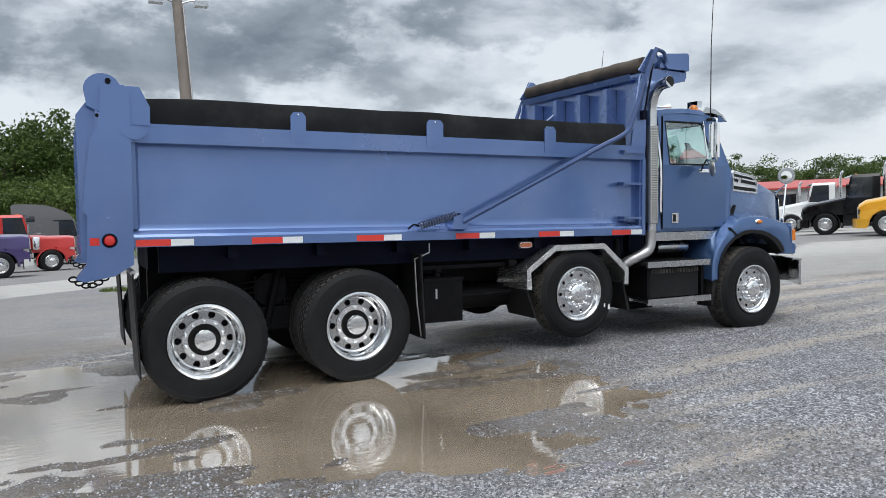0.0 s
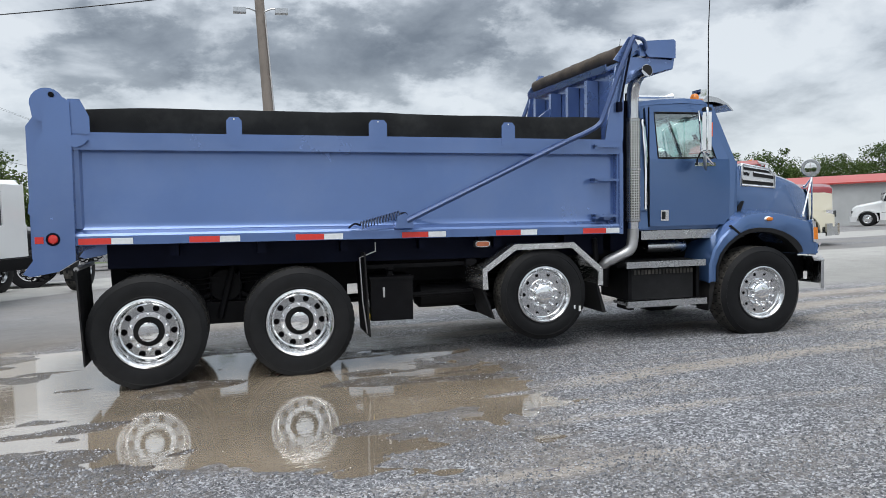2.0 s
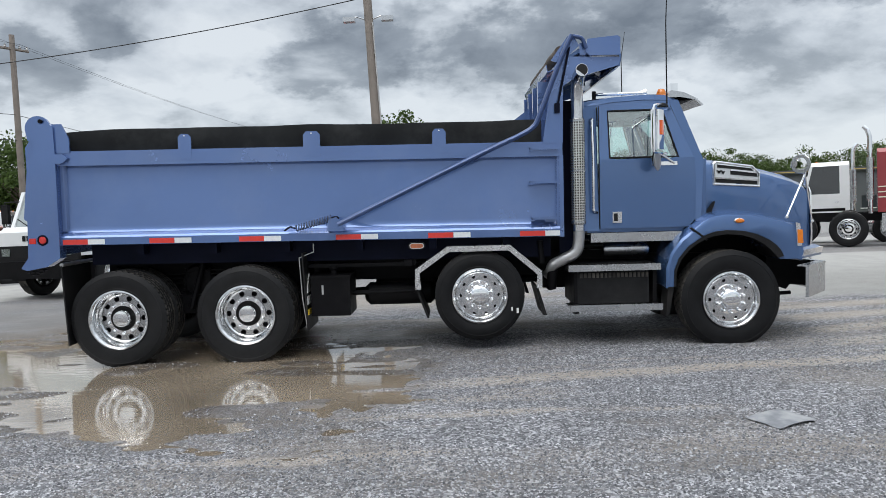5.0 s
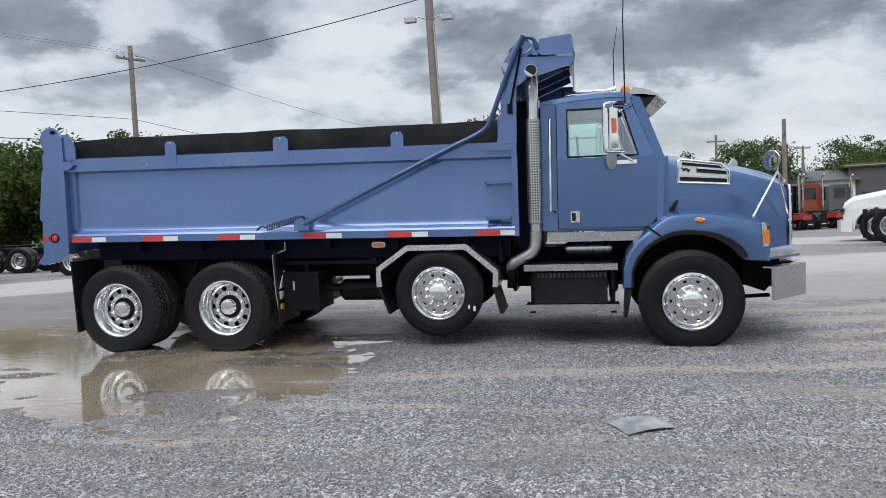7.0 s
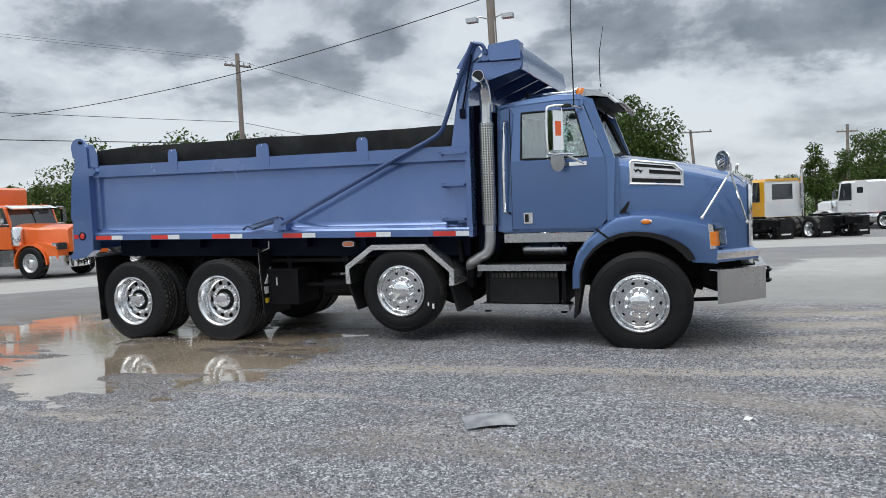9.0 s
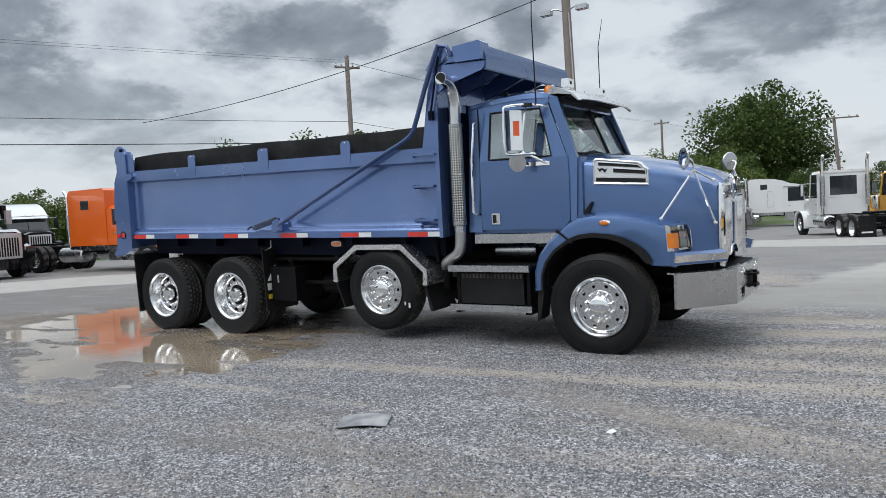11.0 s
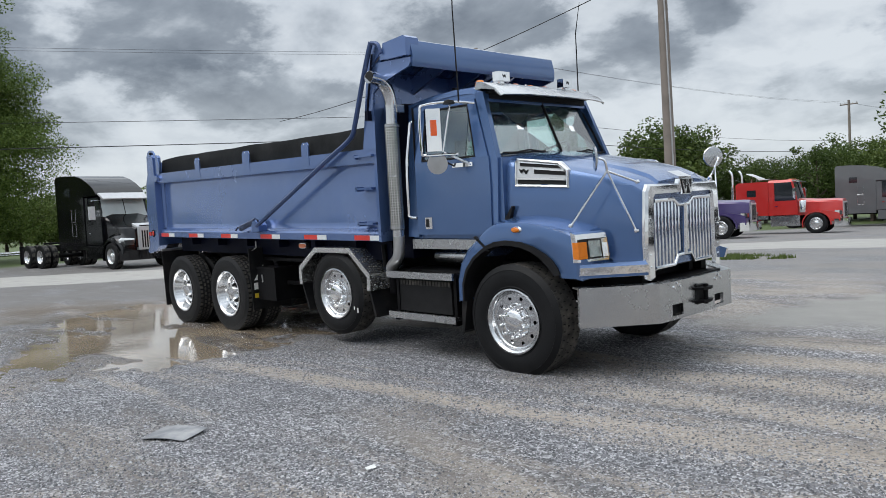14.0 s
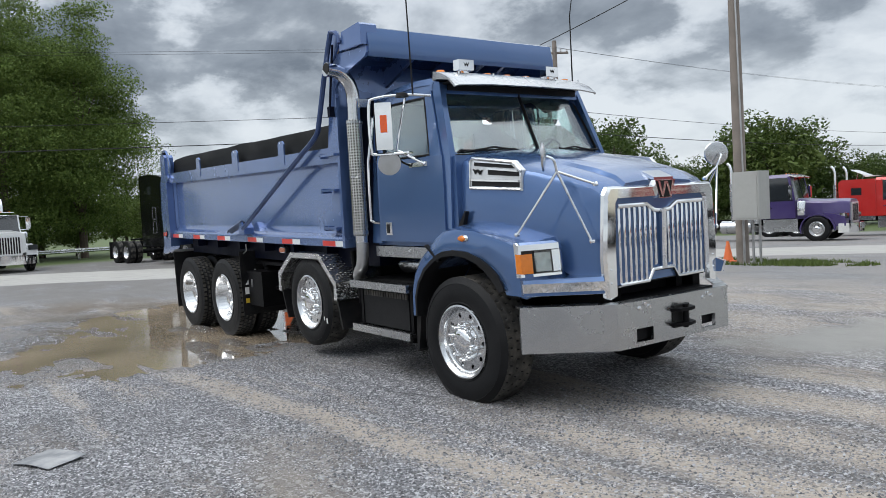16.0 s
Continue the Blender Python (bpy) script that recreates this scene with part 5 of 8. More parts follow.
        part("well", bev(prism(B(), [(0.76, 1.008), (0.755, 1.178), (0.787, 1.180), (0.804, 1.008)], "y", s * 1.205, s * 0.918), 0.008), SHADE_BLACK, hl, "dark lamp well")
        part("turn_lens", bev(prism(B(), [(0.752, 1.014), (0.747, 1.156), (0.802, 1.156), (0.811, 1.012)], "y", s * 1.2265, s * 1.136), 0.014), AMBER, hl, "amber turn lens with rounded corners")
        part("reflector", bev(prism(B(), [(0.77, 1.022), (0.77, 1.165), (0.788, 1.168), (0.806, 1.022)], "y", s * 1.108, s * 0.985), 0.014), LAMP_GREEN, hl, "square bright reflector")
        part("side_reflector", prism(B(), [(0.77, 1.016), (0.77, 1.170), (0.790, 1.174), (0.808, 1.016)], "y", s * 0.972, s * 0.915), CHROME, hl, bevel=0.006)
        pane = part("lens", bev(prism(B(), [(0.798, 1.004), (0.793, 1.178), (0.797, 1.180), (0.815, 1.004)], "y", s * 1.118, s * 0.908), 0.003), LENS, hl, "clear headlamp lens")
        pane.visible_shadow = False
        for ob in [hl] + list(hl.children):      # the lamp's face sweeps back towards the flank
            for v in ob.data.vertices:
                v.co.x += (1.215 - abs(v.co.y)) * 0.30 - 0.045
        # panel between fender and nose, chrome strip along its foot
        part("nose_panel", loft(B(), [[(0.70, s * 1.20, z), (0.765, s * 1.222, z), (1.165 - d, s * (0.80 - d), z), (1.09, s * 0.735, z), (1.00, s * 0.60, z), (0.65, s * 0.60, z)]
                                      for z, d in ((0.848, 0.0), (0.936, 0.0), (0.965, 0.05))]), BLUE_CAB, fd, bevel=0.004)
        foot = part("chrome_strip", loft(B(), [[(0.770 - d, s * (1.236 - d), z), (0.783 - d, s * (1.236 - d), z), (1.185 - d, s * (0.812 - d), z), (1.172 - d, s * (0.80 - d), z)] for z, d in ((0.846, 0.022), (0.940, 0.0))]),
             CHROME, truck, "chrome strip below the headlamp", 0.003)
        if s > 0:        # the far flank lies a little nearer the middle
            for ob in [fd, hl, foot] + list(fd.children) + list(hl.children):
                for v in ob.data.vertices:
                    v.co.y *= 0.91
    # grille in its chrome shell
    grille = part("grille", box(B(), 0.98, 1.072, -0.585, 0.585, 0.86, 1.53), SHADE_BLACK, truck, "tall chrome grille of upright bars")
    shell = [(-0.715, 0.80), (-0.735, 1.10), (-0.700, 1.56), (-0.66, 1.615), (0.66, 1.615), (0.700, 1.56), (0.735, 1.10), (0.715, 0.80)]
    inner = [(-0.585, 0.80), (-0.585, 1.10), (-0.572, 1.49), (-0.545, 1.525), (0.545, 1.525), (0.572, 1.49), (0.585, 1.10), (0.585, 0.80)]
    bm = B()
    rings = [[(1.078, y, z) for y, z in shell], [(1.10, y * 0.99, z - 0.01) for y, z in shell], [(1.115, y * 0.95, z - 0.02) for y, z in shell],
             [(1.115, y * 1.02, z) for y, z in inner], [(1.08, y, z) for y, z in inner]]
    loft(bm, rings, caps=False, closed=False)
    part("shell", bm, CHROME, grille, "mirror-bright grille shell", 0.0, 25)
    for s in (-1, 1):
        for k in range(8):
            y = s * (0.085 + 0.062 * k)
            top = 1.455 if k > 1 else 1.40 + 0.03 * k
            bot = 0.875 if k > 1 else 0.985 - 0.05 * k
            bar = B()
            loft(bar, [[(1.071, y - 0.014, z), (1.071, y + 0.014, z), (1.078 + d * 0.6, y + 0.013, z), (1.083 + d * 0.6, y + 0.008, z), (1.084 + d * 0.6, y, z), (1.083 + d * 0.6, y - 0.008, z), (1.078 + d * 0.6, y - 0.013, z)]
                       for z, d in ((bot, 0.012), (bot + 0.012, 0.020), (top - 0.012, 0.020), (top, 0.012))])
            part("bar", bar, CHROME, grille, sharp=30)
        part("cross_bar", tube(B(), [(1.085, s * 0.535, 1.465), (1.085, s * 0.19, 1.465), (1.085, s * 0.10, 1.415), (1.085, 0.0, 1.405)], 0.02, 10), CHROME, grille)
        part("cross_bar", tube(B(), [(1.085, s * 0.535, 0.87), (1.085, s * 0.19, 0.87), (1.085, s * 0.13, 0.95), (1.085, 0.0, 0.955)], 0.02, 10), CHROME, grille)
        for z in (0.90, 1.0, 1.5):
            part("rivet", lathe(B(), [(0.007, 1.112), (0.007, 1.122)], 8, (0, s * 0.655, z), "x"), CHROME, grille)
    part("centre_bar", tube(B(), [(1.10, 0, 0.95), (1.11, 0, 1.42)], 0.022, 8), CHROME, grille)
    em = part("emblem", loft(B(), [[(1.02, -0.145, 1.655), (1.02, 0.145, 1.655), (1.02, 0.085, 1.50), (1.02, -0.085, 1.50)],
                                   [(1.135, -0.13, 1.645), (1.135, 0.13, 1.645), (1.135, 0.075, 1.505), (1.135, -0.075, 1.505)]]), CHROME, grille, "chrome shield emblem on the nose", 0.006)
    part("emblem_field", prism(B(), [(-0.118, 1.640), (0.118, 1.640), (0.068, 1.510), (-0.068, 1.510)], "x", 1.134, 1.139), PLASTIC, em, "dark field of the emblem")
    for y, t in ((-0.075, 0.25), (-0.025, -0.3), (0.025, 0.3), (0.075, -0.25)):
        part("emblem_bar", prism(B(), [(y - 0.017 - t * 0.06, 1.635), (y + 0.012 - t * 0.06, 1.635), (y + 0.012 + t * 0.09, 1.515), (y - 0.008 + t * 0.09, 1.515)], "x", 1.139, 1.146), CHROME, em, bevel=0.002)
    part("emblem_cap", prism(B(), [(1.0, 1.685), (1.0, 1.725), (1.12, 1.668), (1.12, 1.645)], "y", -0.12, 0.12), CHROME, grille, bevel=0.01)
    # steel bumper in three flats, with two square cut-outs, tow eye and bolts
    cols = [(0.792, -1.292), (1.236, -0.752), (1.244, -0.555), (1.246, -0.36), (1.246, 0.262), (1.244, 0.456), (1.236, 0.655), (0.792, 1.19)]
    z0, z1, tilt = 0.414, 0.744, -0.018
    levels = [z0, 0.446, 0.548, z1]
    hole = lambda i, k: i in (2, 4) and k == 1
    bm = B()
    face = [[[bm.verts.new((x - d, y * (1 - d * 0.4), z + tilt * y)) for z in levels] for x, y in cols] for d in (0.0, 0.028)]
    solid = lambda i, k: 0 <= i < len(cols) - 1 and 0 <= k < 3 and not hole(i, k)
    for i in range(len(cols) - 1):
        for k in range(3):
            if not solid(i, k):
                continue
            q = [(i, k), (i + 1, k), (i + 1, k + 1), (i, k + 1)]
            for side in face:
                bm.faces.new([side[a][b] for a, b in q])
            for (a, b), (c, d), nb in zip(q, q[1:] + q[:1], ((i, k - 1), (i + 1, k), (i, k + 1), (i - 1, k))):
                if not solid(*nb):
                    bm.faces.new((face[0][a][b], face[0][c][d], face[1][c][d], face[1][a][b]))
    bumper = part("bumper", bm, STEEL, truck, "heavy brushed-steel front bumper", 0.0, 20)
    bm = B()
    loft(bm, [[(x - a, y * (1 - a * 0.4), z1 + tilt * y + h) for a, h in ((-0.004, -0.006), (-0.004, 0.010), (0.10, 0.012), (0.10, -0.002))] for x, y in cols])
    part("top_flange", bm, STEEL, bumper, bevel=0.003)
    part("bracket", bev(box(B(), 1.18, 1.262, -0.115, 0.075, 0.50, 0.675), 0.006), SHADE_BLACK, bumper)
    for z in (0.53, 0.645):
        part("tow_plate", prism(B(), [(1.24, -0.15), (1.32, -0.11), (1.34, -0.02), (1.32, 0.07), (1.24, 0.11)], "z", z - 0.012, z + 0.012), BLACK, bumper, bevel=0.004)
    part("tow_pin", tube(B(), [(1.295, -0.02, 0.50), (1.295, -0.02, 0.68)], 0.022, 10), BLACK, bumper)
    for y0, z in ((-0.458, 0.708), (0.348, 0.688)):
        for dy, dz in ((-0.058, 0), (0.058, 0), (0.0, 0.027)):
            part("bolt", lathe(B(), [(0.016, 1.244), (0.014, 1.256), (0.0, 1.260)], 10, (0, y0 + dy, z + dz), "x"), CHROME, bumper)


def build_steps():
    for s in (-1, 1):
        bx = part("battery_box", bev(box(B(), -1.64, -0.86, s * 1.13, s * 0.5, 0.40, 0.74), 0.012), PLASTIC, truck, "black battery box with a ribbed cover")
        for k in range(17):
            x = -1.61 + 0.0445 * k
            # ribs paler than the box: their grey highlights put into the colour
            part("rib", box(B(), x, x + 0.028, s * 1.142, s * 1.125, 0.685, 0.735), TREAD, bx)
        part("lid", box(B(), -1.62, -0.88, s * 1.10, s * 0.55, 0.74, 0.765), PLASTIC, bx)
        for z, x0, x1, yy in ((0.80, -1.745, -0.755, 0.72), (0.365, -1.735, -0.735, 0.90)):
            st = part("step_board", bev(box(B(), x0, x1, s * 1.205, s * yy, z - 0.012, z + 0.02), 0.004), ALLOY if z < 0.5 else PLASTIC, truck, "aluminium step board")
            part("nosing", bev(box(B(), x0, x1, s * 1.222, s * 1.19, z - 0.035, z + 0.035), 0.006), STEEL, st, "bright step nosing")
            for k in range(22):
                x = x0 + 0.03 + (x1 - x0 - 0.06) * k / 21
                part("grip", box(B(), x - 0.012, x + 0.012, s * 1.18, s * (yy + 0.1), z + 0.02, z + 0.027), PLASTIC if z > 0.5 else ALLOY, st)
        for x in (-1.66, -0.80):
            part("step_hanger", box(B(), x - 0.03, x + 0.03, s * 1.17, s * 0.9, 0.30, 0.40), BLACK, truck, bevel=0.008)
            part("step_hanger", box(B(), x - 0.02, x + 0.02, s * 1.14, s * 0.5, 0.40, 0.80), BLACK, truck, bevel=0.006)
        part("under_step_tank", bev(box(B(), -1.75, -0.80, s * 1.02, s * 0.5, 0.76, 0.83), 0.01), PLASTIC, truck)
        part("air_cleaner", lathe(B(), [(0, -0.25), (0.06, -0.25), (0.075, -0.22), (0.075, 0.22), (0.06, 0.25), (0, 0.25)], 18, (-1.05, s * 0.86, 0.975), "x"), STEEL, truck, "dull metal canister under the cab")
        # exhaust stack on each flank
        if s < 0:
            pts = smooth_path([(-1.615, -1.125, 2.35), (-1.615, -1.125, 2.62), (-1.615, -1.165, 2.765), (-1.612, -1.27, 2.855), (-1.605, -1.41, 2.875)], 6)
            ex = part("exhaust_pipe", tube(B(), [(-1.615, -1.125, 1.2)] + pts, 0.066, 20), ALLOY, truck, "polished exhaust stack turned outwards at the top")
            part("mouth", tube(B(), [(-1.605, -1.405, 2.875), (-1.605, -1.4125, 2.8753)], 0.060, 20), SHADE_BLACK, ex)
            put("heat_shield", data("heat_shield", lathe(B(), [(0.070, 1.27), (0.079, 1.275), (0.079, 2.40), (0.070, 2.405)], 24, (0, 0, 0), "z"), PERFORATED), ex, Matrix.Translation((-1.615, -1.13, 0)), "perforated chrome heat shield")
            for z in (1.30, 1.85, 2.38):
                part("clamp", lathe(B(), [(0.079, z - 0.012), (0.083, z - 0.01), (0.083, z + 0.01), (0.079, z + 0.012)], 24, (-1.615, -1.13, 0), "z"), STEEL, ex)
            part("bracket", box(B(), -1.60, -1.54, -1.10, -1.0, 2.52, 2.60), STEEL, ex, bevel=0.004)
            pts = smooth_path([(-1.615, -1.125, 1.28), (-1.615, -1.125, 1.10), (-1.65, -1.12, 0.97), (-1.78, -1.08, 0.89), (-1.88, -1.02, 0.83), (-1.90, -0.92, 0.74), (-1.90, -0.75, 0.70)], 6)
            part("exhaust_elbow", tube(B(), pts, 0.062, 18), PIPE, truck, "dull grey exhaust elbow")
            part("flex_pipe", tube(B(), [(-1.885, -0.99, 0.80), (-1.90, -0.97, 0.56)], 0.055, 14), BLACK, truck)
            part("pipe", tube(B(), [(-2.02, -1.0, 1.10), (-2.0, -1.0, 0.85)], 0.03, 10), BLACK, truck)
        # aluminium guard over the lift axle
        arch = [(-3.40, 0.615), (-3.40, 0.83), (-3.045, 1.075), (-2.37, 1.075), (-2.03, 0.785), (-2.03, 0.60)]
        gd = part("axle_guard", strip(B(), arch, "y", s * 1.20, s * 0.62, 0.012), DIAMOND, truck, "bright diamond-plate guard over the lift axle", 0.0, 20)
        part("edge", strip(B(), arch, "y", s * 1.222, s * 1.20, 0.062), DIAMOND, gd, "diamond-plate edge band", 0.003)
        for x0, x1 in ((-3.40, -3.26), (-2.10, -2.00)):
            part("guard_flap", prism(B(), [(x0, 0.62), (x0 + 0.025, 0.62), (x1 if x0 < -3 else x1 + 0.02, 0.30), (x1 - 0.02, 0.30)], "y", s * 1.19, s * 0.66), FLAP, gd, "black rubber flap")
        part("guard_arm", tube(B(), [(-3.30, s * 0.5, 0.84), (-3.42, s * 1.0, 0.90)], 0.03, 8), BLACK, gd)
        part("hose_valve", bev(box(B(), -3.52, -3.44, s * 1.05, s * 0.95, 0.86, 0.93), 0.01), BLACK, gd)
        # mudflaps before and behind the tandem
        fl = part("mudflap", prism(B(), [(-7.235, 0.98), (-7.22, 0.98), (-7.185, 0.10), (-7.20, 0.10)], "y", s * 1.225, s * 0.60), FLAP, truck, "black rear mudflap", 0.003)
        part("hanger", tube(B(), [(-7.225, s * 1.22, 0.985), (-7.225, s * 0.45, 0.985)], 0.022, 8), PIPE, fl)
        fl = part("mudflap", prism(B(), [(-4.625, 1.04), (-4.61, 1.04), (-4.575, 0.20), (-4.59, 0.20)], "y", s * 1.20, s * 0.60), FLAP, truck, "black mudflap with white and yellow print", 0.003)
        for y, w, z, h in ((1.115, 0.045, 0.52, 0.045), (1.005, 0.045, 0.52, 0.045), (0.895, 0.045, 0.52, 0.045)):
            part("print", box(B(), -4.606 + 0.04 * (1.04 - z) - 0.004, -4.606 + 0.04 * (1.04 - z) + 0.006, s * (y - w), s * (y + w), z - h, z + h), WHITE_INK, fl)
        part("print", box(B(), -4.582, -4.571, s * 0.86, s * 1.16, 0.36, 0.42), YELLOW_INK, fl)
        part("print", prism(B(), [(s * 1.15, 0.60), (s * 0.98, 0.60), (s * 1.0, 0.80)], "x", -4.594, -4.582), WHITE_INK, fl)


build_wheels()
build_frame()
build_body()
build_cab()
build_mirrors()
build_hood()
build_steps()


# ---- ground: one gravel sheet with a shallow rain puddle ----
def lattice(seed, size=256):
    return np.random.RandomState(seed).rand(size, size)


def vnoise(x, y, s, seed):
    """Smooth value noise at scale s (metres)."""
    g = lattice(seed)
    u, v = np.asarray(x) / s, np.asarray(y) / s
    iu, iv = np.floor(u).astype(int), np.floor(v).astype(int)
    fu, fv = u - iu, v - iv
    fu, fv = fu * fu * (3 - 2 * fu), fv * fv * (3 - 2 * fv)
    q = lambda a, b: g[(iu + a) % 256, (iv + b) % 256]
    return (q(0, 0) * (1 - fu) + q(1, 0) * fu) * (1 - fv) + (q(0, 1) * (1 - fu) + q(1, 1) * fu) * fv


def puddle(x, y):
    """Above zero where the yard dips under the rain water."""
    dx, dy = x + 6.15, y + 1.75
    a, b = (dx * 0.80 - dy * 0.60), (dx * 0.60 + dy * 0.80)
    main = 1.0 - np.sqrt((a / 3.0) ** 2 + (b / 1.95) ** 2)
    dx, dy = x + 9.0, y + 0.6
    tail = 0.85 - np.sqrt((dx / 3.3) ** 2 + (dy / 2.6) ** 2)
    streak = 0.5 - np.sqrt(((x + 4.3) / 1.5) ** 2 + ((y + 0.78 - 0.12 * (x + 4.3)) / 0.32) ** 2)
    wob = (vnoise(x, y, 0.9, 3) - 0.5) * 0.55 + (vnoise(x * 0.5, y, 0.22, 4) - 0.5) * 0.34
    patch = (vnoise(x * 0.45, y, 0.32, 5) - 0.5) * 0.7
    fine = (vnoise(x * 0.6, y, 0.09, 6) - 0.5) * 0.22
    shore = 0.30 * np.clip((-10.4 - (x + 0.8 * y)) / 0.6, 0, 2.6) + 0.30 * np.clip((-9.6 - x) / 0.5, 0, 2)   # a sandy rise ends the water here
    return np.maximum(np.maximum(main + wob * 0.75 + fine, tail + wob * 0.6 + patch + fine) - shore, streak + wob * 0.4 + fine)


def ground_z(x, y):
    x, y = np.asarray(x, float), np.asarray(y, float)
    near = np.exp(-(((x + 3) / 14) ** 2 + ((y + 2) / 12) ** 2) ** 2)
    lumps = (vnoise(x * 0.35, y, 0.35, 11) - 0.5) * 0.016 + (vnoise(x, y, 0.11, 12) - 0.5) * 0.010 + (vnoise(x, y, 1.7, 13) - 0.5) * 0.02
    p = puddle(x, y)
    dip = np.clip(p * 3.0 + 0.25, -0.25, 1.0)
    bed = np.clip(p * 4, 0, 1) * (np.clip((vnoise(x * 0.28, y, 0.13, 14) * 0.55 + vnoise(x * 0.5, y, 0.40, 15) * 0.45) - 0.57 + 0.05 * np.clip(-7.0 - x, 0, 1), 0, 1) * 0.14)
    dip_front = -0.044 * np.exp(-(((x - 0.4) / 1.6) ** 2 + ((y + 0.3) / 2.6) ** 2))
    return -0.027 * np.clip(y - 12, 0, 28) + dip_front + near * (lumps * np.clip(0.9 - dip * 0.6, 0.2, 1) + 0.012 - 0.030 * np.clip(dip + 0.25, 0, 1.25) + bed)


WATER = -0.006


def grid_axis(a, b, step, far):
    mid = np.arange(a, b + step / 2, step)
    k = np.array([0.15, 0.4, 0.8, 1.5, 2.5, 4, 6, 7, 9, 13, 19, 28, 35, 42, 65, 100, 160, 260, 420, 700]) * far
    return np.concatenate([a - k[::-1], mid, b + k])


def sheet(name, xs, ys, zf, material):
    X, Y = np.meshgrid(xs, ys)
    Z = zf(X, Y)
    n, m = len(xs), len(ys)
    co = np.stack([X.ravel(), Y.ravel(), Z.ravel()], 1)
    i = (np.arange(m - 1)[:, None] * n + np.arange(n - 1)[None, :]).ravel()
    faces = np.stack([i, i + 1, i + n + 1, i + n], 1)
    me = bpy.data.meshes.new(name)
    me.vertices.add(len(co)), me.loops.add(faces.size), me.polygons.add(len(faces))
    me.vertices.foreach_set("co", co.ravel())
    me.loops.foreach_set("vertex_index", faces.ravel())
    me.polygons.foreach_set("loop_start", np.arange(0, faces.size, 4))
    me.polygons.foreach_set("use_smooth", np.ones(len(faces), bool))
    me.update()
    me.materials.append(material)
    return new(name, me)


def ground_mat():
    m = bpy.data.materials.new("wet_gravel_yard")
    m.use_nodes = True
    nt = m.node_tree
    L = nt.links.new
    b = nt.nodes["Principled BSDF"]
    co = nt.nodes.new("ShaderNodeTexCoord")
    P = co.outputs["Object"]

    def tex(scale, detail=5, stretch=None, rough=0.55):
        n = nt.nodes.new("ShaderNodeTexNoise")
        n.inputs["Scale"].default_value, n.inputs["Detail"].default_value, n.inputs["Roughness"].default_value = scale, detail, rough
        src = P
        if stretch:
            mp = nt.nodes.new("ShaderNodeMapping")
            mp.inputs["Scale"].default_value = stretch
            mp.inputs["Rotation"].default_value = (0, 0, radians(4))
            L(P, mp.inputs["Vector"])
            src = mp.outputs[0]
        L(src, n.inputs["Vector"])
        return n.outputs["Fac"]

    def rng(v, a, c, lo=0.0, hi=1.0):
        n = nt.nodes.new("ShaderNodeMapRange")
        n.interpolation_type = "SMOOTHSTEP"
        n.inputs["From Min"].default_value, n.inputs["From Max"].default_value = a, c
        n.inputs["To Min"].default_value, n.inputs["To Max"].default_value = lo, hi
        L(v, n.inputs["Value"])
        return n.outputs[0]

    def mth(op, a, c):
        n = nt.nodes.new("ShaderNodeMath")
        n.operation = op
        for i, v in enumerate((a, c)):
            if isinstance(v, (int, float)):
                n.inputs[i].default_value = v
            else:
                L(v, n.inputs[i])
        return n.outputs[0]

    def mixc(f, a, c):
        n = nt.nodes.new("ShaderNodeMix")
        n.data_type = "RGBA"
        for k, v in (("A", a), ("B", c)):
            if isinstance(v, tuple):
                n.inputs[k].default_value = (*v, 1)
            else:
                L(v, n.inputs[k])
        L(f, n.inputs["Factor"])
        return n.outputs["Result"]

    # stones of two sizes, warm and cool greys
    def stones(scale, stops):
        v = nt.nodes.new("ShaderNodeTexVoronoi")
        v.inputs["Scale"].default_value = scale
        L(P, v.inputs["Vector"])
        sp = nt.nodes.new("ShaderNodeSeparateColor")
        L(v.outputs["Color"], sp.inputs[0])
        r = nt.nodes.new("ShaderNodeValToRGB")
        cr = r.color_ramp
        cr.elements[0].color, cr.elements[1].color = (*stops[0][1], 1), (*stops[-1][1], 1)
        for pos, c in stops[1:-1]:
            cr.elements.new(pos).color = (*c, 1)
        L(sp.outputs[0], r.inputs[0])
        return v, r.outputs[0], sp.outputs[1]

    vor, stone, pick = stones(85, ((0, (0.034, 0.035, 0.039)), (0.5, (0.148, 0.148, 0.157)), (0.78, (0.365, 0.365, 0.382)), (1, (0.70, 0.70, 0.73))))
    vor2, big, pick2 = stones(38, ((0, (0.055, 0.056, 0.062)), (0.6, (0.225, 0.226, 0.237)), (1, (0.60, 0.60, 0.62))))
    stone = mixc(mth("MULTIPLY", rng(pick2, 0.62, 0.70), 0.8), stone, big)
    fine = tex(170, 3)
    stone = mixc(rng(fine, 0.42, 0.75, 0.0, 0.38), stone, (0.162, 0.162, 0.168))
    # brownish and darker stretches
    stone = mixc(rng(tex(0.55, 6, (0.6, 1.3, 1.0)), 0.45, 0.62, 0.0, 0.65), stone, mixc(fine, (0.12, 0.104, 0.088), (0.31, 0.272, 0.235)))
    shade = nt.nodes.new("ShaderNodeHueSaturation")
    L(stone, shade.inputs["Color"]), L(rng(tex(1.1, 6, (0.5, 1.5, 1.0)), 0.35, 0.65, 1.30, 1.02), shade.inputs["Value"])
    streak = nt.nodes.new("ShaderNodeHueSaturation")     # tyre-worn streaks along the yard
    L(shade.outputs[0], streak.inputs["Color"]), L(rng(tex(3.0, 7, (0.36, 1.7, 1.0)), 0.36, 0.64, 0.88, 1.13), streak.inputs["Value"])
    stone = streak.outputs[0]
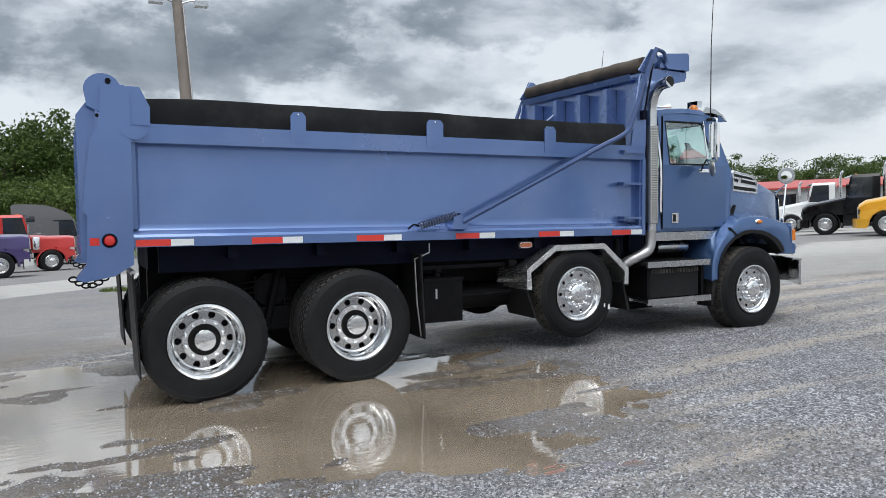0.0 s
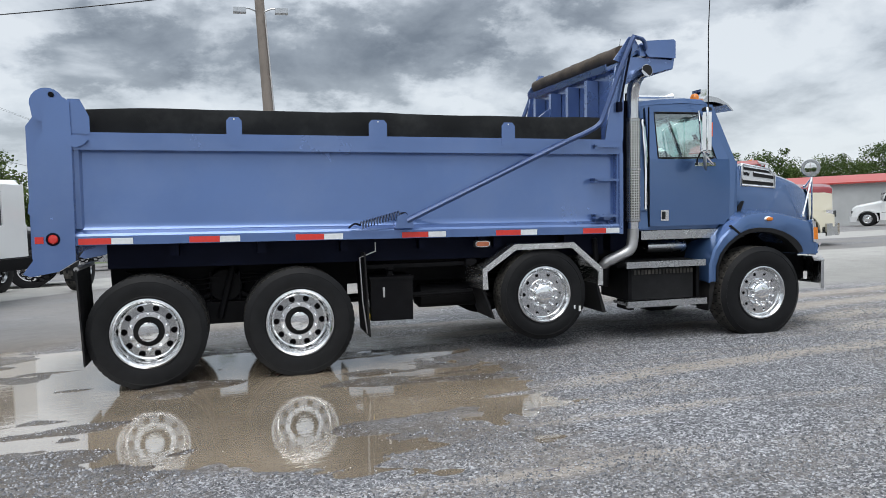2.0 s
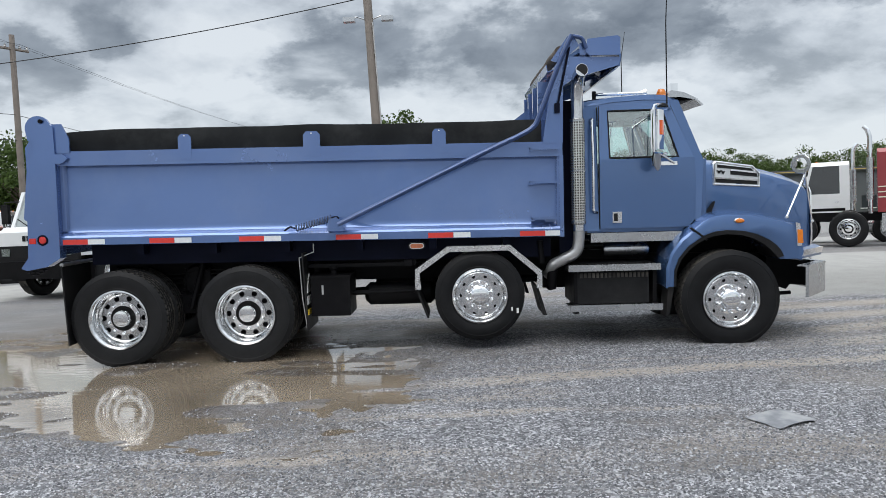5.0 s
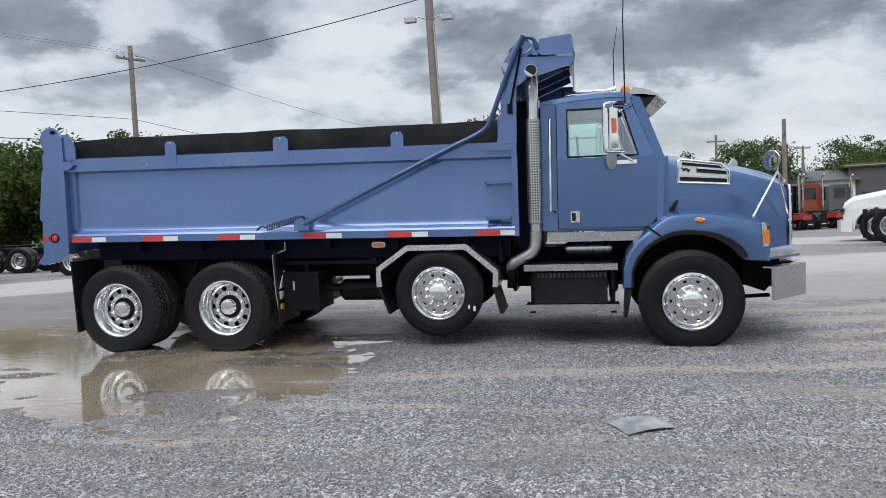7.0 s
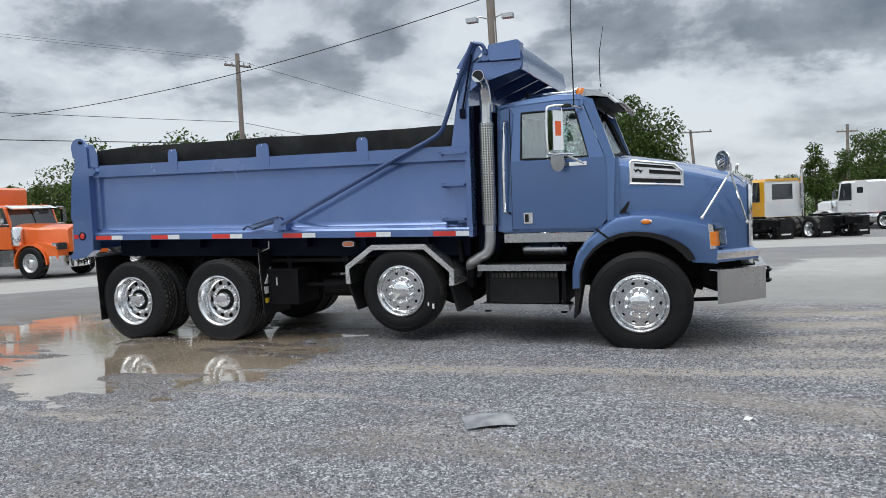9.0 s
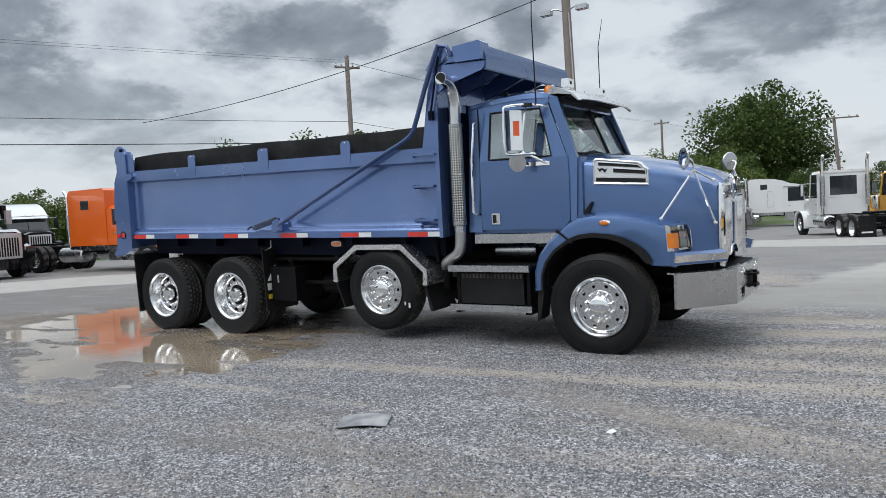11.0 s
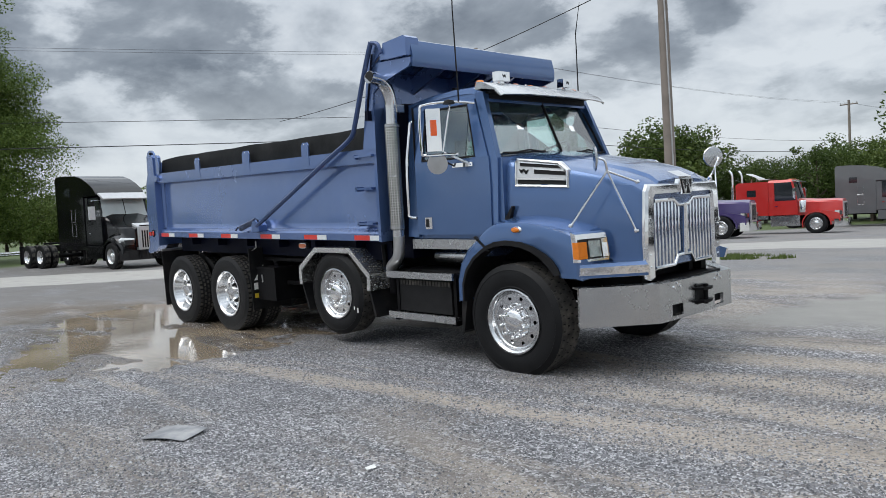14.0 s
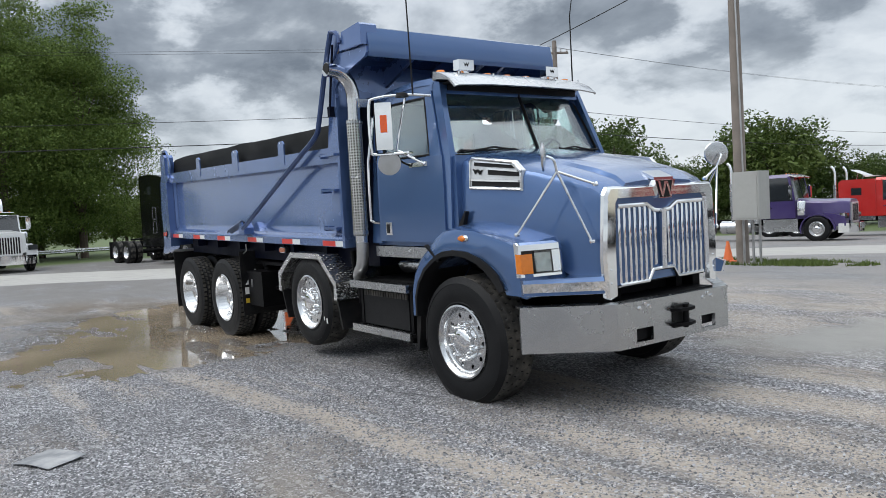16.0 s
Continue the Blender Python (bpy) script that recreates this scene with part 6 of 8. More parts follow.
    # mud and tyre lines along the yard
    xyz = nt.nodes.new("ShaderNodeSeparateXYZ")
    L(P, xyz.inputs[0])
    x, y = xyz.outputs["X"], xyz.outputs["Y"]
    yy = mth("ADD", y, mth("MULTIPLY", mth("SUBTRACT", tex(0.5, 3), 0.5), 0.45))

    def band(c, slope, width, x0, x1, strength, broken):
        d = mth("ABSOLUTE", mth("SUBTRACT", mth("SUBTRACT", yy, c), mth("MULTIPLY", x, slope)), 0.0)
        f = mth("MULTIPLY", rng(d, width * 0.15, width, 1.0, 0.0), rng(x, x0, x1))
        return mth("MULTIPLY", mth("MULTIPLY", f, rng(tex(2.2, 5, (0.45, 2.2, 1.0)), broken, broken + 0.22)), strength)

    mud = band(-2.32, 0.10, 0.30, -4.2, -2.2, 1.0, 0.22)
    for args in ((-1.92, 0.10, 0.14, -4.0, -2.0, 0.5, 0.36), (-1.3, 0.02, 0.37400000000000005, 0.25, 1.3, 1.0, 0.24), (-0.55, 0.03, 0.33, 0.45, 1.5, 1.0, 0.26), (0.25, 0.05, 0.396, 0.65, 1.5, 1.0, 0.22),
                 (1.15, 0.04, 0.37400000000000005, 0.65, 1.7, 1.0, 0.24), (-2.15, 0.04, 0.6050000000000001, 0.85, 1.9, 0.9, 0.3), (-3.6, 0.12, 0.6, -1.0, 2.4, 0.65, 0.38), (-5.0, 0.06, 0.7, -6.0, 1.0, 0.5, 0.46)):
        mud = mth("MAXIMUM", mud, band(*args))
    under = mth("MULTIPLY", rng(yy, 1.5, 3.5), rng(tex(0.5, 4), 0.35, 0.6))
    mud = mth("MAXIMUM", mud, mth("MULTIPLY", under, 0.8))
    mud = mth("MAXIMUM", mud, mth("MULTIPLY", rng(tex(1.0, 7, (0.28, 1.8, 1.0)), 0.55, 0.66), 0.7))
    speck = rng(tex(34, 4), 0.28, 0.60)
    mud_f = mth("MULTIPLY", mud, mth("MULTIPLY", speck, 1.0))
    col = mixc(mud_f, stone, mixc(tex(6, 5), (0.37, 0.31, 0.255), (0.59, 0.52, 0.44)))
    soil = mth("MULTIPLY", mth("MULTIPLY", rng(x, -6.8, -9.0), rng(y, -3.5, -1.8)), rng(y, 3.2, 6.0, 1.0, 0.0))      # brown soil behind the puddle
    soil = mth("MULTIPLY", soil, rng(tex(0.8, 6, (0.6, 1.6, 1.0)), 0.36, 0.52, 0.25, 0.95))
    col = mixc(soil, col, mixc(tex(5, 6), (0.085, 0.068, 0.052), (0.24, 0.195, 0.15)))
    # pale worn road and apron beyond the gravel, darker asphalt between them
    sway = mth("MULTIPLY", mth("SUBTRACT", tex(0.16, 4), 0.5), 4.0)
    v = mth("SUBTRACT", mth("ADD", y, sway), mth("ADD", mth("MINIMUM", x, -4.0), 24.0))
    road = mth("MULTIPLY", rng(v, -4.2, -3.6), rng(v, 3.4, 4.0, 1.0, 0.0))
    fine_edge = mth("MULTIPLY", mth("SUBTRACT", tex(1.3, 6), 0.5), 1.6)
    u = mth("ADD", mth("SUBTRACT", x, mth("MULTIPLY", mth("SUBTRACT", y, 2.0), 0.33)), fine_edge)
    apron_c = mth("MULTIPLY", mth("MULTIPLY", rng(u, -0.1, 0.4), rng(mth("ADD", y, fine_edge), 1.6, 2.6)), rng(mth("ADD", y, sway), 9.6, 10.2, 1.0, 0.0))
    light = mth("MAXIMUM", road, apron_c)
    paved = rng(v, -16.0, -11.0)
    asph = mixc(tex(1.2, 6), (0.10, 0.102, 0.107), (0.175, 0.175, 0.178))
    col = mixc(mth("MULTIPLY", paved, 0.75), col, asph)
    pale = mixc(tex(2.0, 6), (0.29, 0.283, 0.265), (0.42, 0.41, 0.387))
    col = mixc(mth("MULTIPLY", light, rng(tex(1.5, 5), 0.2, 0.5, 0.6, 1.0)), col, pale)
    # grass far off
    gr = mth("MAXIMUM", rng(v, 30.0, 33.0), mth("MULTIPLY", rng(x, -34.0, -38.0), rng(y, -6.0, -2.0)))
    grass = mixc(tex(3.0, 5), (0.045, 0.075, 0.02), (0.115, 0.15, 0.05))
    col = mixc(gr, col, grass)
    # damp ground lies darker and glossier, most of all round the puddle
    dp = nt.nodes.new("ShaderNodeVectorMath")
    dp.operation = "DISTANCE"
    mp2 = nt.nodes.new("ShaderNodeMapping")
    mp2.inputs["Scale"].default_value = (0.75, 1.0, 0)
    L(P, mp2.inputs["Vector"]), L(mp2.outputs[0], dp.inputs[0])
    dp.inputs[1].default_value = (-5.0, -1.4, 0.0)
    wet = mth("MULTIPLY", rng(mth("ADD", dp.outputs["Value"], mth("MULTIPLY", mth("SUBTRACT", tex(0.9, 6), 0.5), 3.2)), 1.8, 3.6, 1.0, 0.0), 1.0)
    film = rng(tex(0.9, 7, (0.5, 1.3, 1.0)), 0.54, 0.70)
    wet_all = mth("MAXIMUM", wet, mth("MULTIPLY", film, 0.30))
    silt = mixc(tex(7, 5), (0.115, 0.088, 0.062), (0.20, 0.16, 0.115))
    col = mixc(mth("MULTIPLY", wet, rng(tex(9, 5), 0.3, 0.6, 0.4, 0.9)), col, silt)
    dark = nt.nodes.new("ShaderNodeHueSaturation")
    L(col, dark.inputs["Color"])
    L(rng(wet_all, 0.0, 1.0, 1.0, 0.62), dark.inputs["Value"])
    L(dark.outputs[0], b.inputs["Base Color"])
    L(rng(wet_all, 0.0, 1.0, 0.82, 0.26), b.inputs["Roughness"])
    # relief
    h = mth("ADD", mth("MULTIPLY", rng(vor.outputs["Distance"], 0.0, 0.7, 1.0, 0.0), 0.6), mth("MULTIPLY", fine, 0.5))
    bp = nt.nodes.new("ShaderNodeBump")
    bp.inputs["Distance"].default_value = 0.02
    L(mth("MULTIPLY", rng(wet, 0.0, 1.0, 1.0, 0.4), mth("SUBTRACT", 1.0, mth("MULTIPLY", paved, 0.8))), bp.inputs["Strength"])
    L(h, bp.inputs["Height"]), L(bp.outputs[0], b.inputs["Normal"])
    return m


gxs, gys = grid_axis(-12.5, 7.0, 0.065, 1.0), grid_axis(-9.0, 5.0, 0.05, 1.0)
ground = tagged(sheet("ground", gxs, gys, ground_z, ground_mat()), "grey gravel yard with mud lines and damp patches", "ground", kind="structure")


def water_mat():
    m = mat("muddy_rain_water", (0.31, 0.252, 0.188), 0.05, 0, 0, 0.3, 0.9, rough_var=0.6)
    b = m.node_tree.nodes["Principled BSDF"]
    b.inputs["IOR"].default_value = 6.0
    nt = m.node_tree
    co = nt.nodes.new("ShaderNodeTexCoord")
    n = nt.nodes.new("ShaderNodeTexNoise")
    n.inputs["Scale"].default_value, n.inputs["Detail"].default_value = 6.0, 6
    mp = nt.nodes.new("ShaderNodeMapping")
    mp.inputs["Scale"].default_value = (0.6, 2.0, 1.0)
    nt.links.new(co.outputs["Object"], mp.inputs["Vector"]), nt.links.new(mp.outputs[0], n.inputs["Vector"])
    bp = nt.nodes.new("ShaderNodeBump")
    bp.inputs["Strength"].default_value, bp.inputs["Distance"].default_value = 0.05, 0.02
    nt.links.new(n.outputs["Fac"], bp.inputs["Height"]), nt.links.new(bp.outputs[0], b.inputs["Normal"])
    return m


tagged(sheet("water", np.linspace(-12.4, -2.75, 40), np.linspace(-5.6, 3.2, 30), lambda x, y: x * 0 + WATER, water_mat()),
       "shallow brown rain puddle on the gravel", "puddle", kind="structure")


def scatter_stones(count, area, seed, smin, smax, material, dry=True):
    """Loose stones as little uneven lumps joined into one mesh."""
    rs = np.random.RandomState(seed)
    x = rs.uniform(area[0], area[1], count)
    y = rs.uniform(area[2], area[3], count)
    keep = puddle(x, y) < -0.04 if dry else (puddle(x, y) > -0.06) & (puddle(x, y) < 0.7)
    keep &= vnoise(x * 0.5, y, 0.8, seed + 1) + rs.rand(count) * 0.5 > 0.62
    keep &= (np.abs(y + 2.32 - 0.10 * x) > 0.16) | (x < -3.5) | (rs.rand(count) < 0.35)
    keep &= (x < 1.2) | (y < -1.7) | (rs.rand(count) < 0.5)
    x, y = x[keep], y[keep]
    n = len(x)
    z = ground_z(x, y)
    s = smin + (smax - smin) * rs.rand(n) ** 2.5
    base = np.array([(1, 0, -0.3), (0.31, 0.95, -0.3), (-0.81, 0.59, -0.3), (-0.81, -0.59, -0.3), (0.31, -0.95, -0.3), (0.1, 0, 0.55)], float)
    tris = np.array([(0, 1, 5), (1, 2, 5), (2, 3, 5), (3, 4, 5), (4, 0, 5)])
    jit = 1 + rs.uniform(-0.35, 0.35, (n, 6, 1))
    a = rs.uniform(0, 2 * np.pi, n)
    v = base[None] * jit * s[:, None, None]
    v[:, :, 1] *= rs.uniform(0.5, 0.9, n)[:, None]
    c, d = np.cos(a)[:, None], np.sin(a)[:, None]
    vx, vy = v[:, :, 0] * c - v[:, :, 1] * d, v[:, :, 0] * d + v[:, :, 1] * c
    co = np.stack([vx + x[:, None], vy + y[:, None], v[:, :, 2] + (z + s * 0.25)[:, None]], 2).reshape(-1, 3)
    faces = (tris[None] + np.arange(n)[:, None, None] * 6).reshape(-1, 3)
    me = bpy.data.meshes.new("gravel")
    me.vertices.add(len(co)), me.loops.add(faces.size), me.polygons.add(len(faces))
    me.vertices.foreach_set("co", co.ravel())
    me.loops.foreach_set("vertex_index", faces.ravel())
    me.polygons.foreach_set("loop_start", np.arange(0, faces.size, 3))
    me.update()
    me.materials.append(material)
    return new("gravel", me)


def stone_mat():
    m = bpy.data.materials.new("crushed_stone")
    m.use_nodes = True
    nt = m.node_tree
    b = nt.nodes["Principled BSDF"]
    geo = nt.nodes.new("ShaderNodeNewGeometry")
    ramp = nt.nodes.new("ShaderNodeValToRGB")
    cr = ramp.color_ramp
    cr.elements[0].color, cr.elements[1].color = (0.045, 0.047, 0.053, 1), (0.47, 0.475, 0.50, 1)
    e = cr.elements.new(0.75)
    e.color = (0.20, 0.202, 0.217, 1)
    nt.links.new(geo.outputs["Random Per Island"], ramp.inputs[0])
    nt.links.new(ramp.outputs[0], b.inputs["Base Color"])
    b.inputs["Roughness"].default_value = 0.6
    return m


STONE = stone_mat()
tagged(scatter_stones(330000, (-9.5, 6.5, -8.3, -0.2), 21, 0.0052, 0.0145, STONE), "loose grey crushed stone on the yard", "gravel", kind="stuff")
tagged(scatter_stones(60000, (-10.5, -3.0, -4.6, 1.6), 23, 0.005, 0.011, STONE, False), "wet stones standing out of the puddle", "gravel", kind="stuff")


# ---- the other trucks in the yard ----
FAR = {"big": wheel_meshes(0.52, 0.29, 0.30, 0.06, False), "deep": wheel_meshes(0.52, 0.29, 0.30, 0.14, False)}


def paint(name, c, rough=0.28, coat=0.7):
    return mat(name, c, rough, 0.1, coat, 0.06, 1.2, 0.01, 12, tuple(0.7 * v + 0.06 for v in c), 0.25, 1.2)


P_RED, P_PURPLE, P_GREY = paint("red_paint", (0.48, 0.022, 0.018)), paint("purple_paint", (0.045, 0.028, 0.125)), paint("grey_paint", (0.115, 0.118, 0.125))
P_WHITE, P_BLACK, P_ORANGE = paint("white_paint", (0.74, 0.75, 0.75)), mat("black_paint", (0.0035, 0.0035, 0.0045), 0.12, 0, 0.35, 0.2, 2, 0.01, 6, spec=0.3), paint("orange_paint", (0.72, 0.125, 0.012))
P_YELLOW, P_RUST, P_CREAM = paint("yellow_paint", (0.72, 0.37, 0.02)), paint("rust_orange_paint", (0.32, 0.055, 0.025)), paint("cream_paint", (0.66, 0.62, 0.50))
P_DARKRED = paint("dark_red_paint", (0.22, 0.012, 0.018))


def tractor(label, spot, heading, color, wheelbase=4.6, sleeper=0.0, height=2.75, aero=False, sleeper_height=None, lower=None, stacks=1, frame_color=None, tank=True,
            dish=False, back_color=None, name="highway_truck", fairing=False, visor=True, tail=1.2, belt=1.72, nose=None, door_color=None, stripes=None, bumper=None, top=None, screen=None):
    """A conventional truck: front axle over spot, heading in degrees from +x. sleeper: its length; height: cab roof."""
    color2 = lower or color
    fcol = frame_color or BLACK
    T = thing(name, label, "truck", Matrix.Translation((spot[0], spot[1], float(ground_z(spot[0], spot[1])))) @ pose(0, 0, 0, 0, 0, heading), "trucks parked in the yard")
    noseh = nose or (1.62 if aero else 1.72)
    cabx0, cabx1 = -2.25, -0.85          # back and front of the cab
    # frame
    end = -wheelbase - 1.35 - tail
    for s in (-1, 1):
        part("frame_rail", box(B(), end, 1.0, s * 0.44, s * 0.36, 0.72, 0.98), fcol, T)
    part("cross_member", box(B(), end, end + 0.1, -0.44, 0.44, 0.70, 0.98), fcol, T)
    # hood
    nx = 1.02 if aero else 1.12
    secs = [(-0.86, 0.90, 0.95, belt - 0.02, belt + 0.10), (0.0, 0.86, 0.95, noseh - 0.10, noseh + 0.02), (nx - 0.25, 0.74, 0.85, noseh - (0.24 if aero and not nose else 0.12), noseh - (0.12 if aero and not nose else 0.0)),
            (nx, 0.66, 0.82, noseh - (0.42 if aero and not nose else 0.17), noseh - (0.30 if aero and not nose else 0.04))]
    rings = []
    for x, w, zb, zs, zt in secs:
        half = [(w, zb), (w, zs - 0.04), (w * 0.94, zs + 0.03), (w * 0.6, zt)]
        rings.append([(x, -y, z) for y, z in half] + [(x, y, z) for y, z in half[::-1]])
    hood = part("hood", loft(B(), rings), color, T, sharp=30)
    if lower:            # two-tone nose: pale flanks under the coloured crown
        for s in (-1, 1):
            part("hood_flank", loft(B(), [[(x, s * (w + 0.012), zb), (x, s * (w + 0.012), zs - 0.16), (x, s * (w - 0.03), zs - 0.16), (x, s * (w - 0.03), zb)] for x, w, zb, zs, zt in secs]), color2, hood)
    # cab: lower box, roof, pillars and panes
    cab = part("cab", bev(box(B(), cabx0, cabx1, -1.0, 1.0, 0.98, belt), 0.04), color, T)
    roofz = height
    part("roof", loft(B(), [[(cabx0, -0.96, roofz - 0.16), (cabx0, -0.86, roofz), (cabx0, 0.86, roofz), (cabx0, 0.96, roofz - 0.16)],
                            [(cabx1 - 0.22, -0.94, roofz - 0.16), (cabx1 - 0.26, -0.84, roofz), (cabx1 - 0.26, 0.84, roofz), (cabx1 - 0.22, 0.94, roofz - 0.16)]]), color, cab, bevel=0.03)
    for s in (-1, 1):
        part("rear_pillar", bev(box(B(), cabx0, cabx0 + 0.30, s * 0.99, s * 0.93, belt - 0.02, roofz - 0.12), 0.01), color, cab)
        part("front_pillar", prism(B(), [(cabx1 - 0.08, belt - 0.02), (cabx1, belt - 0.02), (cabx1 - 0.20, roofz - 0.12), (cabx1 - 0.30, roofz - 0.12)], "y", s * 0.985, s * 0.92), color, cab)
        part("side_window", prism(B(), [(cabx0 + 0.28, belt), (cabx1 - 0.06, belt), (cabx1 - 0.28, roofz - 0.14), (cabx0 + 0.28, roofz - 0.14)], "y", s * 0.965, s * 0.955), DARK_PANE, cab, "dark side window")
        dr = part("door", bev(prism(B(), [(cabx0 + 0.26, 1.0), (cabx1 - 0.03, 1.0), (cabx1 - 0.03, belt - 0.01), (cabx0 + 0.26, belt - 0.01)], "y", s * 1.012, s * 0.99), 0.008), door_color or (color2 if lower else color), cab)
        part("handle", box(B(), cabx0 + 0.32, cabx0 + 0.45, s * 1.025, s * 1.01, 1.42, 1.46), CHROME, dr)
        mr = part("mirror", bev(box(B(), cabx1 - 0.14, cabx1 - 0.04, s * 1.32 - 0.09, s * 1.32 + 0.09, belt + 0.12, belt + 0.62), 0.02), CHROME if not aero else P_BLACK if color == P_BLACK else CHROME, T, "door mirror")
        part("mirror_arm", tube(B(), [(cabx1 - 0.09, s * 0.97, belt + 0.66), (cabx1 - 0.09, s * 1.32, belt + 0.66), (cabx1 - 0.09, s * 1.32, belt + 0.08), (cabx1 - 0.09, s * 0.98, belt + 0.08)], 0.016, 6), CHROME, mr)
        if stripes:
            for k in range(3):
                part("stripe", box(B(), cabx0 + 0.02, cabx1 - 0.05, s * 1.016, s * 0.985, belt - 0.62 + 0.15 * k, belt - 0.585 + 0.15 * k), stripes, cab)
    part("windscreen", loft(B(), [[(cabx1 - 0.0, -0.95, belt), (cabx1 + 0.05, 0, belt), (cabx1 - 0.0, 0.95, belt), (cabx1 - 0.02, 0.95, belt), (cabx1 + 0.03, 0, belt), (cabx1 - 0.02, -0.95, belt)],
                                  [(cabx1 - 0.22, -0.90, roofz - 0.14), (cabx1 - 0.18, 0, roofz - 0.14), (cabx1 - 0.22, 0.90, roofz - 0.14), (cabx1 - 0.24, 0.90, roofz - 0.14), (cabx1 - 0.20, 0, roofz - 0.14), (cabx1 - 0.24, -0.90, roofz - 0.14)]]), screen or DARK_PANE, cab, "pale windscreen" if screen else "dark windscreen")
    part("windscreen_bar", tube(B(), [(cabx1 + 0.055, 0, belt), (cabx1 - 0.175, 0, roofz - 0.14)], 0.015, 6), PLASTIC, cab)
    part("back_window", box(B(), cabx0 - 0.006, cabx0 + 0.01, -0.55, 0.55, belt + 0.1, roofz - 0.25), DARK_PANE, cab)
    if not sleeper:
        part("back_panel", box(B(), cabx0, cabx0 + 0.03, -0.95, 0.95, belt - 0.02, roofz - 0.1), back_color or color, cab)
        if back_color:
            part("back_panel", box(B(), cabx0 - 0.03, cabx0 - 0.004, -0.97, 0.97, 1.0, belt - 0.02), back_color, cab)
            for k in range(6):
                part("louvre", box(B(), cabx0 - 0.045, cabx0 - 0.025, -0.9, 0.9, 1.12 + 0.1 * k, 1.17 + 0.1 * k), back_color, cab)
    if visor:
        part("sun_visor", prism(B(), [(cabx1 - 0.27, roofz - 0.06), (cabx1 - 0.24, roofz - 0.02), (cabx1 + 0.06, roofz - 0.13), (cabx1 + 0.05, roofz - 0.16)], "y", -0.92, 0.92), CHROME, T, "bright sun visor")
    if screen:            # rounded fenders with wedge lamps, deep visor and a bright raked grille
        part("deep_visor", prism(B(), [(cabx1 - 0.30, roofz + 0.0), (cabx1 - 0.22, roofz + 0.05), (cabx1 + 0.16, roofz - 0.20), (cabx1 + 0.13, roofz - 0.24)], "y", -0.97, 0.97), PALE_CHROME, T, "deep bright sun visor", 0.02)
        for s in (-1, 1):
            rings = []
            for k in range(9):
                a = radians(180 - 22 * k)
                x, z = 0.64 * math.cos(a) * (1 if k < 5 else 1.35), 0.5 + 0.62 * math.sin(a)
                rise = 0.24 if k < 6 else 0.20
                rings.append([(x, s * 1.16, z), (x * 1.04, s * 1.14, z + rise * 0.5), (x * 1.04, s * 1.0, z + rise), (x, s * 0.68, z + rise + 0.12), (x, s * 0.66, z)])
            wing = part("wing", loft(B(), rings), color, T, sharp=40)
            part("wedge_lamp", loft(B(), [[(0.66, s * 1.15, 1.02), (0.66, s * 1.17, 1.13), (0.64, s * 1.05, 1.22)], [(nx - 0.02, s * 0.72, 0.98), (nx, s * 0.72, 1.10), (nx - 0.06, s * 0.68, 1.18)]]), WHITE_LAMP, wing, "clear wedge headlamp", 0.01)
            part("mirror_head", bev(box(B(), cabx1 - 0.02, cabx1 + 0.10, s * 1.40 - 0.11, s * 1.40 + 0.11, belt - 0.1, belt + 0.42), 0.03), PALE_CHROME, T, "bright door mirror")
    for y in (-0.7, -0.35, 0, 0.35, 0.7):
        part("roof_lamp", lathe(B(), [(0.04, roofz - 0.02), (0.03, roofz + 0.04), (0, roofz + 0.05)], 8, (cabx1 - 0.42, y, 0), "z"), AMBER, T)
    # sleeper box
    back = cabx0
    if sleeper:
        sh = sleeper_height or height
        x0 = cabx0 - sleeper
        back = x0
        prof = [(x0, 0.98), (x0, sh - 0.12), (x0 + 0.12, sh), (cabx0 - 0.1 if not fairing else x0 + 0.35 * sleeper, sh)]
        if fairing:
            prof += [(cabx0 - 0.5, sh - 0.07), (cabx0 + 0.0, sh - 0.2), (cabx0 + 0.5, sh - 0.42), (cabx0 + 0.9, sh - 0.66) if sh - roofz > 0.7 else (cabx0 + 0.8, roofz + 0.1), (cabx1 - 0.28, roofz + 0.0), (cabx1 - 0.30, roofz - 0.06)]
            prof += [(cabx0 + 0.01, roofz - 0.06), (cabx0 + 0.01, 0.98)]
        else:
            prof += [(cabx0 + 0.01, sh - 0.08), (cabx0 + 0.01, 0.98)]
        sl = part("sleeper", prism(B(), prof, "y", -1.03, 1.03), top or color, T, "sleeper box", 0.11 if fairing else 0.05)
        for s in (-1, 1):
            wz = min(sh - 0.75, belt + 0.95)
            part("sleeper_window", bev(box(B(), x0 + 0.35 * sleeper, x0 + 0.35 * sleeper + 0.45, s * 1.037, s * 1.02, wz, wz + 0.34), 0.02), DARK_PANE, sl)
            if fairing:
                for z in (1.35, 1.95):
                    part("vent_frame", tube(B(), [(x0 + 0.55 * sleeper + dx, s * 1.036, z + dz) for dx, dz in ((0, 0), (0.36, 0), (0.36, 0.5), (0, 0.5), (0, 0))], 0.010, 5), STEEL, sl)
            part("skirt", box(B(), x0, cabx0, s * 1.035, s * 0.99, 0.80, 0.99), STEEL if not aero else color, sl)
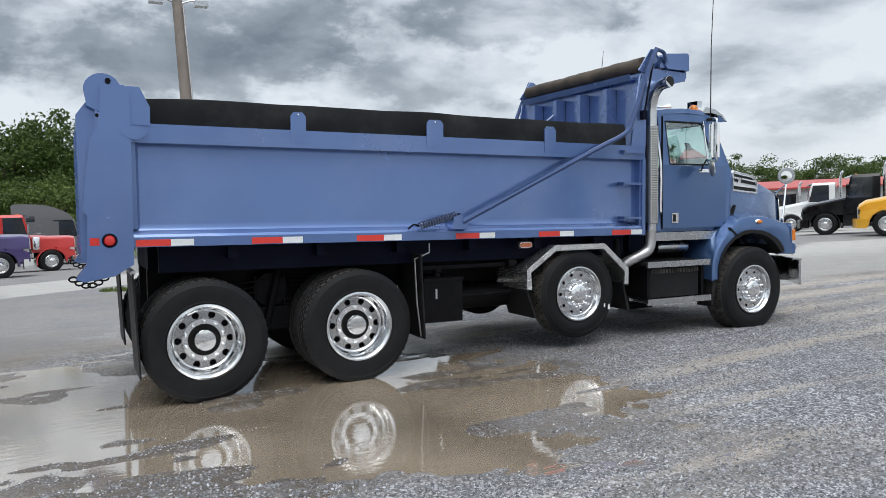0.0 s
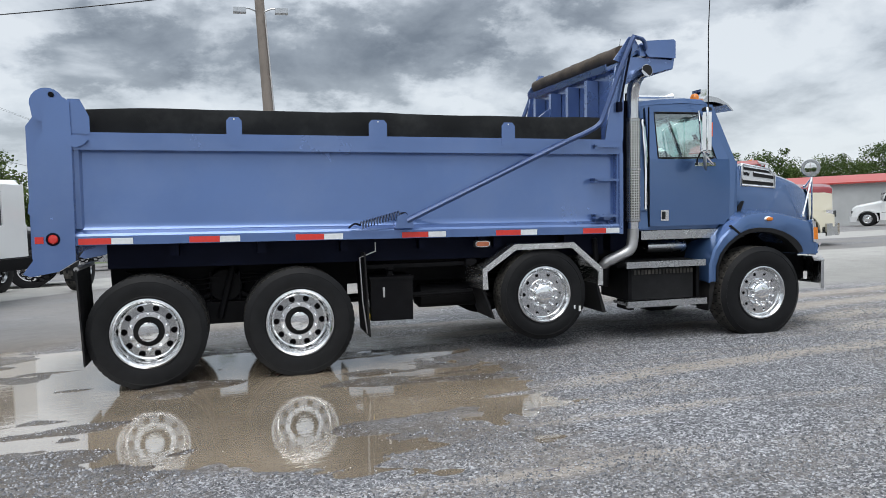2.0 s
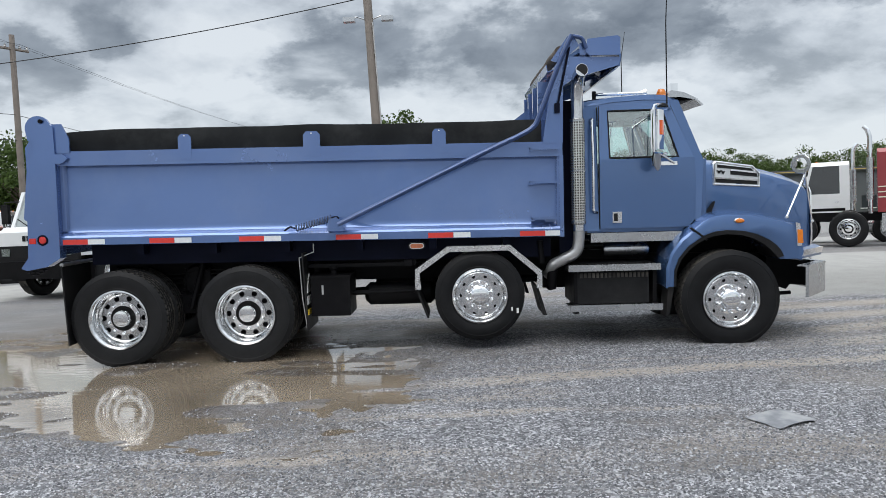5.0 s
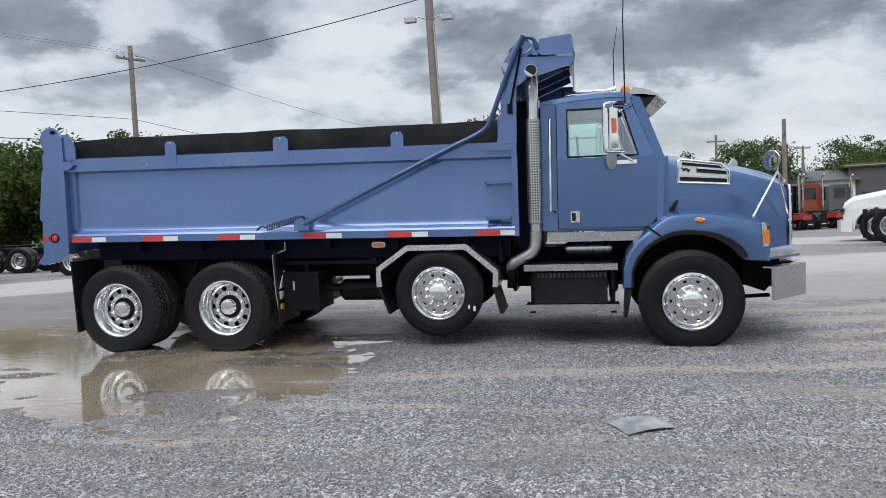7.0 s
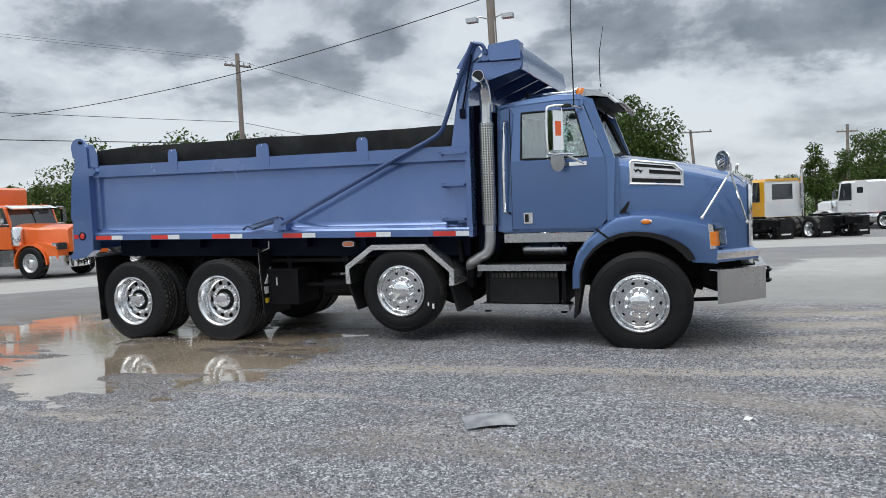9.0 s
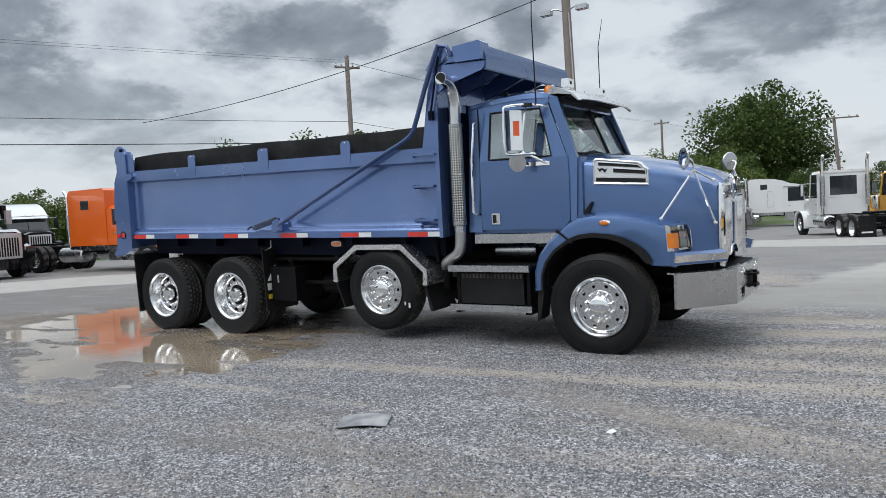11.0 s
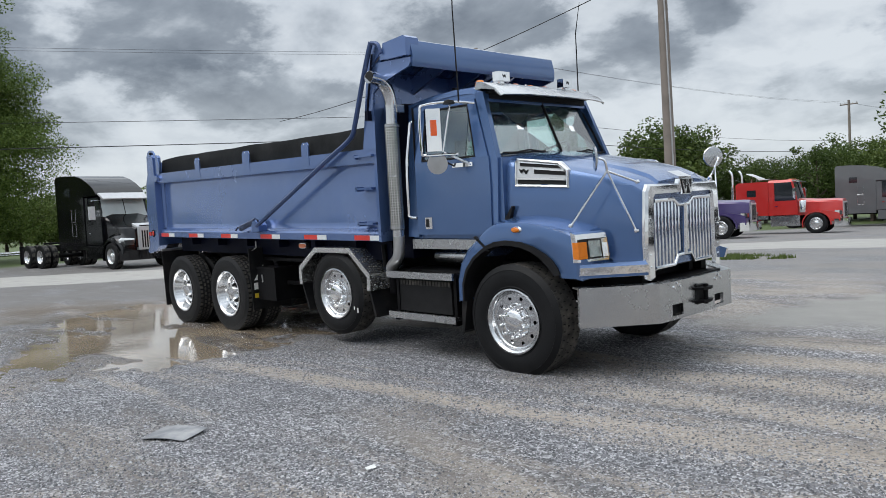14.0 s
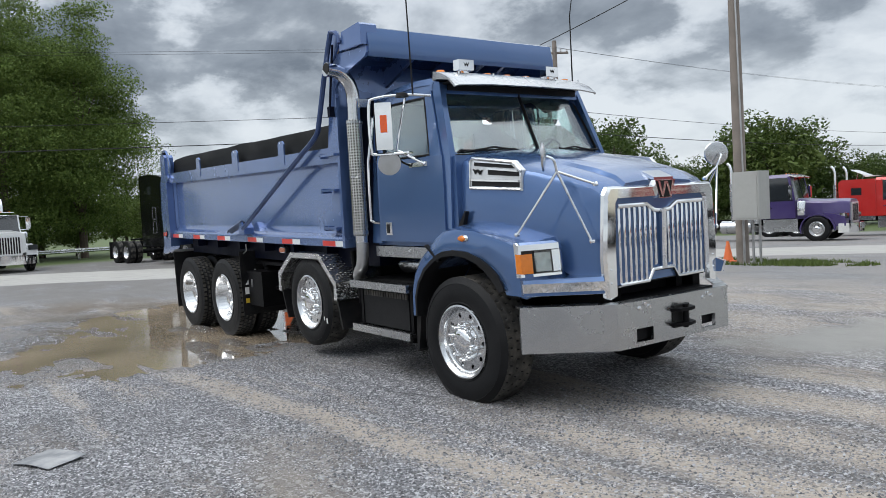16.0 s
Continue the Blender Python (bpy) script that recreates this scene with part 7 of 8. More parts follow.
    # fenders and front wheels
    for s in (-1, 1):
        arc = [(0.66 * math.cos(radians(a)) * (1.0 if a > 90 else 1.06), 0.50 + 0.64 * math.sin(radians(a))) for a in range(-5, 196, 20)]
        fd = part("fender", strip(B(), arc[::-1], "y", s * 1.18, s * 0.72, 0.05), color2 if lower else color, T, bevel=0.012)
        part("fender_side", prism(B(), [(0.66 + 0.04, 0.45), (0.72, 0.62), (0.9, 0.62), (nx - 0.05, 0.62), (nx - 0.05, 1.0), (0.60, 1.12), (0.25, 1.18)] + [(0.62 * math.cos(radians(a)), 0.50 + 0.61 * math.sin(radians(a))) for a in (62, 40, 20, 5)], "y", s * 1.10, s * 0.66), color2 if lower else color, fd, bevel=0.02)
        hl = part("headlamp", bev(box(B(), nx - 0.08, nx + 0.0, s * 1.10, s * 0.74, 0.92, 1.12), 0.03), LAMP, T, "headlamp")
        if not aero:
            part("lamp_pod", bev(box(B(), nx - 0.28, nx - 0.06, s * 1.08, s * 0.76, 0.90, 1.14), 0.04), CHROME, hl)
            ac = part("air_cleaner", lathe(B(), [(0, 1.08), (0.17, 1.10), (0.18, 1.14), (0.18, 1.66), (0.16, 1.70), (0, 1.71)], 18, (-0.62, s * 1.0, 0), "z"), CHROME, T, "chrome air cleaner")
        turn = pose(0, 0, 0, 0, 0, 180) if s > 0 else Matrix()
        wheel(T, FAR["big"], Matrix.Translation((0, s * 1.03, 0.515)) @ turn, nuts=False)
        for dx in (0.0, 1.35):
            wheel(T, FAR["deep"], Matrix.Translation((-wheelbase - dx, s * 1.05, 0.515)) @ turn, nuts=False)
            wheel(T, FAR["deep"], Matrix.Translation((-wheelbase - dx, s * 0.72, 0.515)) @ turn, nuts=False)
        fl = part("mudflap", box(B(), -wheelbase - 1.35 - 0.72, -wheelbase - 1.35 - 0.70, s * 1.2, s * 0.58, 0.18, 1.0), FLAP, T, "black mudflap")
        part("print", box(B(), -wheelbase - 1.35 - 0.724, -wheelbase - 1.35 - 0.72, s * 1.1, s * 0.7, 0.34, 0.40), WHITE_INK, fl)
        if tank:
            tk = part("fuel_tank", lathe(B(), [(0, -1.35), (0.24, -1.33), (0.29, -1.28), (0.29, 0.0), (0.24, 0.05), (0, 0.07)], 24, (min(back, cabx0) + 0.6, s * 0.82, 0.66), "x"), ALLOY, T, "polished fuel tank")
            for dx in (-1.0, -0.3):
                part("band", lathe(B(), [(0.296, dx - 0.03), (0.296, dx + 0.03)], 24, (min(back, cabx0) + 0.6, s * 0.82, 0.66), "x"), STEEL, tk)
        part("step_box", bev(box(B(), cabx0 + 0.1, cabx1 + 0.1, s * 1.08, s * 0.6, 0.42, 0.95), 0.02), STEEL if not aero else color2, T)
    for dx in (0.0, 1.35):
        part("axle", tube(B(), [(-wheelbase - dx, -0.9, 0.515), (-wheelbase - dx, 0.9, 0.515)], 0.09, 10), BLACK, T)
    part("axle", tube(B(), [(0, -0.9, 0.50), (0, 0.9, 0.50)], 0.06, 10), BLACK, T)
    part("fifth_wheel", prism(B(), [(-wheelbase - 1.3, -0.45), (-wheelbase - 1.3, 0.45), (-wheelbase - 0.4, 0.45), (-wheelbase - 0.1, 0.2), (-wheelbase - 0.1, -0.2), (-wheelbase - 0.4, -0.45)], "z", 1.04, 1.12), BLACK, T, "greasy fifth wheel")
    part("engine", bev(box(B(), -0.9, 0.8, -0.4, 0.4, 0.55, 1.3), 0.05), BLACK, T)
    # grille and bumper
    gz0, gz1 = 0.72, noseh - (0.42 if aero and not nose else 0.16)
    if screen:
        part("grille_shell", bev(loft(B(), [[(nx - 0.1, -0.58, gz0), (nx + 0.035, -0.56, gz0), (nx + 0.035, 0.56, gz0), (nx - 0.1, 0.58, gz0)], [(nx - 0.30, -0.62, gz1 + 0.22), (nx + 0.02, -0.58, gz1 + 0.08), (nx + 0.02, 0.58, gz1 + 0.08), (nx - 0.30, 0.62, gz1 + 0.22)]]), 0.03), PALE_CHROME, T, "bright grille surround")
    gr = part("grille", bev(box(B(), nx - 0.02, nx + 0.05, -0.50, 0.50, gz0, gz1), 0.03), PALE_CHROME if screen else BRIGHT, T, "upright chrome grille")
    for k in range(9):
        y = -0.40 + 0.1 * k
        part("slot", box(B(), nx + 0.047, nx + 0.054, y - 0.03, y + 0.03, gz0 + 0.08, gz1 - 0.08), PLASTIC, gr)
    part("bumper", strip(B(), [(nx - 0.30, 1.20), (nx + 0.05, 1.02), (nx + 0.22, 0.6), (nx + 0.22, -0.6), (nx + 0.05, -1.02), (nx - 0.30, -1.20)], "z", 0.34, 0.72, 0.06), bumper or (color2 if aero else CHROME), T, "front bumper", 0.02)
    # stacks
    for s in ((-1, 1) if stacks == 2 else (-1,) if stacks == 1 else ()):
        x = back - 0.18
        st = part("exhaust_pipe", tube(B(), [(x, s * 0.92, 0.95), (x, s * 0.92, roofz + 0.35), (x - 0.06, s * 0.92, roofz + 0.55), (x - 0.16, s * 0.92, roofz + 0.66)], 0.065, 12), CHROME, T, "chrome exhaust stack")
        part("heat_shield", tube(B(), [(x, s * 0.92, 1.35), (x, s * 0.92, roofz - 0.25)], 0.10, 12), STEEL, st)
    if dish:
        dd = part("roof_dish", prism(B(), [(-3.4, roofz + 0.45), (-2.7, roofz + 0.12), (-2.0, roofz + 0.08), (-2.75, roofz + 0.05), (-2.9, roofz + 0.2), (-3.35, roofz + 0.40)], "y", -0.7, 0.7), P_WHITE, T, "pale roof wind deflector", 0.01)
        for y in (-0.5, 0.5):
            part("prop", tube(B(), [(-3.2, y, roofz - 0.1), (-3.1, y, roofz + 0.3)], 0.02, 6), STEEL, dd)
    return T


def near_axle(x, y, heading, off=1.1):
    """Front-axle middle of a truck whose near (right-hand) front wheel stands at (x, y)."""
    h = radians(heading)
    return (x - math.sin(h) * off, y + math.cos(h) * off)


def far_axle(x, y, heading, off=1.1):
    h = radians(heading)
    return (x + math.sin(h) * off, y - math.cos(h) * off)


def polar(eye, az, dist):
    return eye[0] + dist * math.cos(radians(az)), eye[1] + dist * math.sin(radians(az))


def yard_truck(spot, heading):
    """A short-nosed white truck with an upright windscreen and black chassis."""
    T = thing("yard_truck", "white short-nosed truck with a broad windscreen and black bumper", "truck",
              Matrix.Translation((spot[0], spot[1], float(ground_z(*spot)))) @ pose(0, 0, 0, 0, 0, heading), "trucks parked in the yard")
    for s in (-1, 1):
        part("frame_rail", box(B(), -4.8, 0.8, s * 0.44, s * 0.36, 0.62, 0.88), BLACK, T)
        turn = pose(0, 0, 0, 0, 0, 180) if s > 0 else Matrix()
        wheel(T, FAR["big"], Matrix.Translation((0, s * 1.03, 0.515)) @ turn, nuts=False)
        wheel(T, FAR["deep"], Matrix.Translation((-3.8, s * 1.05, 0.515)) @ turn, nuts=False)
        part("fender", strip(B(), [(0.62 * math.cos(radians(a)), 0.5 + 0.60 * math.sin(radians(a))) for a in range(190, -20, -20)], "y", s * 1.2, s * 0.8, 0.04), BLACK, T)
    cab = part("cab", bev(prism(B(), [(-1.7, 0.95), (-1.7, 1.62), (0.78, 1.62), (0.95, 1.50), (0.98, 0.95)], "y", -1.12, 1.12), 0.05), P_WHITE, T)
    part("roof", loft(B(), [[(-1.7, -1.08, 2.42), (-1.7, -0.9, 2.58), (-1.7, 0.9, 2.58), (-1.7, 1.08, 2.42)], [(0.30, -1.06, 2.36), (0.2, -0.88, 2.52), (0.2, 0.88, 2.52), (0.30, 1.06, 2.36)]]), P_WHITE, cab, bevel=0.03)
    ws = part("windscreen", loft(B(), [[(0.62, -1.0, 1.62), (0.68, 0, 1.62), (0.62, 1.0, 1.62), (0.59, 1.0, 1.62), (0.65, 0, 1.62), (0.59, -1.0, 1.62)],
                                       [(0.26, -0.95, 2.40), (0.31, 0, 2.40), (0.26, 0.95, 2.40), (0.23, 0.95, 2.40), (0.28, 0, 2.40), (0.23, -0.95, 2.40)]]), PALE_PANE, cab, "broad pale windscreen")
    for y in (-0.5, 0.35):
        part("wiper", tube(B(), [(0.70, y, 1.62), (0.66, y - 0.35, 1.80)], 0.012, 6), PLASTIC, ws)
    for s in (-1, 1):
        part("pillar", prism(B(), [(0.52, 1.6), (0.66, 1.6), (0.30, 2.42), (0.18, 2.42)], "y", s * 1.08, s * 0.98), P_WHITE, cab)
        part("back_pillar", box(B(), -1.7, -0.95, s * 1.10, s * 1.02, 1.6, 2.46), P_WHITE, cab)
        door = part("door", bev(box(B(), -0.95, 0.5, s * 1.135, s * 1.10, 1.0, 1.60), 0.01), P_WHITE, cab)
        part("side_window", prism(B(), [(-0.95, 1.6), (0.54, 1.6), (0.22, 2.40), (-0.95, 2.40)], "y", s * 1.07, s * 1.06), DARK_PANE, door)
        mr = part("mirror", bev(box(B(), 0.42, 0.50, s * 1.42 - 0.1, s * 1.42 + 0.1, 1.70, 2.15), 0.03), PLASTIC, T, "black door mirror")
        part("mirror_arm", tube(B(), [(0.40, s * 1.06, 2.2), (0.46, s * 1.42, 2.2), (0.46, s * 1.42, 1.65), (0.5, s * 1.1, 1.62)], 0.015, 6), PLASTIC, mr)
        part("headlamp", bev(box(B(), 0.95, 1.02, s * 0.98, s * 0.74, 0.98, 1.14), 0.02), LAMP_GREEN, T, "square headlamp")
    for k in range(7):
        part("vent", box(B(), 0.945, 0.985, -0.36 + 0.12 * k - 0.035, -0.36 + 0.12 * k + 0.035, 1.30, 1.42), PLASTIC, cab)
    part("valance", box(B(), 0.90, 1.0, -1.13, 1.13, 0.86, 1.20), PLASTIC, T, "black lamp panel")
    part("bumper", bev(box(B(), 0.92, 1.12, -1.18, 1.18, 0.48, 0.86), 0.03), BLACK, T, "deep black bumper")
    part("engine", box(B(), -0.8, 0.8, -0.4, 0.4, 0.5, 1.0), BLACK, T)
    part("beacon", lathe(B(), [(0.06, 2.52), (0.05, 2.66), (0.0, 2.68)], 12, (-0.6, 0.4, 0.03), "z"), AMBER, T)
    return T


# the row across the road
tractor("purple long-nosed sleeper truck with chrome stack and tank", near_axle(-10.1, 25.7, 10), 10, P_PURPLE, 5.6, 1.1, 2.85, sleeper_height=2.8)
tractor("red long-nosed sleeper truck with a roof wind deflector", near_axle(-8.45, 32.9, 8), 8, P_RED, 5.8, 1.6, 2.8, sleeper_height=2.75, stacks=2, dish=True)
tractor("grey aerodynamic high-roof sleeper truck", near_axle(-6.2, 43.4, 4), 4, P_GREY, 5.6, 2.2, 2.8, True, 3.75, fairing=True, stacks=0, tank=False, visor=False)
tractor("white mid-roof sleeper truck with chrome tank", near_axle(-1.4, 47.5, 4), 4, P_WHITE, 5.6, 2.2, 2.8, False, 3.35, fairing=True, stacks=2)
# angled row with tails towards the yard
tractor("white day-cab truck with bare frame", far_axle(-1.0, 30.2, 112), 112, P_WHITE, 5.0, 0, 2.9, True, stacks=2)
tractor("yellow and white day-cab truck with bare frame", (2.6, 31.4), 122, P_YELLOW, 4.2, 0, 2.8, False, stacks=1, back_color=P_WHITE)
tractor("white sleeper truck on a red frame", (8.2, 43.6), 126, P_WHITE, 4.4, 0.9, 2.9, False, 2.9, stacks=1, frame_color=P_RED)
tractor("black sleeper truck on a red frame", (10.8, 45.4), 124, P_BLACK, 4.4, 0.7, 2.9, False, 2.9, stacks=1, frame_color=P_RED)
tractor("rust-orange day-cab truck with two stacks", (13.4, 47.2), 122, P_RUST, 4.3, 0, 2.9, False, stacks=2)
tractor("silver day-cab truck far down the row", (16.0, 49.5), 122, P_GREY, 4.3, 0, 2.8, True, stacks=1)
# nearer white truck, tail to the yard
tractor("white aerodynamic day-cab truck with bare frame", far_axle(8.4, 16.8, 154, 1.0), 154, P_WHITE, 3.4, 0, 2.8, True, stacks=1, tail=0.8)
# red and cream chassis truck beside the yard
tractor("dark red and cream chassis truck with chrome trim", near_axle(11.3, 11.2, -29), -29, P_DARKRED, 3.0, 0, 2.83, False, lower=P_CREAM, stacks=1, tail=0.0, tank=False,
        belt=2.02, nose=1.98, door_color=P_DARKRED, stripes=P_CREAM, bumper=STEEL)
# far side of the yard
tractor("black day-cab truck with white steps", far_axle(24.2, 15.2, 122), 122, P_BLACK, 4.6, 0, 2.8, True, stacks=1)
tractor("white day-cab truck with black fender", far_axle(29.4, 21.1, 122), 122, P_WHITE, 4.6, 0, 2.8, True, stacks=1)
tractor("yellow aerodynamic truck with a sloping nose", far_axle(21.9, 10.8, 122), 122, P_YELLOW, 4.6, 0, 2.8, True, stacks=1)
tractor("black long-nosed day-cab truck by the shed", far_axle(34.5, 27.5, 126), 126, P_BLACK, 4.6, 0, 2.6, False, stacks=2)
tractor("white high-roof truck by the shed", far_axle(37.0, 34.0, 128), 128, P_WHITE, 4.6, 1.6, 2.4, True, 3.2, fairing=True, stacks=0)
# tail end of the yard
yard_truck(far_axle(-10.7, 7.45, 252), 252)
tractor("black aerodynamic truck with bare frame", near_axle(-11.2, 13.3, 8), 8, P_BLACK, 5.0, 0, 2.3, True, stacks=0)
tractor("white truck with bare frame and polished tank", near_axle(-17.6, 16.6, 8), 8, P_WHITE, 4.9, 0, 2.4, False, stacks=1)
tractor("orange long-nosed sleeper truck with chrome grille", near_axle(-20.0, 8.7, 3), 3, P_ORANGE, 6.4, 2.1, 2.45, False, 3.1, stacks=2)
tractor("black high-roof sleeper truck with chrome visor and bare frame", near_axle(-25.1, 4.85, 6), 6, P_BLACK, 6.3, 2.4, 3.0, True, 3.9, fairing=True, stacks=0, tank=False, nose=1.70, belt=2.08, visor=False, screen=PALE_PANE)
tractor("dark truck with a white sleeper roof", (-33.8, 12.6), -16, P_BLACK, 5.0, 1.6, 2.5, True, 3.2, fairing=True, stacks=1, back_color=P_WHITE, nose=1.7, visor=True, top=P_WHITE)
tractor("white truck with a broad chrome bumper", near_axle(-31.6, -1.9, 6), 6, P_WHITE, 5.0, 1.2, 2.6, False, 2.6, stacks=2)
tractor("white sleeper truck seen from its front", (-40.0, 20.0), -25, P_WHITE, 5.0, 1.6, 2.5, True, 3.1, fairing=True, stacks=1)


# ---- poles, wires and yard objects ----
def pole(x, y, h, r, label, arms=(), lean_to=(0, 0)):
    T = thing("utility_pole", label, "utility pole", Matrix.Translation((x, y, 0)), "utility poles")
    pts = [(lean_to[0] * t, lean_to[1] * t, h * t - 1.2 * (t == 0)) for t in (0, 0.25, 0.5, 0.75, 1)]
    part("mast", tube(B(), pts, r, 14, [r * k for k in (1.12, 1.05, 1.0, 0.93, 0.85)]), WOOD, T, "weathered grey wooden mast")
    for z, ang, L in arms:
        c, s = math.cos(radians(ang)), math.sin(radians(ang))
        arm = part("cross_arm", tube(B(), [(-c * L, -s * L, z), (c * L, s * L, z)], 0.06, 6), WOOD, T)
        for k in (-0.9, -0.45, 0.45, 0.9):
            part("insulator", lathe(B(), [(0.03, z + 0.04), (0.055, z + 0.09), (0.03, z + 0.13), (0.05, z + 0.17), (0, z + 0.2)], 10, (c * L * k, s * L * k, 0), "z"), PIPE, arm)
    return T


cam_pole = pole(-4.78, 11.1, 8.2, 0.135, "weathered wooden pole with security lamps and a grey switch box", lean_to=(-0.255, 0.34))
for s in (-1, 1):
    br = part("lamp_arm", tube(B(), smooth_path([(-0.21, 0.28, 6.85), (-0.21 + s * 0.30, 0.19, 6.95), (-0.21 + s * 0.48, 0.14, 6.90)]), 0.022, 8), STEEL, cam_pole)
    part("floodlight", bev(box(B(), -0.21 + s * 0.52 - 0.16, -0.21 + s * 0.52 + 0.16, -0.02, 0.20, 6.80, 6.92), 0.03), STEEL, br, "grey floodlight head")
sb = part("switch_box", bev(box(B(), 0.05, 0.69, -0.46, 0.0, 1.03, 2.12), 0.015), BOXGREY, cam_pole, "grey sheet-metal switch box")
part("door", bev(box(B(), 0.09, 0.65, -0.475, -0.455, 1.07, 2.08), 0.008), BOXGREY, sb)
for x in (0.15, 0.38, 0.55):
    part("conduit", tube(B(), [(x, -0.2, -0.05), (x, -0.2, 1.1)], 0.03, 8), PIPE, sb)
part("conduit", tube(B(), [(0.09, -0.05, 2.1), (-0.10, 0.16, 6.8)], 0.02, 6), PIPE, sb)

cone = thing("traffic_cone", "orange plastic traffic cone beside the pole", "traffic cone", Matrix.Translation((-5.35, 11.4, float(ground_z(-5.35, 11.4)))))
part("base", bev(box(B(), -0.18, 0.18, -0.18, 0.18, 0, 0.035), 0.01), CONE, cone)
part("body", lathe(B(), [(0.13, 0.03), (0.10, 0.12), (0.03, 0.50), (0.0, 0.505)], 18, (0, 0, 0), "z"), CONE, cone)

pole(-21.4, 22.6, 9.9, 0.13, "wooden pole with a cross-arm carrying wires", ((9.3, 60, 0.7),))
pole(13.6, 47.6, 6.9, 0.16, "stout wooden pole behind the parked trucks", ((5.9, 80, 0.35),))
pole(11.5, 62.0, 7.2, 0.13, "wooden pole with twin transformers", ((6.6, 20, 0.9),))
pole(-0.5, 58.0, 7.4, 0.13, "leaning wooden pole with a cross-arm", ((7.2, 20, 1.3),), (-0.5, 0))
pole(20.0, 66.0, 6.0, 0.12, "far weathered wooden utility pole", ((5.8, 30, 0.9),))
pole(-18.5, 74.0, 10.3, 0.13, "far wooden pole by the road", ((9.9, 0, 0.8),))
pole(-46.0, -30.0, 10.0, 0.13, "wooden pole at the road's bend", ((9.6, 60, 0.8),))


def wire(a, b, sag, r=0.014, n=24):
    a, b = Vector(a), Vector(b)
    mid = (a + b) / 2
    pts = [a + (b - a) * (i / n) - Vector((0, 0, 4 * sag * (i / n) * (1 - i / n))) - mid for i in range(n + 1)]
    ob = new("overhead_wire", data("overhead_wire", tube(B(), pts, r, 5), CABLE))
    ob.location = mid
    return tagged(ob, "thin black overhead wire on poles", "wire", "overhead wires")


wire((-5.02, 11.40, 7.52), (-26.2, 13.6, 6.3), 0.45)
# the pole line along the road
for z0, z1, off, r in ((6.5, 6.4, 0.0, 0.012), (5.42, 5.5, 0.0, 0.02), (9.75, 10.2, -0.5, 0.006), (9.45, 9.9, 0.4, 0.006)):
    wire((-46.0 + off, -30.0, z0), (-21.4 + off, 22.5, z0), 0.25, r)
    wire((-21.4 + off, 22.5, z0), (-18.5 + off, 74.0, z1), 0.5, r)
    wire((-18.5 + off, 74.0, z1), (-10.0 + off, 125.0, z1), 0.5, r)


def guard_rail(x, y0, y1):
    g = thing("guard_rail", "low pale metal guard rail along a grass verge", "guard rail", Matrix.Translation((x, 0, float(ground_z(x, y0)))))
    part("rail", prism(B(), [(0.0, 0.42), (0.06, 0.48), (0.02, 0.53), (0.06, 0.58), (0.0, 0.66), (-0.02, 0.66), (-0.02, 0.42)], "y", y0, y1), STEEL, g)
    for k in range(int((y1 - y0) / 2.5) + 1):
        part("post", box(B(), -0.12, -0.02, y0 + 2.5 * k - 0.05, y0 + 2.5 * k + 0.05, -0.1, 0.66), STEEL, g)


guard_rail(-41.0, -16.0, 6.5)


# ---- the torn sheet on the gravel ----
def scrap():
    bm = B()
    top, low = [], []
    for i in range(9):
        u = i / 8
        row, row2 = [], []
        for j in range(6):
            v = j / 5
            x = -0.21 + 0.42 * u + 0.05 * v
            y = -0.14 + 0.28 * v - 0.05 * u
            z = 0.014 + 0.012 * math.sin(math.pi * u) + 0.008 * v + 0.008 * noise.noise((u * 3, v * 3, 2))
            row.append(bm.verts.new((x, y, z)))
            row2.append(bm.verts.new((x, y, z - 0.004)))
        top.append(row), low.append(row2)
    for i in range(8):
        for j in range(5):
            bm.faces.new((top[i][j], top[i + 1][j], top[i + 1][j + 1], top[i][j + 1]))
            bm.faces.new((low[i][j], low[i][j + 1], low[i + 1][j + 1], low[i + 1][j]))
    for i in range(8):
        for j in (0, 5):
            bm.faces.new((top[i][j], low[i][j], low[i + 1][j], top[i + 1][j]))
    for j in range(5):
        for i in (0, 8):
            bm.faces.new((top[i][j], top[i][j + 1], low[i][j + 1], low[i][j]))
    return bm


SCRAP = mat("grey_scrap_sheet", (0.21, 0.217, 0.23), 0.42, 0.0, 0, 0.25, 8, 0.1, 30, (0.5, 0.49, 0.47), 0.6, 9)
sc = new("scrap_sheet", data("scrap_sheet", scrap(), SCRAP))
sc.matrix_world = Matrix.Translation((-0.80, -4.14, float(ground_z(-0.80, -4.14)) - 0.003)) @ pose(0, 0, 0, 0, 0, 36) @ Matrix.Diagonal((0.86, 1.0, 1.0, 1))
tagged(sc, "bent grey scrap sheet lying on the gravel", "debris")


paper = new("paper_scrap", data("paper_scrap", loft(B(), [[(-0.03, -0.02, 0.004), (0.03, -0.025, 0.010), (0.035, 0.02, 0.016), (-0.025, 0.022, 0.006)],
                                                     [(-0.03, -0.02, 0.007), (0.03, -0.025, 0.013), (0.035, 0.02, 0.019), (-0.025, 0.022, 0.009)]]), WHITE_INK))
paper.matrix_world = Matrix.Translation((0.94, -3.74, float(ground_z(0.94, -3.74)))) @ pose(0, 0, 0, 0, 0, 70)
tagged(paper, "small scrap of white paper on the gravel", "litter")


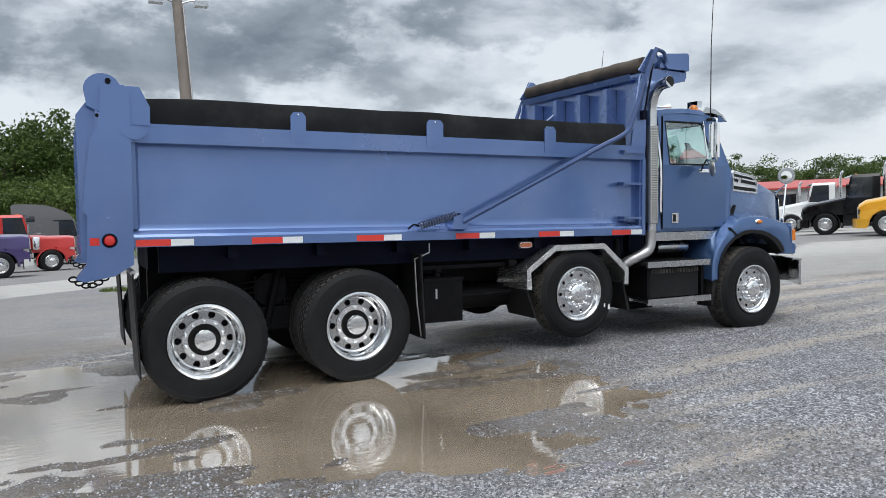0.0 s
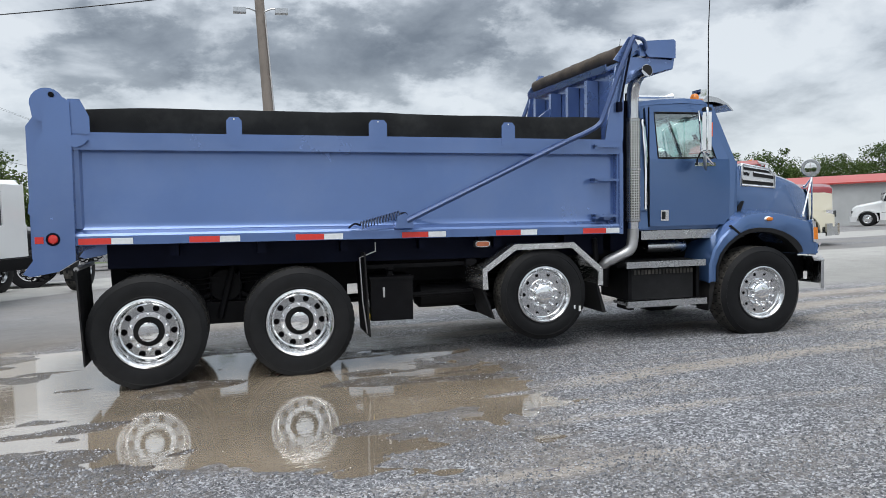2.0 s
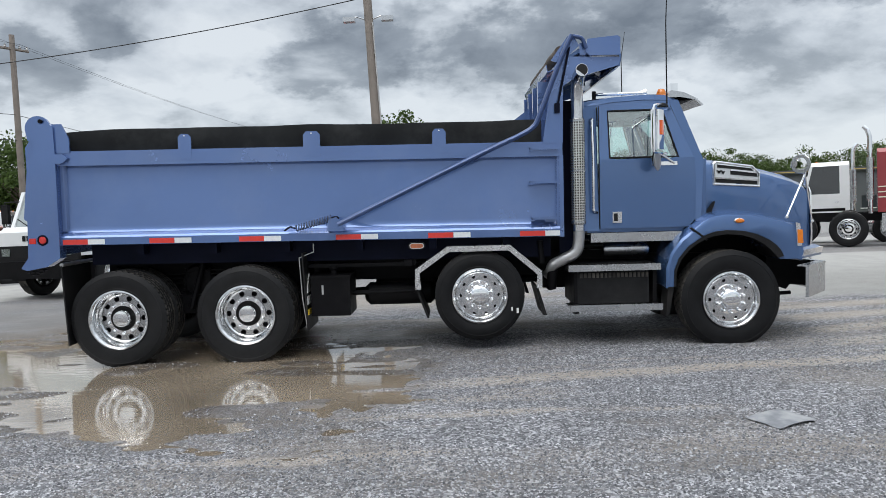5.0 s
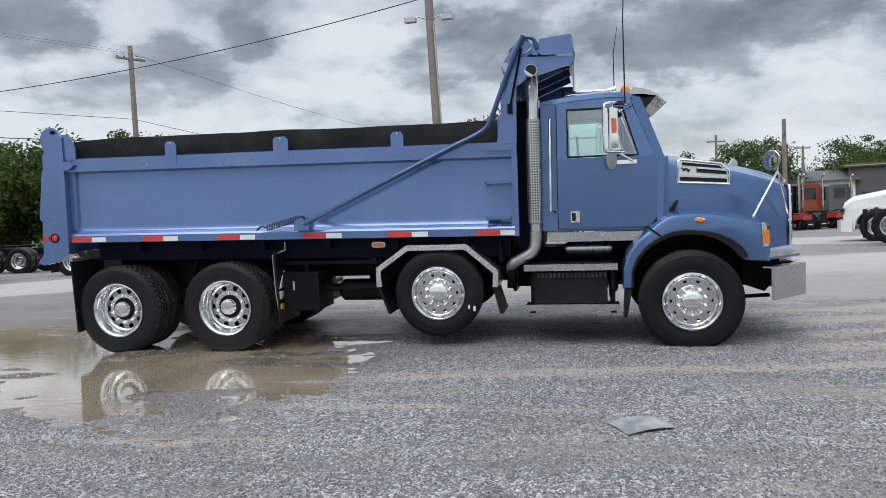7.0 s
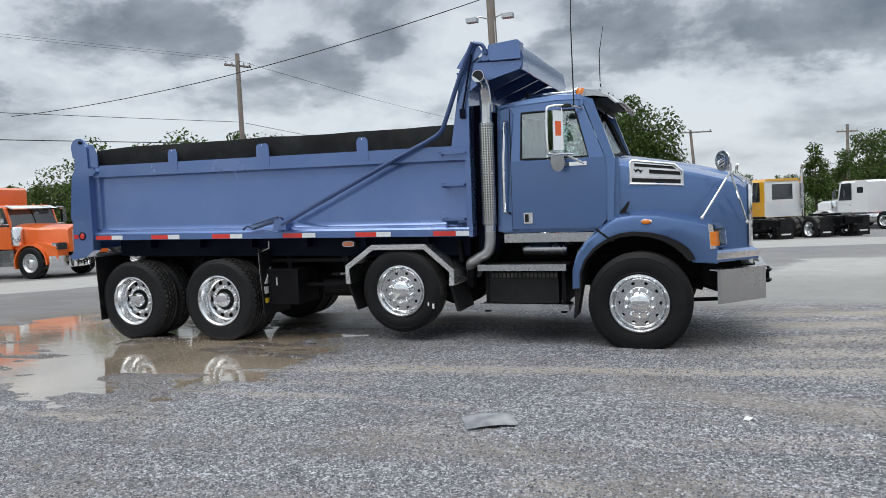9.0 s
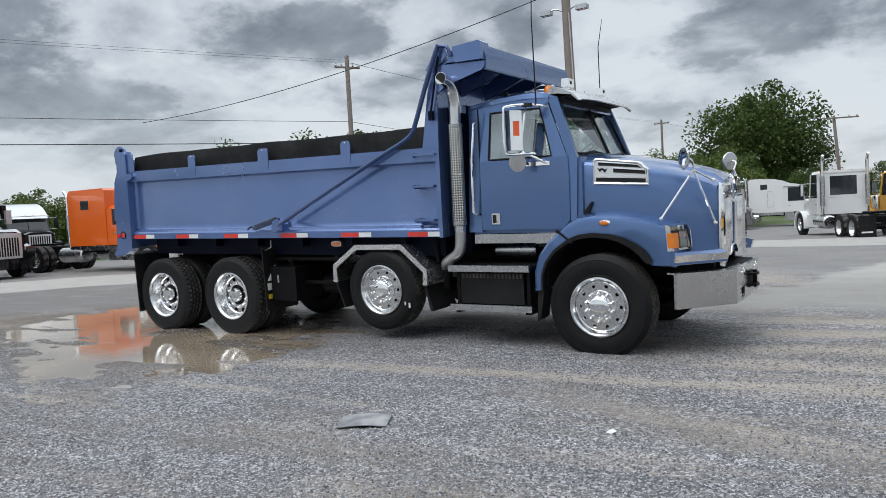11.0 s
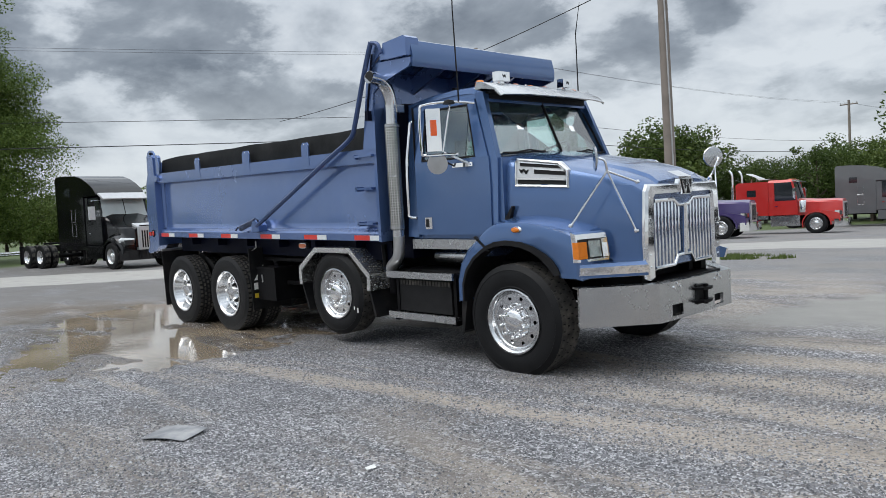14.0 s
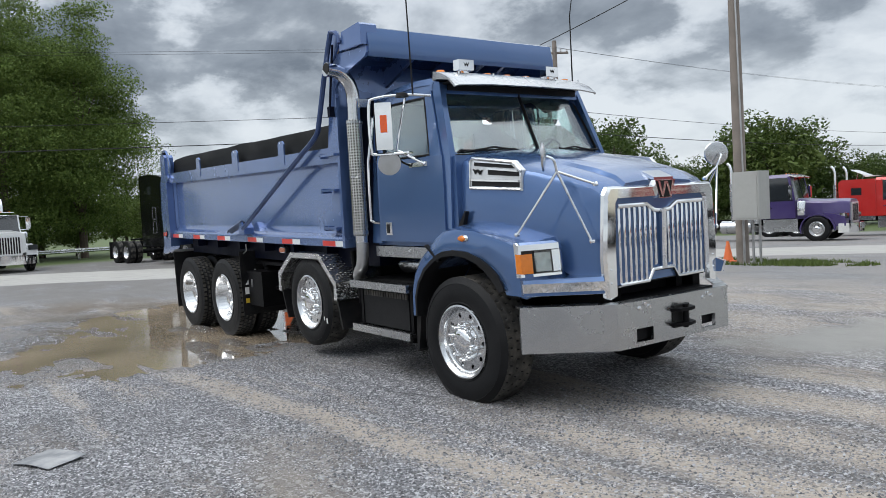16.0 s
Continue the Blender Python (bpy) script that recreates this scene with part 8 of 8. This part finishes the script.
# ---- buildings far behind ----
def shed(name, label, x, y, ang, w, d, h, wall, roof, pitch=0.8, windows=4, flat=False):
    T = thing(name, label, "building", Matrix.Translation((x, y, float(ground_z(x, y)))) @ pose(0, 0, 0, 0, 0, ang))
    part("wall", box(B(), -w / 2, w / 2, -d / 2, d / 2, -0.1, h), wall, T)
    if flat:
        rf = part("roof", box(B(), -w / 2 - 0.3, w / 2 + 0.3, -d / 2 - 0.3, d / 2 + 0.3, h, h + 0.35), roof, T)
        part("trim", box(B(), -w / 2 - 0.34, w / 2 + 0.34, -d / 2 - 0.34, d / 2 + 0.34, h + 0.12, h + 0.2), TRIM_YELLOW, rf)
    else:
        part("roof", prism(B(), [(-d / 2 - 0.4, h), (0, h + pitch), (d / 2 + 0.4, h), (d / 2 + 0.4, h + 0.12), (0, h + pitch + 0.12), (-d / 2 - 0.4, h + 0.12)], "x", -w / 2 - 0.4, w / 2 + 0.4), roof, T)
    for k in range(windows):
        x0 = -w / 2 + w * (k + 0.5) / windows
        wn = part("window", box(B(), x0 - 0.9, x0 + 0.9, -d / 2 - 0.03, -d / 2 + 0.05, 0.9, 2.1), DARK_PANE, T)
        part("sill", box(B(), x0 - 1.0, x0 + 1.0, -d / 2 - 0.10, -d / 2 + 0.02, 0.82, 0.9), WALL_WHITE, wn)
    return T


shed("workshop", "long pale workshop with a red metal roof", 52, 36, -52, 46, 14, 3.2, WALL_GREY, ROOF_RED, 0.75, 7)
shed("dark_building", "low dark-grey building with mustard trim", 33.0, 68.0, -18, 16, 8, 4.5, WALL_DARK, WALL_DARK, 0, 4, True)
shed("white_house", "small white building beside the lot", 22.5, 70.0, -15, 6, 6, 3.3, WALL_WHITE, WALL_DARK, 1.0, 2)
post = thing("bollard", "tall yellow wooden post by the trucks", "post", Matrix.Translation((24.6, 19.4, float(ground_z(24.6, 19.4)))))
part("shaft", bev(box(B(), -0.2, 0.2, -0.2, 0.2, -0.1, 1.65), 0.02), POST_YELLOW, post)
part("foot", bev(box(B(), -0.3, 0.3, -0.3, 0.3, -0.1, 0.2), 0.03), POST_YELLOW, post)


def car(label, x, y, ang, color):
    T = thing("parked_car", label, "car", Matrix.Translation((x, y, float(ground_z(x, y)))) @ pose(0, 0, 0, 0, 0, ang), "cars in the far lot")
    part("body", loft(B(), [[(u, -0.85, 0.3), (u, -0.88, z), (u, 0.88, z), (u, 0.85, 0.3)] for u, z in ((-2.1, 0.75), (-1.9, 0.95), (0.9, 0.95), (1.9, 0.8), (2.1, 0.6))]), color, T, bevel=0.05)
    part("cabin", loft(B(), [[(-1.7, -0.8, 0.93), (1.0, -0.8, 0.93), (1.0, 0.8, 0.93), (-1.7, 0.8, 0.93)], [(-1.2, -0.65, 1.42), (0.3, -0.65, 1.42), (0.3, 0.65, 1.42), (-1.2, 0.65, 1.42)]]), DARK_PANE, T)
    part("roof", box(B(), -1.2, 0.3, -0.66, 0.66, 1.41, 1.46), color, T, bevel=0.02)
    for u in (-1.35, 1.3):
        for s in (-1, 1):
            w = part("wheel", lathe(B(), [(0.2, s * 0.72), (0.32, s * 0.72), (0.32, s * 0.88), (0.2, s * 0.9), (0, s * 0.88)], 16, (u, 0, 0.32)), RUBBER, T)
            part("rim", lathe(B(), [(0.2, s * 0.905), (0.0, s * 0.91)], 12, (u, 0, 0.32)), ALLOY, w)
    return T


for k, (x, y, c) in enumerate(((18.0, 56.0, P_BLACK), (20.5, 57.0, P_GREY), (23.0, 56.0, P_WHITE), (19.5, 61.0, P_RED), (25.5, 57.5, P_BLACK), (22.0, 52.0, P_DARKRED), (16.0, 60.0, P_WHITE))):
    car(("black", "grey", "white", "red", "black", "dark red", "white")[k] + " car parked in the far lot", x, y, 70 + 9 * (k % 3), c)


# ---- trees ----
def leaf_mat(name, a, b):
    m = bpy.data.materials.new(name)
    m.use_nodes = True
    nt = m.node_tree
    bs = nt.nodes["Principled BSDF"]
    geo = nt.nodes.new("ShaderNodeNewGeometry")
    mx = nt.nodes.new("ShaderNodeMix")
    mx.data_type = "RGBA"
    mx.inputs["A"].default_value, mx.inputs["B"].default_value = (*a, 1), (*b, 1)
    nt.links.new(geo.outputs["Random Per Island"], mx.inputs["Factor"])
    nt.links.new(mx.outputs["Result"], bs.inputs["Base Color"])
    bs.inputs["Roughness"].default_value = 0.6
    bs.inputs["Specular IOR Level"].default_value = 0.2
    tr = nt.nodes.new("ShaderNodeBsdfTranslucent")
    nt.links.new(mx.outputs["Result"], tr.inputs["Color"])
    ms = nt.nodes.new("ShaderNodeMixShader")
    ms.inputs[0].default_value = 0.25
    out = nt.nodes["Material Output"]
    nt.links.new(bs.outputs[0], ms.inputs[1]), nt.links.new(tr.outputs[0], ms.inputs[2]), nt.links.new(ms.outputs[0], out.inputs["Surface"])
    return m


LEAF_BIG = leaf_mat("maple_leaves", (0.062, 0.105, 0.022), (0.165, 0.23, 0.055))
LEAF_DARK, LEAF_MID, LEAF_PALE = leaf_mat("dark_leaves", (0.036, 0.062, 0.015), (0.092, 0.138, 0.036)), leaf_mat("green_leaves", (0.040, 0.068, 0.016), (0.105, 0.150, 0.040)), leaf_mat("pale_leaves", (0.056, 0.088, 0.019), (0.135, 0.178, 0.050))


def crown_mesh(name, seed, count, clumps, rx, rz, zc, leaf, material, taper=0.0, flat=0.7):
    """Leaves in clumps that hang round an uneven hull, leaving gaps between them."""
    rs = np.random.RandomState(seed)
    d = rs.normal(size=(clumps, 3))
    d /= np.linalg.norm(d, axis=1)[:, None]
    rad = rs.uniform(0.35, 1.0, clumps) ** 0.6 * rs.uniform(0.82, 1.12, clumps)
    c = d * rad[:, None]
    wz = 1 - taper * np.clip(c[:, 2], -1, 1)
    centres = np.stack([c[:, 0] * rx * wz, c[:, 1] * rx * wz, zc + c[:, 2] * rz], 1)
    size = rs.uniform(0.10, 0.24, clumps) * (rx + rz)
    k = rs.randint(0, clumps, count)
    o = rs.normal(size=(count, 3))
    o /= np.linalg.norm(o, axis=1)[:, None]
    o *= (rs.rand(count) ** 0.45)[:, None] * size[k][:, None]
    o[:, 2] *= flat
    p = centres[k] + o
    n = rs.normal(size=(count, 3))
    n[:, 2] += 0.6
    n /= np.linalg.norm(n, axis=1)[:, None]
    t = np.cross(n, rs.normal(size=(count, 3)))
    t /= np.linalg.norm(t, axis=1)[:, None]
    b = np.cross(n, t)
    s = leaf * rs.uniform(0.6, 1.4, count)[:, None]
    quad = np.stack([p - t * s, p - b * s * 0.55 + n * s * 0.2, p + t * s, p + b * s * 0.55 + n * s * 0.2], 1).reshape(-1, 3)
    faces = np.arange(count * 4).reshape(-1, 4)
    me = bpy.data.meshes.new(name)
    me.vertices.add(len(quad)), me.loops.add(faces.size), me.polygons.add(len(faces))
    me.vertices.foreach_set("co", quad.ravel())
    me.loops.foreach_set("vertex_index", faces.ravel())
    me.polygons.foreach_set("loop_start", np.arange(0, faces.size, 4))
    me.update()
    me.materials.append(material)
    return me, centres


def tree_kind(seed, count, clumps, rx, rz, zc, leaf, material, trunk, label, taper=0.0, flat=0.7):
    me, centres = crown_mesh("crown", seed, count, clumps, rx, rz, zc, leaf, material, taper, flat)
    T = thing("tree", label, "tree", Matrix.Translation((0, 0, -50)), "trees round the yard")
    put("crown", me, T)
    bm = B()
    top = zc + rz * 0.5
    pts = [(0.05 * noise.noise((z, seed, 0)) * z, 0.05 * noise.noise((z, seed, 5)) * z, z) for z in [top * k / 6 - 0.2 * (k == 0) for k in range(7)]]
    tube(bm, pts, trunk, 9, [trunk * (1.15 - 0.15 * k) for k in range(7)])
    tr = put("trunk", data("trunk", bm, BARK), T)
    rs = np.random.RandomState(seed + 5)
    for k in rs.choice(len(centres), min(14, len(centres)), replace=False):
        c = centres[k]
        z0 = max(zc - rz * 0.8, min(c[2] - 0.25 * rz, top * 0.9)) * rs.uniform(0.7, 1.0)
        a = Vector((0, 0, z0))
        e = Vector(c)
        mid = (a + e) / 2 + Vector((0, 0, 0.12 * (e - a).length))
        put("limb", data("limb", tube(B(), [a, mid, e], 0.05, 6, [trunk * 0.35, trunk * 0.22, trunk * 0.08]), BARK), tr)
    return T


kinds = [
    tree_kind(1, 7000, 64, 3.6, 4.0, 5.2, 0.135, LEAF_DARK, 0.22, "broad dark-green leafy tree"),
    tree_kind(2, 6000, 56, 3.0, 3.3, 4.2, 0.125, LEAF_MID, 0.18, "rounded green leafy tree"),
    tree_kind(3, 4800, 50, 2.8, 2.3, 2.8, 0.12, LEAF_PALE, 0.14, "pale green bushy tree"),
    tree_kind(4, 110000, 125, 3.7, 7.0, 7.9, 0.066, LEAF_BIG, 0.22, "tall dark-green maple tree", 0.25, 0.42),
    tree_kind(5, 3400, 30, 1.5, 3.6, 4.2, 0.14, LEAF_DARK, 0.14, "narrow dark conifer-like tree", 0.7),
]


def plant(kind, x, y, scale, turn):
    return copy_thing(kinds[kind], Matrix.Translation((x, y, float(ground_z(x, y)) - 0.05)) @ pose(0, 0, 0, 0, 0, turn) @ Matrix.Diagonal((scale, scale, scale, 1)))


rt = random.Random(7)
# great trees beyond the black truck
for x, y, s, k in ((-44, 4.9, 1.0, 3), (-43, 0.8, 1.02, 3), (-46, -3.5, 1.0, 3), (-50, 3.5, 1.1, 3), (-49, -8, 1.0, 3), (-50, 0, 0.62, 0), (-52, -4.5, 0.66, 0), (-49, 5.5, 0.55, 0), (-53, -9, 0.7, 0), (-47, 2.5, 0.5, 0), (-50, -12, 0.7, 0)):
    plant(k, x, y, s, rt.uniform(0, 360))
# trees and bushes behind the camera's side of the yard, seen only as reflections
for a, s in [(190, 1.2), (193, 1.0), (196.5, 0.7)] + [(201.5 + 1.2 * i, 0.33 + 0.17 * abs(math.sin(1.7 * i))) for i in range(21)]:
    x, y = polar((-4, -1), a, 50 + 6 * math.sin(a))
    plant(0, x, y, s, 37 * a)
# low pale wood behind the tail
for i in range(26):
    a = 141 + 23 * i / 25
    x, y = polar((3, -8), a, rt.uniform(66, 78))
    k = 2 if rt.random() < 0.7 else 1
    plant(k, x, y, rt.uniform(0.85, 1.12) * (1.0 if k == 2 else 0.66), rt.uniform(0, 360))
# taller bushes left of the road
for i in range(16):
    a = 122 + 17 * i / 15
    x, y = polar((-1, -9), a, rt.uniform(54, 62))
    plant(rt.choice((1, 2, 1, 0)), x, y, rt.uniform(0.85, 1.1) * (1.0 if a < 134 else 0.8), rt.uniform(0, 360))
# trees behind the row of trucks
for i in range(26):
    a = 101 + 28 * i / 25
    x, y = polar((4, -6), a, rt.uniform(56, 66))
    k = rt.choice((1, 0, 2, 1))
    tall = 1.3 if 115 < a < 120 else 0.82 if 108 < a < 123 else 1.0
    plant(k, x, y, tall * rt.uniform(5.2, 6.5) / (9.2, 7.5, 5.1)[k], rt.uniform(0, 360))
for x, y, s, k in ((-12.4, 82, 1.48, 0), (-8.8, 83, 1.62, 0), (-10.0, 86, 1.42, 0), (-6.6, 85, 1.15, 0), (-10.8, 51.5, 0.74, 1), (-13.6, 54, 0.72, 1), (-8.6, 56, 0.78, 1)):
    plant(k, x, y, s, rt.uniform(0, 360))
# wood far right of the road
for i in range(30):
    a = 66 + 34 * i / 29
    x, y = polar((0, -9), a, rt.uniform(78, 100))
    plant(rt.choice((0, 0, 1, 4)), x, y, rt.uniform(0.75, 1.0) * (0.55 if a > 82.5 else 0.78), rt.uniform(0, 360))
for x, y, s, k in ((14, 66, 0.85, 0), (17.5, 70, 0.9, 0), (27, 76, 0.9, 0), (33, 80, 0.85, 0), (9, 62, 0.8, 4), (11, 60, 0.7, 4)):
    plant(k, x, y, s, rt.uniform(0, 360))
# wood behind the workshop
for i in range(30):
    a = 26 + 42 * i / 29
    x, y = polar((-6, -8), a, rt.uniform(92, 108))
    plant(rt.choice((0, 1, 1)), x, y, rt.uniform(0.75, 1.0), rt.uniform(0, 360))
for t in kinds:
    t.matrix_world = Matrix.Translation((rt.uniform(60, 90), -70 - rt.uniform(0, 25), -0.05))


# ---- grass tufts at the pole's foot and along the far verge ----
def tufts(cx, cy, rx, ry, count, h, seed):
    rs = np.random.RandomState(seed)
    a, r = rs.uniform(0, 2 * np.pi, count), np.sqrt(rs.rand(count))
    x, y = cx + rx * r * np.cos(a), cy + ry * r * np.sin(a)
    keep = vnoise(x, y, 0.5, seed) > 0.38
    x, y = x[keep], y[keep]
    n = len(x)
    z = ground_z(x, y)
    hh = h * rs.uniform(0.4, 1.2, n)
    b = rs.uniform(0, 2 * np.pi, n)
    w = 0.012
    dx, dy = np.cos(b), np.sin(b)
    lx, ly = rs.normal(0, 0.4, n) * hh, rs.normal(0, 0.4, n) * hh
    co = np.stack([np.stack([x - dx * w, y - dy * w, z - 0.01], 1), np.stack([x + dx * w, y + dy * w, z - 0.01], 1), np.stack([x + lx, y + ly, z + hh], 1)], 1).reshape(-1, 3)
    faces = np.arange(n * 3).reshape(-1, 3)
    me = bpy.data.meshes.new("grass")
    me.vertices.add(len(co)), me.loops.add(faces.size), me.polygons.add(len(faces))
    me.vertices.foreach_set("co", co.ravel())
    me.loops.foreach_set("vertex_index", faces.ravel())
    me.polygons.foreach_set("loop_start", np.arange(0, faces.size, 3))
    me.update()
    me.materials.append(LEAF_PALE)
    return tagged(new("grass", me), "sparse green grass tufts", "grass", kind="stuff")


tufts(-4.5, 11.3, 2.6, 0.8, 5200, 0.09, 31)
